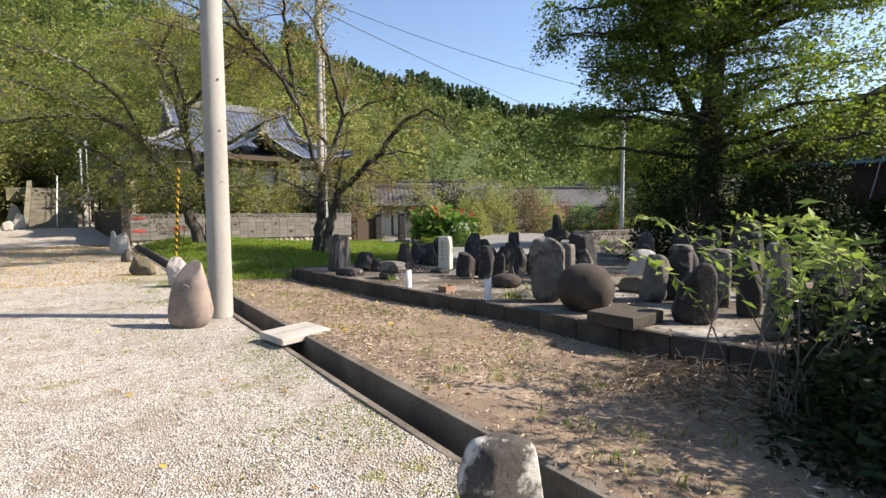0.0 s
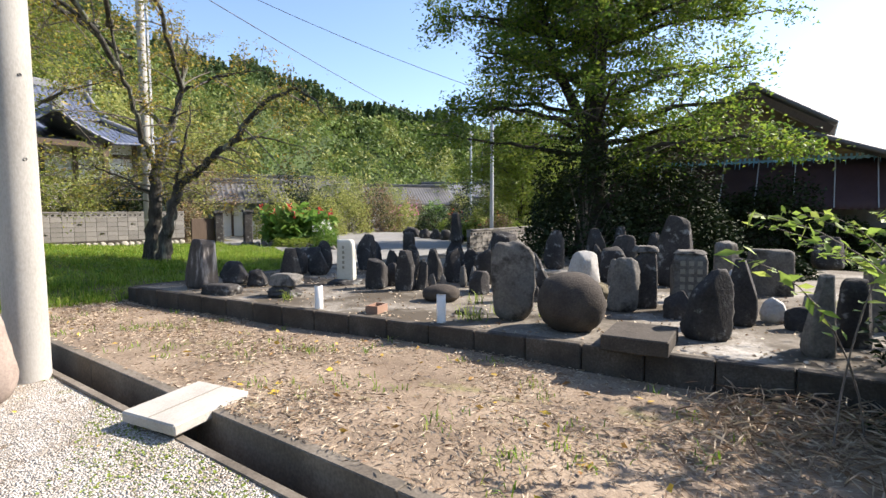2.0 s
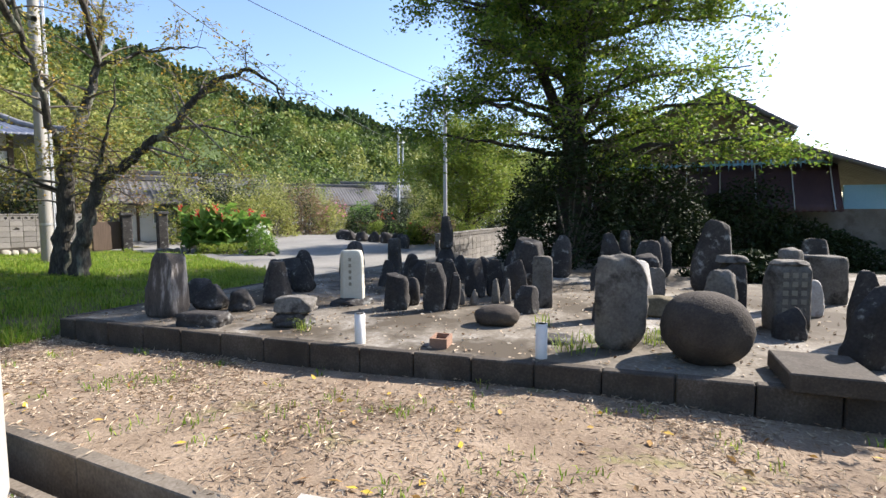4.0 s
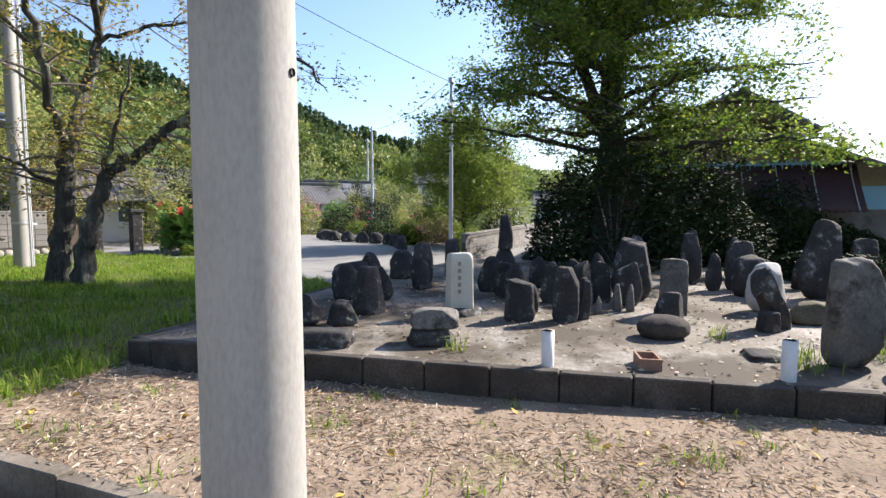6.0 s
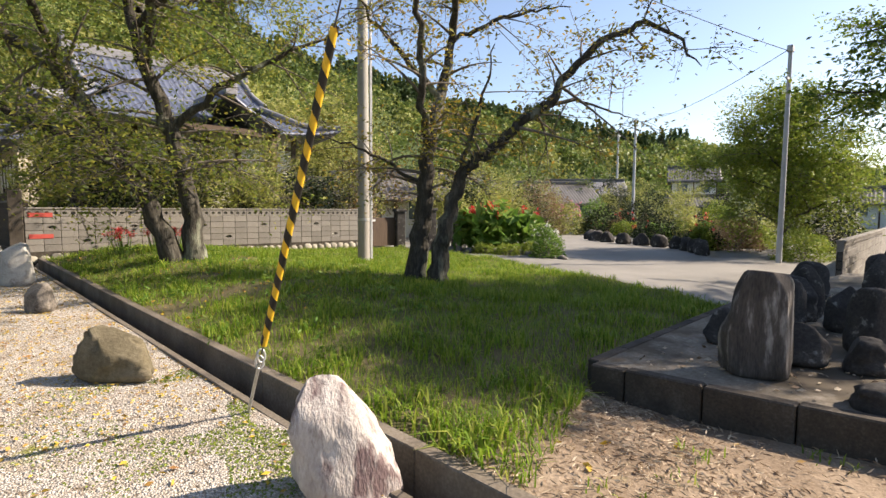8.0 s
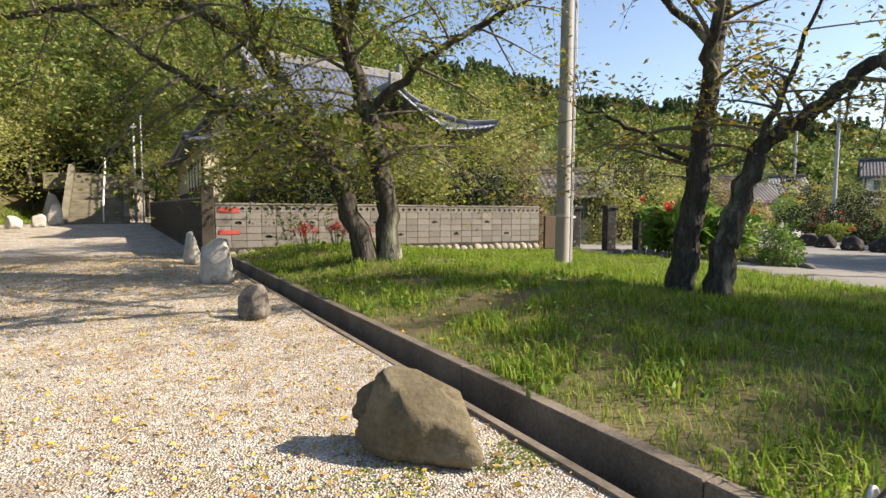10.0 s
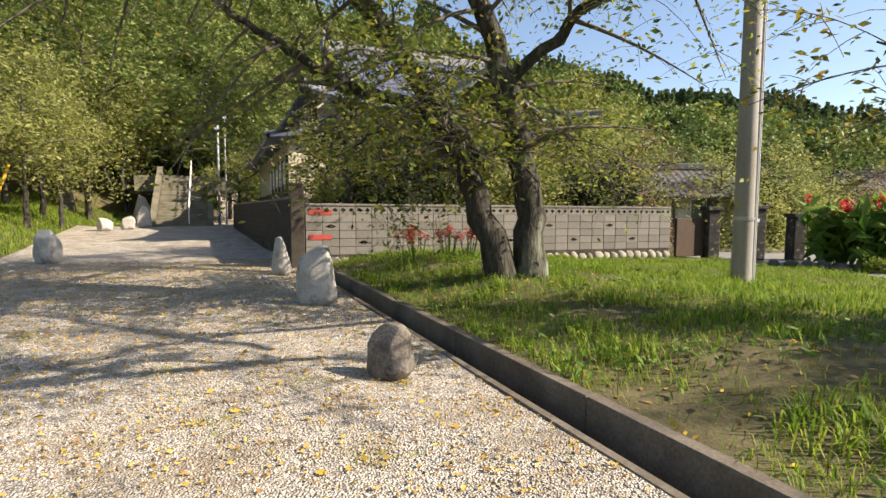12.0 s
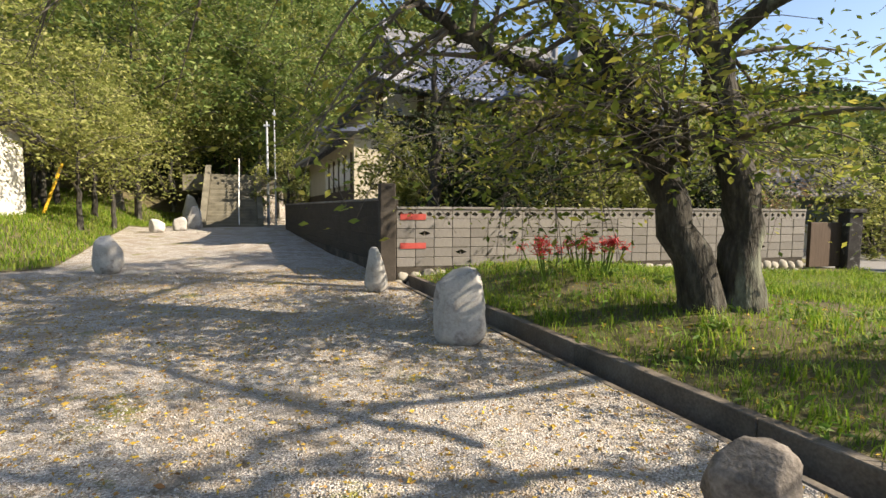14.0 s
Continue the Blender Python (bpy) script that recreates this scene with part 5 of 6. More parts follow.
V = []
ny = 90
for i in range(ny + 1):
    q = -1.7 + 7.6 * i / ny
    c = 0.02 * math.cos(i * math.pi)
    for t in range(6):
        s = t / 5
        V.append((-1.05 * s + 0.0, q, 3.12 - 1.45 * s - 0.06 * math.sin(math.pi * s) + c))
F = [(i * 6 + t, i * 6 + t + 1, (i + 1) * 6 + t + 1, (i + 1) * 6 + t) for i in range(ny) for t in range(5)]
aw = obj("awning", np_mesh("awning", V, F), M["iron_sheet"], oh, "dark rust-red corrugated iron awning")
md = aw.modifiers.new("thick", "SOLIDIFY")
md.thickness = 0.012
for k in range(8):
    q = -1.5 + k * 0.95
    V, F = tube([(0.0, q, 3.2), (-0.55, q, 2.40), (-1.06, q, 1.72)], [0.018] * 3, 6)
    obj("batten", np_mesh("batten", V, F), M["grey_paint"], aw, "pale batten")
rs = random.Random(12)
for k in range(60):
    q = -1.7 + k * 0.126
    l = rs.uniform(0.06, 0.32)
    b = bmesh.new()
    vs = [b.verts.new(p) for p in ((-0.012, q, 3.28), (-0.012, q + 0.07, 3.28), (-0.02 - l * 0.62, q + 0.035, 3.18 - l * 0.86), (-0.004, q + 0.035, 3.24))]
    for qd in ((0, 1, 2), (0, 3, 1), (1, 3, 2), (2, 3, 0)):
        b.faces.new([vs[i] for i in qd])
    part("frayed_edge", b, M["blue_sheet"], oh)

# stone steps up the hill
stairs = root("stone_steps", -1.95, 48.3, 0.45, "long flight of mossy stone steps climbing the wooded hill", "steps", kind="structure")
for k in range(18):
    part("step", box_bm(-1.32, 1.32, k * 0.32, k * 0.32 + 0.40, k * 0.18 - 0.5, k * 0.18 + 0.175, 0.015), M["step"], stairs)
for s in (-1, 1):
    V = []
    b = bmesh.new()
    pr = [(0, -0.5), (6.0, -0.5), (6.0, 3.85), (5.6, 3.7), (0.2, 0.55), (0, 0.5)]
    f0 = [b.verts.new((s * 1.33, q, z)) for q, z in pr]
    f1 = [b.verts.new((s * 1.64, q, z)) for q, z in pr]
    b.faces.new(f0)
    b.faces.new(f1[::-1])
    for i in range(6):
        j = (i + 1) % 6
        b.faces.new((f0[i], f1[i], f1[j], f0[j]))
    bmesh.ops.recalc_face_normals(b, faces=b.faces)
    part("side_wall", b, M["step"], stairs, "sloping stone side wall")
part("landing", box_bm(-3, 3, 5.9, 12, 2.2, 3.23), M["step"], stairs)
rail = root("handrail", -1.6, 48.3, 0.45, "white pipe handrail down the middle of the steps", "handrail")
for k in range(5):
    q = 0.3 + k * 1.35
    V, F = tube([(0, q, q * 0.5625), (0, q, q * 0.5625 + 1.1)], [0.035, 0.035], 8)
    obj("post", np_mesh("post", V, F), M["white_paint"], rail)
for o in (0.6, 1.08):
    V, F = tube([(0, 0.3, 0.17 + o), (0, 5.7, 3.21 + o)], [0.03, 0.03], 8)
    obj("bar", np_mesh("bar", V, F), M["white_paint"], rail)
yb = root("bamboo_stake", -8.9, 43.0, 1.1, "leaning yellow guard on a guy wire by the bank", "guy wire")
V, F = tube([(0, 0, 0), (0.75, 0.1, 2.2)], [0.06, 0.06], 10)
obj("guard", np_mesh("guard", V, F), M["yellow"], yb)
V, F = tube([(0.75, 0.1, 2.2), (2.4, 0.3, 7)], [0.012, 0.012], 6)
obj("cable", np_mesh("cable", V, F), M["wire"], yb)


# ---- trees ----
BK, BD = M["bark"], M["bark_dark"]
bigt = [
    [(3.76, 22.26, 0.05, 0.312), (3.67, 22.28, 0.54, 0.234), (3.37, 22.44, 1.44, 0.195), (2.83, 22.62, 2.75, 0.172), (1.87, 23.33, 4.50, 0.133), (0.71, 24.21, 5.31, 0.101), (-0.92, 25.70, 5.40, 0.078), (-3.07, 27.03, 5.04, 0.060), (-5.66, 27.50, 4.68, 0.020)],
    [(4.10, 22.17, 0.05, 0.328), (4.08, 22.17, 0.54, 0.242), (4.02, 22.22, 1.84, 0.195), (3.76, 22.35, 3.24, 0.172), (3.37, 22.53, 4.50, 0.140), (3.11, 22.70, 5.76, 0.109), (3.29, 23.05, 8.10, 0.030)],
    [(2.85, 22.62, 2.70, 0.101), (2.25, 22.98, 3.02, 0.086), (1.56, 23.25, 3.15, 0.090), (0.53, 23.61, 3.87, 0.060), (-0.95, 23.54, 4.68, 0.020)],
    [(3.76, 22.35, 3.24, 0.094), (4.49, 21.65, 4.14, 0.080), (5.69, 20.85, 5.04, 0.050), (6.81, 20.23, 5.58, 0.015)],
    [(3.37, 22.53, 4.50, 0.086), (3.09, 20.97, 5.76, 0.080), (2.37, 19.07, 6.48, 0.050), (1.31, 17.36, 6.66, 0.015)],
    [(1.87, 23.33, 4.50, 0.078), (1.20, 21.78, 5.67, 0.070), (-0.21, 20.15, 6.30, 0.045), (-1.96, 19.31, 6.48, 0.015)],
    [(3.29, 22.70, 5.76, 0.090), (4.69, 23.72, 6.66, 0.060), (6.61, 24.56, 7.38, 0.015)],
    [(3.20, 22.53, 1.98, 0.060), (2.95, 23.23, 2.48, 0.040), (2.61, 24.10, 2.61, 0.025), (2.28, 25.14, 2.48, 0.010)],
    [(3.28, 22.44, 1.80, 0.050), (2.67, 21.84, 2.34, 0.030), (2.15, 21.50, 2.48, 0.010)],
    [(3.98, 22.26, 2.34, 0.050), (4.93, 22.68, 2.70, 0.030), (6.24, 23.18, 2.34, 0.010)],
    [(0.71, 24.21, 5.31, 0.080), (-0.87, 23.10, 5.94, 0.060), (-3.48, 22.27, 6.21, 0.030), (-5.30, 21.86, 5.94, 0.012)],
    [(3.20, 22.62, 5.40, 0.09), (3.96, 20.87, 6.48, 0.06), (4.62, 18.87, 7.02, 0.04), (4.77, 16.96, 6.84, 0.015)],
    [(3.11, 22.70, 5.76, 0.08), (2.23, 21.16, 7.02, 0.06), (2.55, 19.25, 7.74, 0.04), (3.22, 17.50, 7.74, 0.015)],
    [(3.98, 22.26, 2.61, 0.05), (4.60, 23.55, 2.88, 0.035), (5.23, 25.10, 2.61, 0.012)],
    [(3.29, 22.53, 1.71, 0.04), (3.03, 22.97, 2.07, 0.03), (2.87, 23.92, 2.16, 0.01)],
]
bigt += [
    [(3.40, 22.40, 2.10, 0.05), (2.70, 22.30, 2.60, 0.035), (2.00, 22.45, 2.55, 0.02), (1.30, 22.70, 2.10, 0.010)],
    [(3.45, 22.40, 2.00, 0.05), (2.80, 21.80, 2.45, 0.030), (2.15, 21.60, 2.15, 0.010)],
]
for tip in ((5.03, 23.55, 8.64), (6.26, 24.74, 8.46), (7.66, 25.94, 8.82), (5.77, 26.83, 8.64), (4.20, 25.81, 9.18), (3.00, 27.39, 8.64), (1.60, 26.02, 8.28), (7.81, 23.68, 8.64)):
    bigt.append([(3.25, 22.96, 7.2, 0.06), ((3.25 + tip[0]) / 2, (22.96 + tip[1]) / 2, tip[2] - 0.2, 0.045), (*tip, 0.012)])
tree("cherry_tree", bigt, "old double-trunked cherry tree with yellowing leaves and lichened bark", BK, M["leaf_big"], 11, per=13, size=0.115, jit=0.17, per_m=4.0, len2=2.1, len3=0.85, twigs=7, lift=0.1, droop=0.22)
cher = [
    [(6.64, 17.54, 0.00, 0.24), (6.69, 17.54, 0.72, 0.19), (6.81, 17.45, 1.62, 0.17), (6.81, 17.41, 2.70, 0.14), (7.29, 17.53, 3.78, 0.12), (7.81, 17.70, 5.04, 0.08), (8.16, 17.96, 6.84, 0.02)],
    [(6.77, 17.07, 0.00, 0.22), (6.81, 17.02, 0.72, 0.17), (6.98, 16.89, 1.71, 0.14), (7.11, 16.76, 2.25, 0.12), (7.53, 16.23, 2.79, 0.10), (8.05, 15.53, 3.51, 0.085), (8.56, 14.92, 4.50, 0.07), (9.07, 14.22, 4.95, 0.045), (9.41, 13.61, 4.50, 0.025), (9.49, 13.35, 4.05, 0.008)],
    [(6.98, 16.89, 1.71, 0.07), (7.02, 16.59, 2.61, 0.05), (7.10, 16.32, 3.42, 0.03), (7.19, 16.06, 4.50, 0.01)],
    [(6.81, 17.41, 2.70, 0.09), (6.24, 16.94, 3.78, 0.07), (5.63, 16.43, 5.04, 0.05), (5.28, 16.09, 6.48, 0.015)],
    [(7.29, 17.53, 3.78, 0.07), (6.70, 18.32, 4.86, 0.05), (6.10, 19.02, 6.12, 0.012)],
    [(8.05, 15.53, 3.51, 0.05), (8.82, 15.35, 3.69, 0.03), (9.94, 14.81, 3.42, 0.01)],
    [(7.81, 17.70, 5.04, 0.05), (8.58, 16.74, 5.58, 0.035), (9.35, 15.86, 5.67, 0.01)],
    [(7.81, 17.70, 5.04, 0.07), (6.85, 16.59, 6.48, 0.06), (5.79, 15.22, 7.20, 0.03), (4.73, 14.02, 7.38, 0.01)],
    [(5.63, 16.43, 5.04, 0.07), (4.58, 15.75, 6.12, 0.06), (3.36, 15.07, 6.66, 0.045), (1.97, 14.57, 6.84, 0.015)],
    [(5.37, 16.26, 5.94, 0.06), (4.74, 14.71, 6.84, 0.05), (4.20, 13.16, 7.20, 0.015)],
    [(5.11, 16.09, 5.76, 0.06), (3.90, 16.80, 6.66, 0.05), (2.52, 17.17, 7.02, 0.035), (1.13, 17.01, 7.02, 0.015)],
    [(5.98, 16.60, 5.40, 0.06), (5.13, 18.17, 6.66, 0.05), (4.11, 19.22, 7.20, 0.015)],
    [(3.88, 15.41, 6.48, 0.05), (2.82, 13.87, 7.11, 0.035), (1.77, 13.02, 7.20, 0.012)],
    [(8.08, 17.87, 6.30, 0.05), (8.61, 19.16, 7.02, 0.03), (8.98, 20.37, 7.38, 0.01)],
    [(6.81, 17.45, 1.98, 0.04), (6.00, 17.99, 2.61, 0.03), (5.14, 18.34, 2.88, 0.01)],
]
tree("cherry_tree", cher, "slender double cherry tree with thin autumn leaves and bare twigs", BK, M["leaf_cherry"], 12, per=10, size=0.10, jit=0.09, per_m=3.4, len2=1.5, len3=0.6, twigs=6, droop=0.2)
zk = [[(14.84, 7.93, -0.1, 0.55), (14.84, 7.93, 1.2, 0.42), (14.74, 7.93, 3.2, 0.36), (14.84, 7.93, 5.0, 0.28), (14.95, 7.83, 7.5, 0.20), (14.85, 7.72, 8.6, 0.10), (14.96, 7.30, 9.6, 0.03)],
      [(14.79, 7.93, 3.6, 0.18), (14.31, 8.45, 4.8, 0.15), (13.88, 8.97, 6.2, 0.12), (13.56, 9.39, 8.8, 0.03)]]
rz_ = np.random.default_rng(21)
for i in range(30):
    z = 2.9 + 6.9 * (i / 29)
    a = i * 2.39996 + rz_.uniform(-0.3, 0.3)
    s = (5.0 - 2.6 * max(0, (z - 5) / 5)) * rz_.uniform(0.72, 1.1)
    zk.append([(14.79, 7.93, z, 0.085), (14.79 + math.cos(a) * s * 0.5, 7.93 + math.sin(a) * s * 0.5, z + 0.35, 0.05), (14.79 + math.cos(a) * s, 7.93 + math.sin(a) * s, z + 0.45 + rz_.uniform(-0.3, 0.3), 0.012)])
for tip in ((13.22, 3.70, 4.0), (13.76, 3.08, 3.2), (10.72, 9.35, 5.4), (11.02, 10.41, 4.2), (11.12, 10.62, 6.6), (11.74, 11.26, 7.6), (16.06, 3.53, 6.6), (17.95, 3.98, 8.4), (15.42, 4.15, 8.4), (16.89, 5.02, 9.4), (18.35, 5.46, 9.0), (14.99, 4.78, 9.6), (17.71, 6.29, 10.4), (12.82, 9.59, 8.2), (12.22, 7.27, 8.6)):
    zk.append([(14.79, 7.93, tip[2] - 0.4, 0.09), ((14.79 + tip[0]) / 2, (7.93 + tip[1]) / 2, tip[2] + 0.15, 0.06), (*tip, 0.012)])
for i in range(22):
    z = 6.2 + 2.5 * (i / 21)
    a = i * 2.39996 + 1.1
    q = (3.7 - 0.75 * (z - 6.2)) * rz_.uniform(0.8, 1.1)
    cx, cy = zk[0][3][0], zk[0][3][1]
    zk.append([(cx, cy, z, 0.10), (cx + math.cos(a) * q * 0.5, cy + math.sin(a) * q * 0.5, z + 0.5, 0.06), (cx + math.cos(a) * q, cy + math.sin(a) * q, z + 0.6, 0.012)])
tree("zelkova_tree", zk, "large spreading tree with layered sprays of dark green leaves", BD, M["leaf_zelkova"], 22, per=26, size=0.12, jit=0.14, per_m=3.0, len2=1.3, len3=0.6, twigs=5, flatten=0.25, lift=0.05, droop=0.15, aspect=0.5)


def bush(name, x, y, w, d, h, label, leafm, seed, n=4000, size=0.08, category="shrub", rough=0.3, stems=14, group="", z=None, flowers=None, aspect=0.5, hollow=0.55):
    rng = np.random.default_rng(seed)
    zz = float(surf(x, y)) + float(land(x, y)) if z is None else z
    r = root(name, x, y, zz - 0.03, label, category, group)
    u = rng.normal(size=(n, 3))
    u /= np.linalg.norm(u, axis=1)[:, None]
    u[:, 2] = np.abs(u[:, 2]) * 1.0 - 0.08
    o = Vector((seed * 3.3, seed * 1.9, 0))
    k = np.array([noise.fractal(Vector(q * 1.9) + o, 1.0, 2.0, 3) for q in u])
    rad = (hollow + (1 - hollow) * rng.uniform(0, 1, n) ** 0.5) * (1 + rough * k)
    C = u * rad[:, None] * [w / 2, d / 2, h * 0.92]
    C[:, 2] = np.abs(C[:, 2])
    V, F = leaves(C, size, rng, aspect)
    obj("foliage", np_mesh("foliage", V, F), leafm, r)
    tb = []
    for i in range(stems):
        e = C[rng.integers(n)]
        s = np.linspace(0, 1, 5)[:, None]
        P = e * s * [1, 1, 1] + np.array([0, 0, 1]) * (np.sin(s * math.pi) * 0.1 * h) + [rng.normal() * 0.05, rng.normal() * 0.05, 0]
        tb.append(tube(P * 0.93, np.linspace(0.008 + 0.006 * h, 0.003, 5), 4))
    V, F = merge(tb)
    obj("stem_mass", np_mesh("stem_mass", V, F), M["twig"], r)
    if flowers:
        fm, fn, fs, flo = flowers
        up_ = C[C[:, 2] > h * flo]
        idx = rng.integers(len(up_), size=fn)
        P = np.repeat(up_[idx] * 1.04 + [0, 0, 0.05], 9, 0) + rng.normal(size=(fn * 9, 3)) * fs * 0.45
        V, F = leaves(P, fs, rng, 0.7, flat=1.0)
        obj("blossom", np_mesh("blossom", V, F), fm, r)
    return r


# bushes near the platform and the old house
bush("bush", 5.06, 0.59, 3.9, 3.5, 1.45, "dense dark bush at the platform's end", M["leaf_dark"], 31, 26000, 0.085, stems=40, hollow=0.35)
# the 3.3 m thicket is never in view; added to cast shade on the bed
bush("bush", 5.39, -0.88, 3.8, 2.6, 3.3, "tall dark thicket out of view, added to shade the soil bed", M["leaf_dark"], 29, 16000, 0.1, stems=30, hollow=0.35)
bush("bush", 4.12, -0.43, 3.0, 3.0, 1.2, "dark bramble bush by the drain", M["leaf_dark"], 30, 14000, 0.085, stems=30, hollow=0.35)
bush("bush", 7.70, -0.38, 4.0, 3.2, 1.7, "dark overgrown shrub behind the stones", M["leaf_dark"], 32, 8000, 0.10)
rng = np.random.default_rng(33)
sp = root("arching_shrub", 4.67, 1.53, 0.1, "light green arching sprays of a wild shrub", "shrub")
tb, pl = [], []
for i in range(44):
    a = rng.uniform(0, 6.28)
    l = rng.uniform(0.6, 1.5)
    h0 = rng.uniform(0.95, 1.6)
    s = np.linspace(0, 1, 9)
    b0 = np.array([rng.normal() * 0.45, rng.normal() * 0.5, 0])
    P = np.stack([b0[0] + math.cos(a) * l * s ** 1.4, b0[1] + math.sin(a) * l * s ** 1.4, h0 * (1.6 * s - 0.75 * s ** 2) * 1.15], 1)
    tb.append(tube(P, np.linspace(0.008, 0.002, 9), 4))
    for q in np.linspace(0.35, 1, 26):
        k = q * 8
        j = min(int(k), 7)
        pl.append(P[j] + (P[j + 1] - P[j]) * (k - j) + rng.normal(size=3) * 0.022)
V, F = merge(tb)
obj("stem_mass", np_mesh("stem_mass", V, F), M["twig"], sp)
V, F = leaves(np.array(pl), 0.11, rng, 0.42)
obj("foliage", np_mesh("foliage", V, F), M["leaf_fern"], sp)
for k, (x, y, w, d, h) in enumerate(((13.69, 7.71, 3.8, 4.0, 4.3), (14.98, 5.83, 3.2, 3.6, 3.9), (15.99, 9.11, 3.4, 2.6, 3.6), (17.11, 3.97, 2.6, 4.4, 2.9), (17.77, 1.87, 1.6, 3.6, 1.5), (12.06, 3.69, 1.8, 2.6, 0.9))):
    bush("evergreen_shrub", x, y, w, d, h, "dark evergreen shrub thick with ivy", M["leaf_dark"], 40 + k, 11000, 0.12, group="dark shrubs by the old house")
# lone round shrub tree and gardens past the road
rng = np.random.default_rng(50)
def free_tree(x, y, h, spread, label, leafm, seed, bark=None, per=12, size=0.12, n=9, name="tree", category="tree", z=None, base=0.2, r=0.12, **kw):
    rr = np.random.default_rng(seed)
    zz = (float(surf(x, y)) if (x > -18 and y < 62 and x < 47 and y > -15) else 0) + float(land(x, y)) if z is None else z
    limbs = [[(px + x, py + y, pz + zz, pr) for px, py, pz, pr in l] for l in stemmed(h, spread, rr, n, base, r)]
    return tree(name, limbs, label, bark or BK, leafm, seed, per=per, size=size, category=category, **kw)
free_tree(23.69, 14.90, 5.6, 2.7, "round bright green willow-like garden tree", M["leaf_bright"], 51, per=34, size=0.13, n=18, jit=0.2, per_m=4, len2=1.6, len3=0.7, twigs=7, lift=0.6, base=0.12)
bush("bush", 21.18, 13.71, 2.4, 2.0, 1.3, "bright yellow-green clipped bush by the lane wall", M["leaf_bright"], 52, 4000, 0.09)
bush("bush", 26.87, 13.79, 3.4, 2.4, 2.6, "dense dark green bush with pale blossoms", M["leaf_dark"], 53, 5000, 0.12, flowers=(M["petal_white"], 40, 0.12, 0.3))
# canna bed
bedk = [(15.27, 24.27), (15.87, 23.66), (16.48, 24.43), (16.12, 22.88), (16.99, 23.38), (15.43, 23.06), (16.72, 22.35)]
for k, (x, y) in enumerate(bedk):
    rng = np.random.default_rng(60 + k)
    c = root("canna", x, y, -0.1, "tall canna with broad glossy leaves and red flower heads", "canna plant", "cannas in the roadside bed")
    LV, SV, FV = [], [], []
    for i in range(11):
        a, l = rng.uniform(0, 6.28), rng.uniform(0.0, 0.5)
        bx_, by_ = math.cos(a) * l, math.sin(a) * l
        hh = rng.uniform(1.2, 1.8)
        SV.append(tube([(bx_, by_, 0), (bx_ * 1.2, by_ * 1.2, hh)], [0.02, 0.01], 5))
        P = np.array([[bx_ * 1.1, by_ * 1.1, hh * q] for q in rng.uniform(0.2, 1.0, 13)]) + rng.normal(size=(13, 3)) * 0.16
        LV.append(leaves(P, 0.66, rng, 0.34, flat=0.8))
        if i % 4 == 0:
            FV.append(leaves(np.array([bx_ * 1.2, by_ * 1.2, hh + 0.1]) + rng.normal(size=(14, 3)) * 0.075, 0.15, rng, 0.6, flat=1))
    for nm, Q, mm in (("stalk_cluster", SV, M["leaf_canna"]), ("foliage", LV, M["leaf_canna"]), ("blossom", FV, M["petal_red"])):
        V, F = merge(Q)
        obj(nm, np_mesh(nm, V, F), mm, c)
bush("flowering_shrub", 15.21, 20.20, 1.3, 1.3, 1.35, "upright light green shrub with small white flowers", M["leaf_canna"], 70, 3000, 0.09, flowers=(M["petal_white"], 26, 0.07, 0.4))
for k, (x, y, w) in enumerate(((14.97, 21.68, 1.2), (15.57, 21.15, 1.0), (14.81, 22.72, 1.0), (16.18, 20.80, 0.9))):
    bush("low_bush", x, y, w, w, 0.55, "low yellowish green bedding plants", M["leaf_bright"], 72 + k, 1500, 0.08, group="low plants in the roadside bed")
rs = random.Random(3)
for k in range(16):
    s = k / 15
    x, y = 14.3 + 0.87 * math.sin(s * 2.2), 25.05 - 5.6 * s
    stone("edging_stone", x, y, -0.12, rs.uniform(0.4, 0.8), 0.35, rs.uniform(0.16, 0.28), "flat grey stone edging the flower bed", SG, 200 + k, rz=rs.uniform(0, 90), category="edging stone", group="stones edging the flower bed", n=2)
GARDEN = [(20.8, 16.9), (21.6, 17.4), (22.5, 18.1), (23.3, 18.8), (23.8, 19.8), (24.2, 20.8), (24.6, 21.9), (24.9, 23.0), (25.6, 24.0), (26.6, 24.8)]
for k, (x, y) in enumerate(GARDEN):
    stone("garden_stone", x, y, -0.15, 1.0, 0.6, 0.65, "dark rounded stone of the garden's edge", SD, 230 + k, rz=35 + k * 9, category="garden stone", group="stones edging the garden", n=3)
shr = [("leaf_dark", 1.5, 1.2), ("leaf_bright", 1.3, 1.0), ("leaf_wood", 1.7, 1.7), ("leaf_canna", 1.2, 0.9), ("leaf_rust", 1.6, 1.4)]
rs = random.Random(9)
kk = 0
for i in range(34):
    s = rs.random()
    x, y = 22.5 + 14 * s + rs.uniform(-1, 3), 17.5 + 11 * s + rs.uniform(-3.5, 1.5)
    if y < 12.8:
        continue
    nm, w, h = shr[rs.randrange(5)]
    fl = (M["petal_red"], 12, 0.09, 0.5) if i % 6 == 0 else None
    bush("garden_shrub", x, y, w * rs.uniform(0.9, 1.6), w * rs.uniform(0.9, 1.6), h * rs.uniform(0.9, 1.6), "clipped garden shrub among mixed planting", M[nm], 100 + i, 1700, 0.13, group="shrubs of the far garden", flowers=fl)
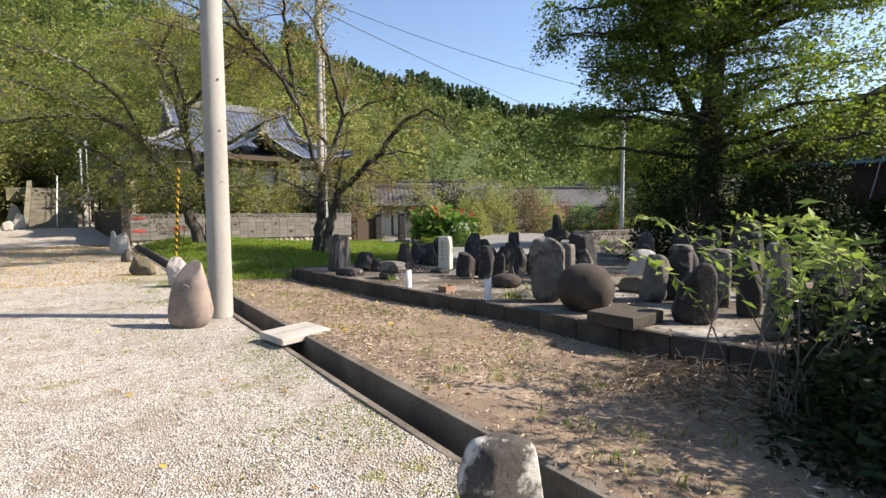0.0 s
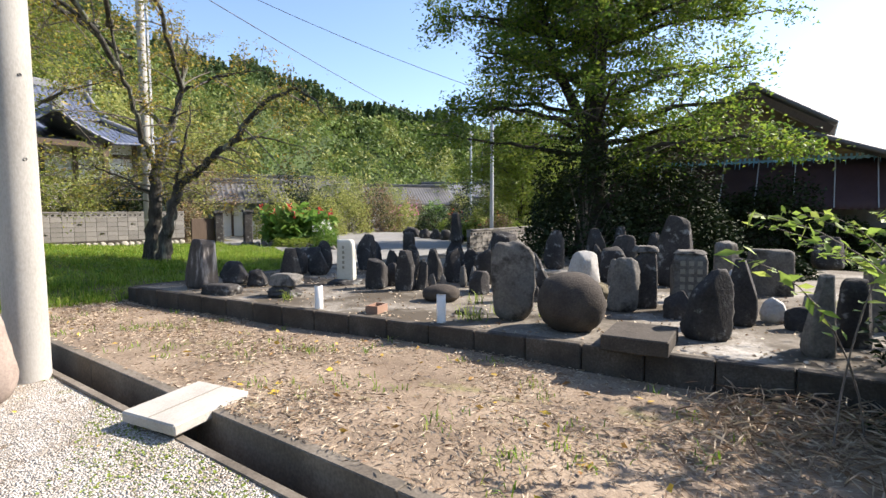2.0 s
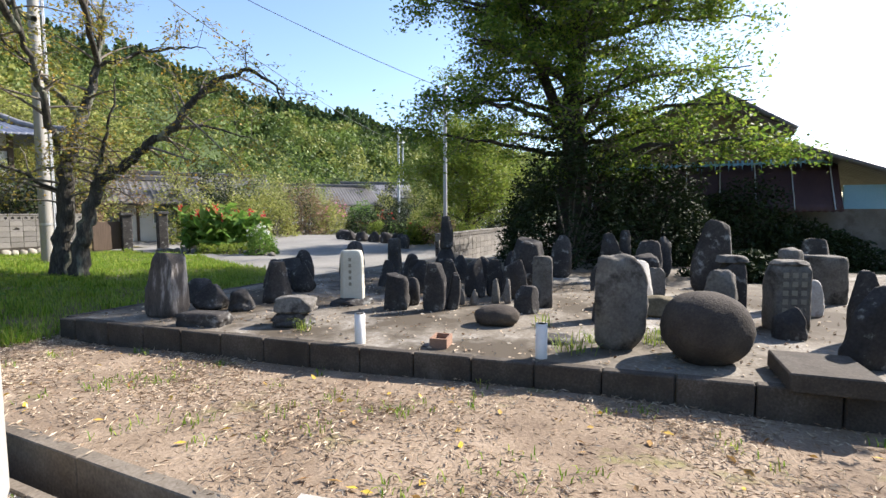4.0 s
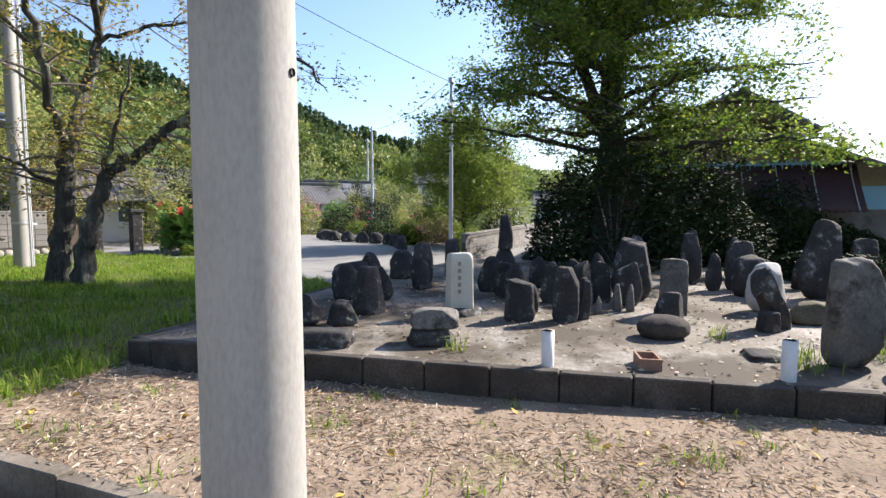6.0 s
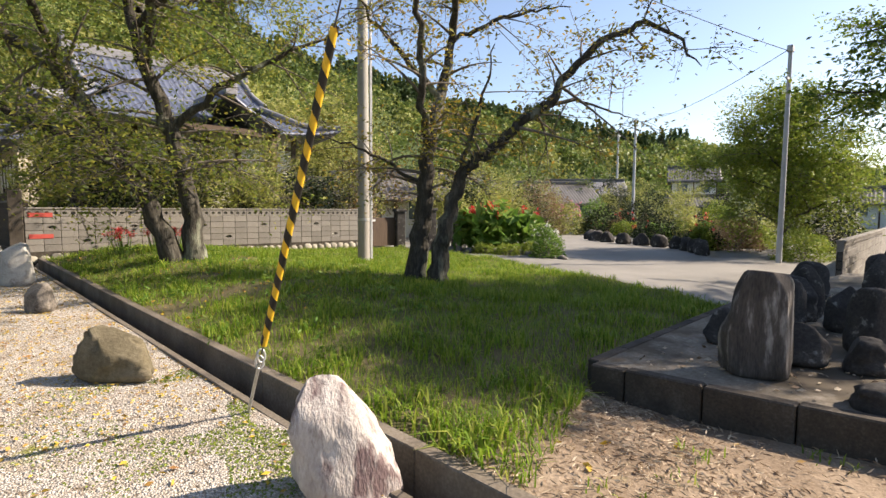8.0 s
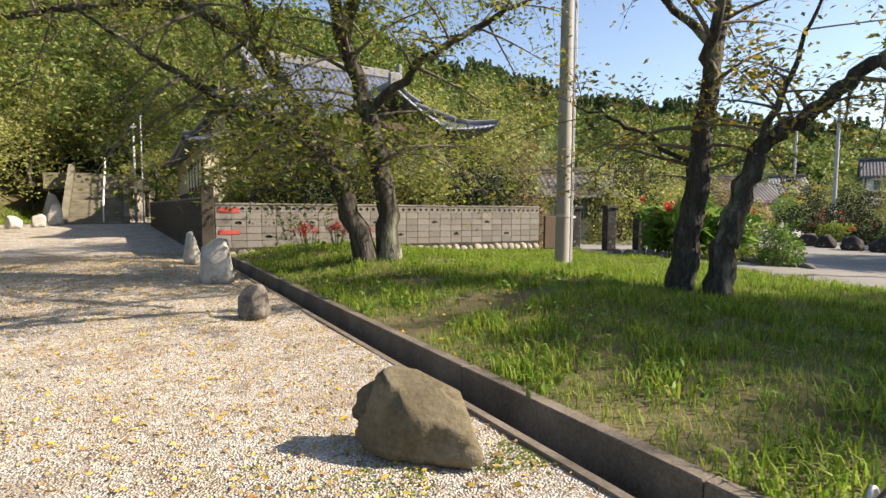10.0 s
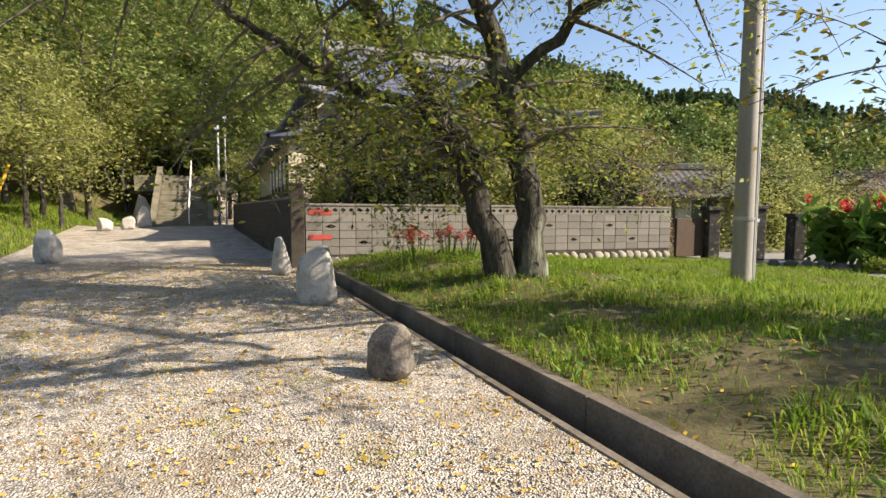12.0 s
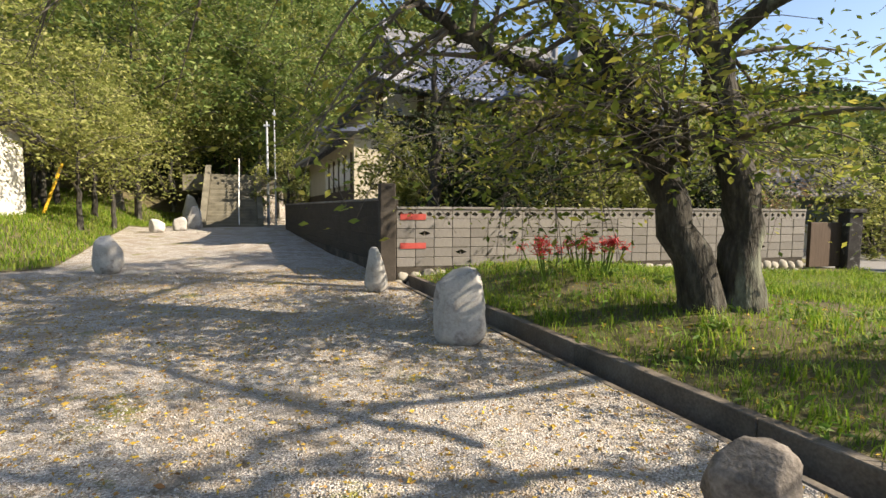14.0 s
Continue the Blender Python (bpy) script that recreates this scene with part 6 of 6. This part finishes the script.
for i, (x, y, h, m, fl) in enumerate(((26.7, 30.5, 2.6, "leaf_wood", None), (24.0, 31.5, 2.8, "leaf_dark", None), (29.6, 30.2, 3.4, "leaf_rust", None), (31.5, 29.6, 2.0, "leaf_wood", (M["petal_pink"], 40, 0.12, 0.45)), (33.5, 28.0, 1.8, "leaf_dark", None), (35.5, 29.5, 2.2, "leaf_canna", None), (37.5, 27.0, 2.4, "leaf_dark", None), (21.5, 30.8, 2.9, "leaf_dark", None), (23.0, 29.6, 2.6, "leaf_wood", None), (27.8, 32.2, 3.4, "leaf_wood", None), (31.8, 33.0, 3.2, "leaf_dark", None), (35.0, 33.5, 3.2, "leaf_wood", None), (19.8, 29.4, 2.4, "leaf_wood", None), (38.5, 34.5, 2.8, "leaf_rust", None), (44.5, 28.5, 3.2, "leaf_dark", None), (40, 25, 2.8, "leaf_wood", None), (38.5, 22, 2.4, "leaf_bright", None), (36, 18, 2.6, "leaf_dark", None), (33, 15, 3.0, "leaf_wood", None), (42, 31, 3.0, "leaf_dark", None), (46, 34, 3.4, "leaf_wood", None), (50, 31, 3.0, "leaf_wood", None), (52, 26, 3.0, "leaf_dark", None))):
    bush("hedge_bush", x, y, 3.8, 3.2, h * 1.3, "tall loose hedge bush before the far houses", M[m], 150 + i, 3000, 0.16, group="hedge bushes before the houses", flowers=fl)
# planting behind the block wall
for i, (x, y, w, h, m) in enumerate(((4.25, 29.45, 2.4, 2.5, "leaf_dark"), (6.33, 29.59, 2.6, 2.3, "leaf_wood"), (8.40, 29.39, 2.2, 2.2, "leaf_dark"), (13.60, 29.15, 2.2, 2.6, "leaf_rust"), (10.13, 29.02, 1.8, 2.0, "leaf_wood"), (2.71, 31.29, 1.4, 2.6, "leaf_wood"))):
    bush("garden_bush", x, y, w, 1.6, h, "bush growing behind the block wall", M[m], 170 + i, 3000, 0.12, group="bushes behind the block wall")
for i, (x, y, h, sp_, m) in enumerate(((4.43, 30.14, 3.1, 1.6, "leaf_dark"), (6.51, 30.46, 2.7, 1.6, "leaf_dark"), (8.59, 30.17, 2.5, 1.5, "leaf_wood"), (2.98, 31.89, 3.1, 1.3, "leaf_wood"), (11.01, 29.53, 2.5, 1.6, "leaf_dark"))):
    free_tree(x, y, h, sp_, "dense garden tree before the temple hall", M[m], 640 + i, n=11, base=0.2, r=0.12, size=0.15, per=22, per_m=2.6, len2=1.2, len3=0.6, twigs=5, jit=0.2, group="garden trees before the hall", name="garden_tree")
free_tree(3.21, 29.98, 5.6, 1.6, "slim garden tree with a straight trunk behind the wall", M["leaf_dark"], 180, n=6, base=0.4, r=0.2, size=0.12, per=10, per_m=2, len2=0.9, len3=0.5)
free_tree(1.2, 50.5, 4.2, 1.8, "pale-leaved shrubby tree beside the steps", M["leaf_wood"], 181, n=9, size=0.2, per=10, per_m=3, len2=1.0, len3=0.6)
for i, (x, y, h, sp_, m) in enumerate(((10.6, 31.8, 4.2, 1.6, "leaf_wood"), (14.6, 31.4, 3.8, 1.7, "leaf_wood"), (16.4, 32.2, 4.4, 1.8, "leaf_rust"), (19.6, 30.9, 3.6, 1.7, "leaf_wood"), (22.6, 32.0, 4.0, 1.8, "leaf_dark"), (25.6, 33.6, 4.2, 1.9, "leaf_wood"), (28.6, 34.4, 4.0, 1.9, "leaf_hill"), (32.5, 35.6, 4.2, 2.0, "leaf_wood"), (36.5, 36.5, 4.2, 2.0, "leaf_hill"), (47, 37.5, 4.4, 2.2, "leaf_hill"), (52, 37, 4.6, 2.2, "leaf_dark"), (58, 37, 4.6, 2.2, "leaf_wood"), (64, 38, 5, 2.4, "leaf_hill"), (56, 30, 4, 2.2, "leaf_wood"), (62, 28, 4.5, 2.4, "leaf_dark"))):
    free_tree(x, y, h, sp_, "small garden tree screening the houses", M[m], 600 + i, n=8, base=0.15, r=0.09, size=0.17, per=16, per_m=2.2, len2=1.1, len3=0.6, twigs=4, jit=0.2, group="garden trees before the houses", name="garden_tree")
# spider lilies by the wall
for k, (x, y) in enumerate(((3.41, 25.04), (4.14, 25.16), (4.62, 25.28))):
    rng = np.random.default_rng(190 + k)
    c = root("spider_lily", x, y, float(surf(x, y)), "clump of red spider lilies on green stalks", "spider lily", "spider lilies by the block wall")
    SV, FV = [], []
    for i in range(9):
        px_, py_ = rng.normal(size=2) * 0.12
        hh = rng.uniform(0.42, 0.58)
        SV.append(tube([(px_ * 0.6, py_ * 0.6, -0.02), (px_, py_, hh * 0.5), (px_ * 1.3, py_ * 1.3, hh)], [0.012] * 3, 5))
        FV.append(leaves(np.array([px_ * 1.3, py_ * 1.3, hh + 0.03]) + rng.normal(size=(26, 3)) * 0.045, 0.13, rng, 0.14, flat=0.7))
    for (V, F), (V2, F2) in zip(SV, FV):
        stalk = obj("stalk", np_mesh("stalk", V, F), M["leaf_canna"], c)
        obj("blossom", np_mesh("blossom", V2, F2), M["petal_red"], stalk, "red flower head")

# ---- woods ----
protos = []
for k, (h, s, lm, sz) in enumerate(((9, 3.2, "leaf_wood", 0.24), (8, 3.0, "leaf_wood", 0.22), (11, 3.4, "leaf_hill", 0.26), (7, 2.8, "leaf_wood", 0.20))):
    protos.append(free_tree(-30 - k * 12, 120, h, s, "leafy broadleaf tree of the hillside wood", M[lm], 300 + k, per=19, size=sz * 1.15, n=11, jit=0.32, per_m=1.5, len2=1.9, len3=0.9, twigs=4, base=0.34, category="tree", group="trees of the hillside wood", name="wood_tree"))
rs = random.Random(5)
placed = 0
while placed < 62:
    th = radians(rs.uniform(-40, 30))
    r = rs.uniform(37, 78)
    x, y = math.sin(th) * r, 10 + math.cos(th) * r
    if -5.6 < x < 0.4 and y < 58 or (0 < x < 18 and y < 51) or (x < -5 and x > -14 and y < 45) or (x > 16 and y < 46):
        continue
    z = float(land(x, y)) + (float(surf(x, y)) if y < 62 and x > -18 else 0)
    s = rs.uniform(0.8, 1.35)
    copy_thing(protos[rs.randrange(4)], pose(x, y, z - 0.1, 0, 0, rs.uniform(0, 360)) @ Matrix.Diagonal((s, s, s, 1)))
    placed += 1
for x, y, k, s in ((-8.0, 47, 1, 0.95), (-10.5, 48.5, 0, 1.0), (-13, 46, 3, 1.1), (-7.0, 52, 3, 1.0), (-12, 53, 2, 1.0), (-5.9, 58, 1, 1.0), (0.8, 56, 2, 1.1), (-0.2, 60, 2, 1.2), (-3, 64, 2, 1.3), (-5, 66, 2, 1.2), (-1.6, 66, 2, 1.3), (-7.2, 41.5, 3, 0.8), (-8.6, 36.5, 1, 0.75), (-11.5, 33.5, 3, 0.9), (-6.6, 44.0, 3, 0.75), (3.5, 53, 2, 0.9), (-15, 40, 0, 1.0), (-16, 34, 1, 1.0), (-16, 28, 3, 1.2), (-9.6, 44.5, 3, 0.85), (17.5, 44, 1, 1.0), (20.5, 42, 0, 1.0), (24, 46, 2, 1.0), (16.5, 39.5, 1, 0.8), (19.2, 38.8, 3, 0.9)):
    z = float(land(x, y)) + float(surf(x, y))
    copy_thing(protos[k], pose(x, y, z - 0.1, 0, 0, (x * 57) % 360) @ Matrix.Diagonal((s, s, s, 1)))
# trees shading the yard from the side not seen
for x, y, k, s in ((-12, 3, 0, 1.0), (-14, 12, 1, 1.0), (-14, -6, 2, 1.0), (3, -12, 2, 1.0), (10, -11, 0, 1.0), (9.6, -2.3, 3, 0.75)):
    copy_thing(protos[k], pose(x, y, 0, 0, 0, x * 40) @ Matrix.Diagonal((s, s, s, 1)))

# hill forest: crowns of leaf sprays following the slope
rng = np.random.default_rng(77)
def forest(name, n, th0, th1, r0, r1, hgt, leafsz, per, material, label, cone=False):
    th = np.radians(rng.uniform(th0, th1, n))
    deg = np.degrees(th)
    lo = np.interp(deg, [-180, -60, -25, 22, 40, 60, 180], [60, 40, 38, 46, 75, 95, 110])
    hi = np.interp(deg, [-180, -60, -25, 22, 40, 60, 100, 180], [130, 110, 105, 120, 190, 220, 300, 220])
    r = lo + (hi - lo) * np.sqrt(rng.uniform(r0, r1, n))
    x, y = np.sin(th) * r, 10 + np.cos(th) * r
    z = land(x, y)
    H = hgt * rng.uniform(0.7, 1.3, n)
    u = rng.normal(size=(n, per, 3))
    u /= np.linalg.norm(u, axis=2)[..., None]
    u[..., 2] = np.abs(u[..., 2])
    q = rng.uniform(0, 1, (n, per))
    if cone:
        C = np.stack([u[..., 0] * (1 - q) * 0.26, u[..., 1] * (1 - q) * 0.26, 0.1 + q * 0.95], -1) * H[:, None, None]
    else:
        C = u * (0.75 + 0.3 * q)[..., None] * (H[:, None, None] * [0.55, 0.55, 0.8]) + [0, 0, 0.6]
    C += np.stack([x, y, z], 1)[:, None]
    sz = leafsz * np.clip(r / 90, 0.6, 2.2)
    V, F = leaves(C.reshape(-1, 3), 1.0, rng, 0.7, flat=0.9)
    ctr = np.repeat(C.reshape(-1, 3), 4, 0)
    V = ctr + (V - ctr) * np.repeat(np.repeat(sz, per), 4)[:, None]
    return tagged(obj(name, np_mesh(name, V, F), material), label, "forest", kind="stuff")
for crown, count in (("crown_pale", 420), ("crown_mid", 620), ("crown_deep", 460)):
    forest("hill_forest", count, -50, 100, 0.0, 1.0, 7.5, 0.62, 150, M[crown], "rounded broadleaf crowns covering the wooded hills")
forest("cedar_forest", 1100, 20, 70, 0.66, 1.0, 8.5, 0.7, 120, M["leaf_cedar"], "dark cedar plantation along the hill's crest", True)
forest("dark_wood", 420, -45, 35, 0.03, 0.25, 7, 1.0, 90, M["leaf_wood"], "shaded undergrowth of the near hillside")


# ---- ground cover ----
rng = np.random.default_rng(500)


def blades(P, h, w, rng, lean=0.5):
    """Bent two-piece grass blades standing at the places P."""
    n = len(P)
    a = rng.uniform(0, 2 * np.pi, n)
    d = np.stack([np.cos(a), np.sin(a), np.zeros(n)], 1)
    s = np.stack([-np.sin(a), np.cos(a), np.zeros(n)], 1)
    H = (h * rng.uniform(0.45, 1.3, n))[:, None]
    k = rng.uniform(0.1, lean, n)[:, None]
    z = np.array([0, 0, 1.0])
    mid = P + z * H * 0.6 + d * H * k * 0.35
    tip = P + z * H * (1 - 0.35 * k) + d * H * k
    V = np.stack([P - s * w, P + s * w, mid + s * w * 0.8, mid - s * w * 0.8, tip], 1).reshape(-1, 3)
    q = np.arange(n)[:, None] * 5
    F = np.concatenate([q + [[0, 1, 2]], q + [[0, 2, 3]], q + [[3, 2, 4]]], 1).reshape(-1, 3)
    return V, F


def scatter(n, x0, x1, y0, y1, keep):
    x, y = rng.uniform(x0, x1, n), rng.uniform(y0, y1, n)
    m = keep(x, y)
    return x[m], y[m]


def on_lawn(x, y):
    edge = np.interp(x, [1.5, 3.9, 8.3], [11.3, 12.25, 12.35])
    return (x > xf(y) + 0.12) & (x < lawn_edge(y) - 0.05) & (y > edge) & (y < 28.0 - (x - 1.5) * 0.1)


def patchy(x, y, s=0.9, o=0.0):
    return np.array([noise.noise(Vector((a * s, b * s, o))) for a, b in zip(x, y)])


x, y = scatter(210000, 1.6, 15.5, 10.8, 29.5, on_lawn)
pn = patchy(x, y, 0.7)
bare = (pn < -0.34 - 0.5 * (y < 16.5) - 0.1 * (x > 4)) & (x < 6.0) & (rng.uniform(size=len(x)) < 0.86)
near = (y < 21) | (rng.uniform(size=len(x)) < 0.75)
x, y = x[~bare & near], y[~bare & near]
tall = 1 + 0.7 * (patchy(x, y, 1.6, 5.0) > 0.15) + 0.5 * np.exp(-((y - 11.9) / 0.7) ** 2)
P = np.stack([x, y, surf(x, y)], 1)
V, F = blades(P, 0.10, 0.0036, rng, 1.3)
base = np.repeat(P, 5, 0)
V = base + (V - base) * np.repeat(tall, 5)[:, None]
tagged(obj("grass", np_mesh("grass", V, F), M["grass"]), "long bright green lawn grass, uneven and tufted", "grass", kind="stuff")
# broad-leaved weeds in the lawn
x, y = scatter(260, 1.9, 6, 14, 27, lambda x, y: on_lawn(x, y))
C = np.repeat(np.stack([x, y, surf(x, y) + 0.07], 1), 7, 0) + rng.normal(size=(len(x) * 7, 3)) * [0.07, 0.07, 0.03]
V, F = leaves(C, 0.10, rng, 0.3, flat=0.6)
tagged(obj("weeds", np_mesh("weeds", V, F), M["leaf_canna"]), "broad-leaved weeds growing through the lawn", "weeds", kind="stuff")
# tufts on the soil bed and round the stones
def tufts(name, pts, per, h, mm, label):
    Q = np.repeat(np.array(pts, float), per, 0)
    Q[:, :2] += rng.normal(size=(len(Q), 2)) * 0.06
    V, F = blades(Q, h, 0.005, rng, 1.2)
    return tagged(obj(name, np_mesh(name, V, F), mm), label, "grass tufts", kind="stuff")
tufts("weed_tufts", [(5.19, 5.85, PZ), (5.24, 6.01, PZ), (5.83, 5.23, PZ), (5.89, 5.07, PZ), (5.61, 5.80, PZ), (8.29, 2.26, PZ), (4.73, 8.90, PZ), (6.13, 6.44, PZ)], 26, 0.2, M["leaf_bright"], "small bright weeds growing in the platform's cracks")
x, y = scatter(240, 2.1, 4.8, 1.4, 11.6, lambda x, y: (x < pe(y) - 0.08) & (patchy(x, y, 1.1, 3) > 0.0))
tufts("bed_weeds", np.stack([x, y, surf(x, y)], 1), 9, 0.075, M["grass"], "sparse short weeds on the soil bed")
# dry litter on the bed
x, y = scatter(95000, 2.0, 6.4, -2.3, 12.3, lambda x, y: (x > xf(y) + 0.06) & (x < pe(y) - 0.02))
k = np.clip(0.45 + patchy(x, y, 0.8, 9), 0.12, 1)
m = rng.uniform(size=len(x)) < k
C = np.stack([x, y, surf(x, y) + rng.uniform(0.004, 0.03, len(x))], 1)[m]
V, F = leaves(C, 0.06, rng, 0.17, flat=0.22, spread=0.8)
tagged(obj("dry_litter", np_mesh("dry_litter", V, F), M["straw"]), "dry cut stalks and leaf litter strewn on soil", "litter", kind="stuff")
x, y = scatter(4200, 3.6, 5.6, 0.9, 3.4, lambda x, y: (x < pe(y) - 0.02) & (rng.uniform(size=len(x)) < np.exp(-((x - 4.4) / 0.7) ** 2 - ((y - 2.5) / 0.7) ** 2)))
C = np.stack([x, y, surf(x, y) + rng.uniform(0.0, 0.14, len(x))], 1)
V, F = leaves(C, 0.2, rng, 0.05, flat=0.35, spread=0.9)
tagged(obj("cut_stalks", np_mesh("cut_stalks", V, F), M["straw"]), "heap of long dry cut stalks by the bush", "litter", kind="stuff")
x, y = scatter(2600, 4.2, 10, 2, 12, lambda x, y: x > pe(y) + 0.1)
V, F = leaves(np.stack([x, y, np.full_like(x, PZ + 0.012)], 1), 0.05, rng, 0.5, flat=0.1, spread=0.5)
tagged(obj("platform_litter", np_mesh("platform_litter", V, F), M["straw"]), "small dead leaves blown over the platform", "litter", kind="stuff")
# gravel: loose chips over the yard
V0 = np.array([(1, 0, 0), (-1, 0, 0), (0, 1, 0), (0, -1, 0), (0, 0, 1), (0.1, 0.1, -0.4)], float)
F0 = np.array([(0, 2, 4), (2, 1, 4), (1, 3, 4), (3, 0, 4), (2, 0, 5), (1, 2, 5), (3, 1, 5), (0, 3, 5)])
def chips(n, x0, x1, y0, y1, keep, size, name, mm, label):
    x, y = scatter(n, x0, x1, y0, y1, keep)
    n = len(x)
    a = rng.uniform(0, 6.28, n)
    R = np.zeros((n, 3, 3))
    R[:, 0, 0], R[:, 0, 1], R[:, 1, 0], R[:, 1, 1], R[:, 2, 2] = np.cos(a), -np.sin(a), np.sin(a), np.cos(a), 1
    s = size * rng.uniform(0.5, 1.5, (n, 1)) * rng.uniform(0.6, 1.2, (n, 3)) * [1, 1, 0.7]
    Q = V0[None] * s[:, None] * rng.uniform(0.7, 1.2, (n, 6, 1))
    Q = np.einsum("nij,nkj->nki", R, Q) + np.stack([x, y, surf(x, y) + size * 0.12], 1)[:, None]
    F = (F0[None] + np.arange(n)[:, None, None] * 6).reshape(-1, 3)
    return tagged(obj(name, np_mesh(name, Q.reshape(-1, 3), F), mm), label, "gravel", kind="stuff")
yard = lambda x, y: x < xg(y) - 0.08
chips(70000, -3.6, 2.0, 0.8, 10.0, lambda x, y: yard(x, y) & (x > -1.4 - 0.28 * y), 0.0095, "loose_gravel", M["pebble"], "pale crushed stone chips scattered over the yard")
chips(90000, -4.4, 1.7, 11.0, 25, yard, 0.0095, "loose_gravel", M["pebble"], "pale crushed stone chips under the cherry trees")
# fallen leaves
def fallen(n, x0, x1, y0, y1, keep, size, label):
    x, y = scatter(n, x0, x1, y0, y1, keep)
    V, F = leaves(np.stack([x, y, surf(x, y) + 0.016], 1), size, rng, 0.5, flat=0.12, spread=0.45)
    return tagged(obj("fallen_leaves", np_mesh("fallen_leaves", V, F), M["fallen"]), label, "fallen leaves", kind="stuff")
fallen(150, -3, 2, 1, 12, yard, 0.055, "a few yellow and brown leaves on the gravel")
fallen(1900, -6, 1.7, 12, 30, yard, 0.055, "many yellow and brown fallen leaves on the gravel")
fallen(1600, 1.7, 5.5, 16, 28, on_lawn, 0.055, "brown fallen leaves in the thin grass")
fallen(30000, -6, 1.7, 14.0, 31, yard, 0.034, "small brown leaf fragments strewn on the gravel")
fallen(110, 2.1, 4.5, 3, 12.0, lambda x, y: x < pe(y), 0.08, "brown leaves on the soil bed")
# moss cushions along the drain
x, y = scatter(110000, -0.2, 2.0, 2.0, 15.5, lambda x, y: yard(x, y) & (patchy(x, y, 1.2, 7) > 0.0) & (rng.uniform(size=len(x)) < np.exp(-((xg(y) - x) / 0.85) ** 2)) & ((y > 9.0) | (rng.uniform(size=len(x)) < 0.3)))
V, F = leaves(np.stack([x, y, surf(x, y) + 0.004], 1), 0.02, rng, 0.9, flat=0.2, spread=0.35)
tagged(obj("moss", np_mesh("moss", V, F), M["leaf_bright"]), "thin yellow-green moss on the gravel by the drain", "moss", kind="stuff")

# grass on the left bank
x, y = scatter(36000, -14, -4.2, 30.5, 56, lambda x, y: x < np.interp(y, [30.5, 33, 40, 47, 50, 64], [-7.5, -5.6, -6.2, -6.6, -4.6, -4.6]))
P = np.stack([x, y, surf(x, y) + land(x, y) + 0.02], 1)
V, F = blades(P, 0.2, 0.012, rng, 1.0)
tagged(obj("bank_grass", np_mesh("bank_grass", V, F), M["grass"]), "rough grass and weeds on the bank below the wood", "grass", kind="stuff")
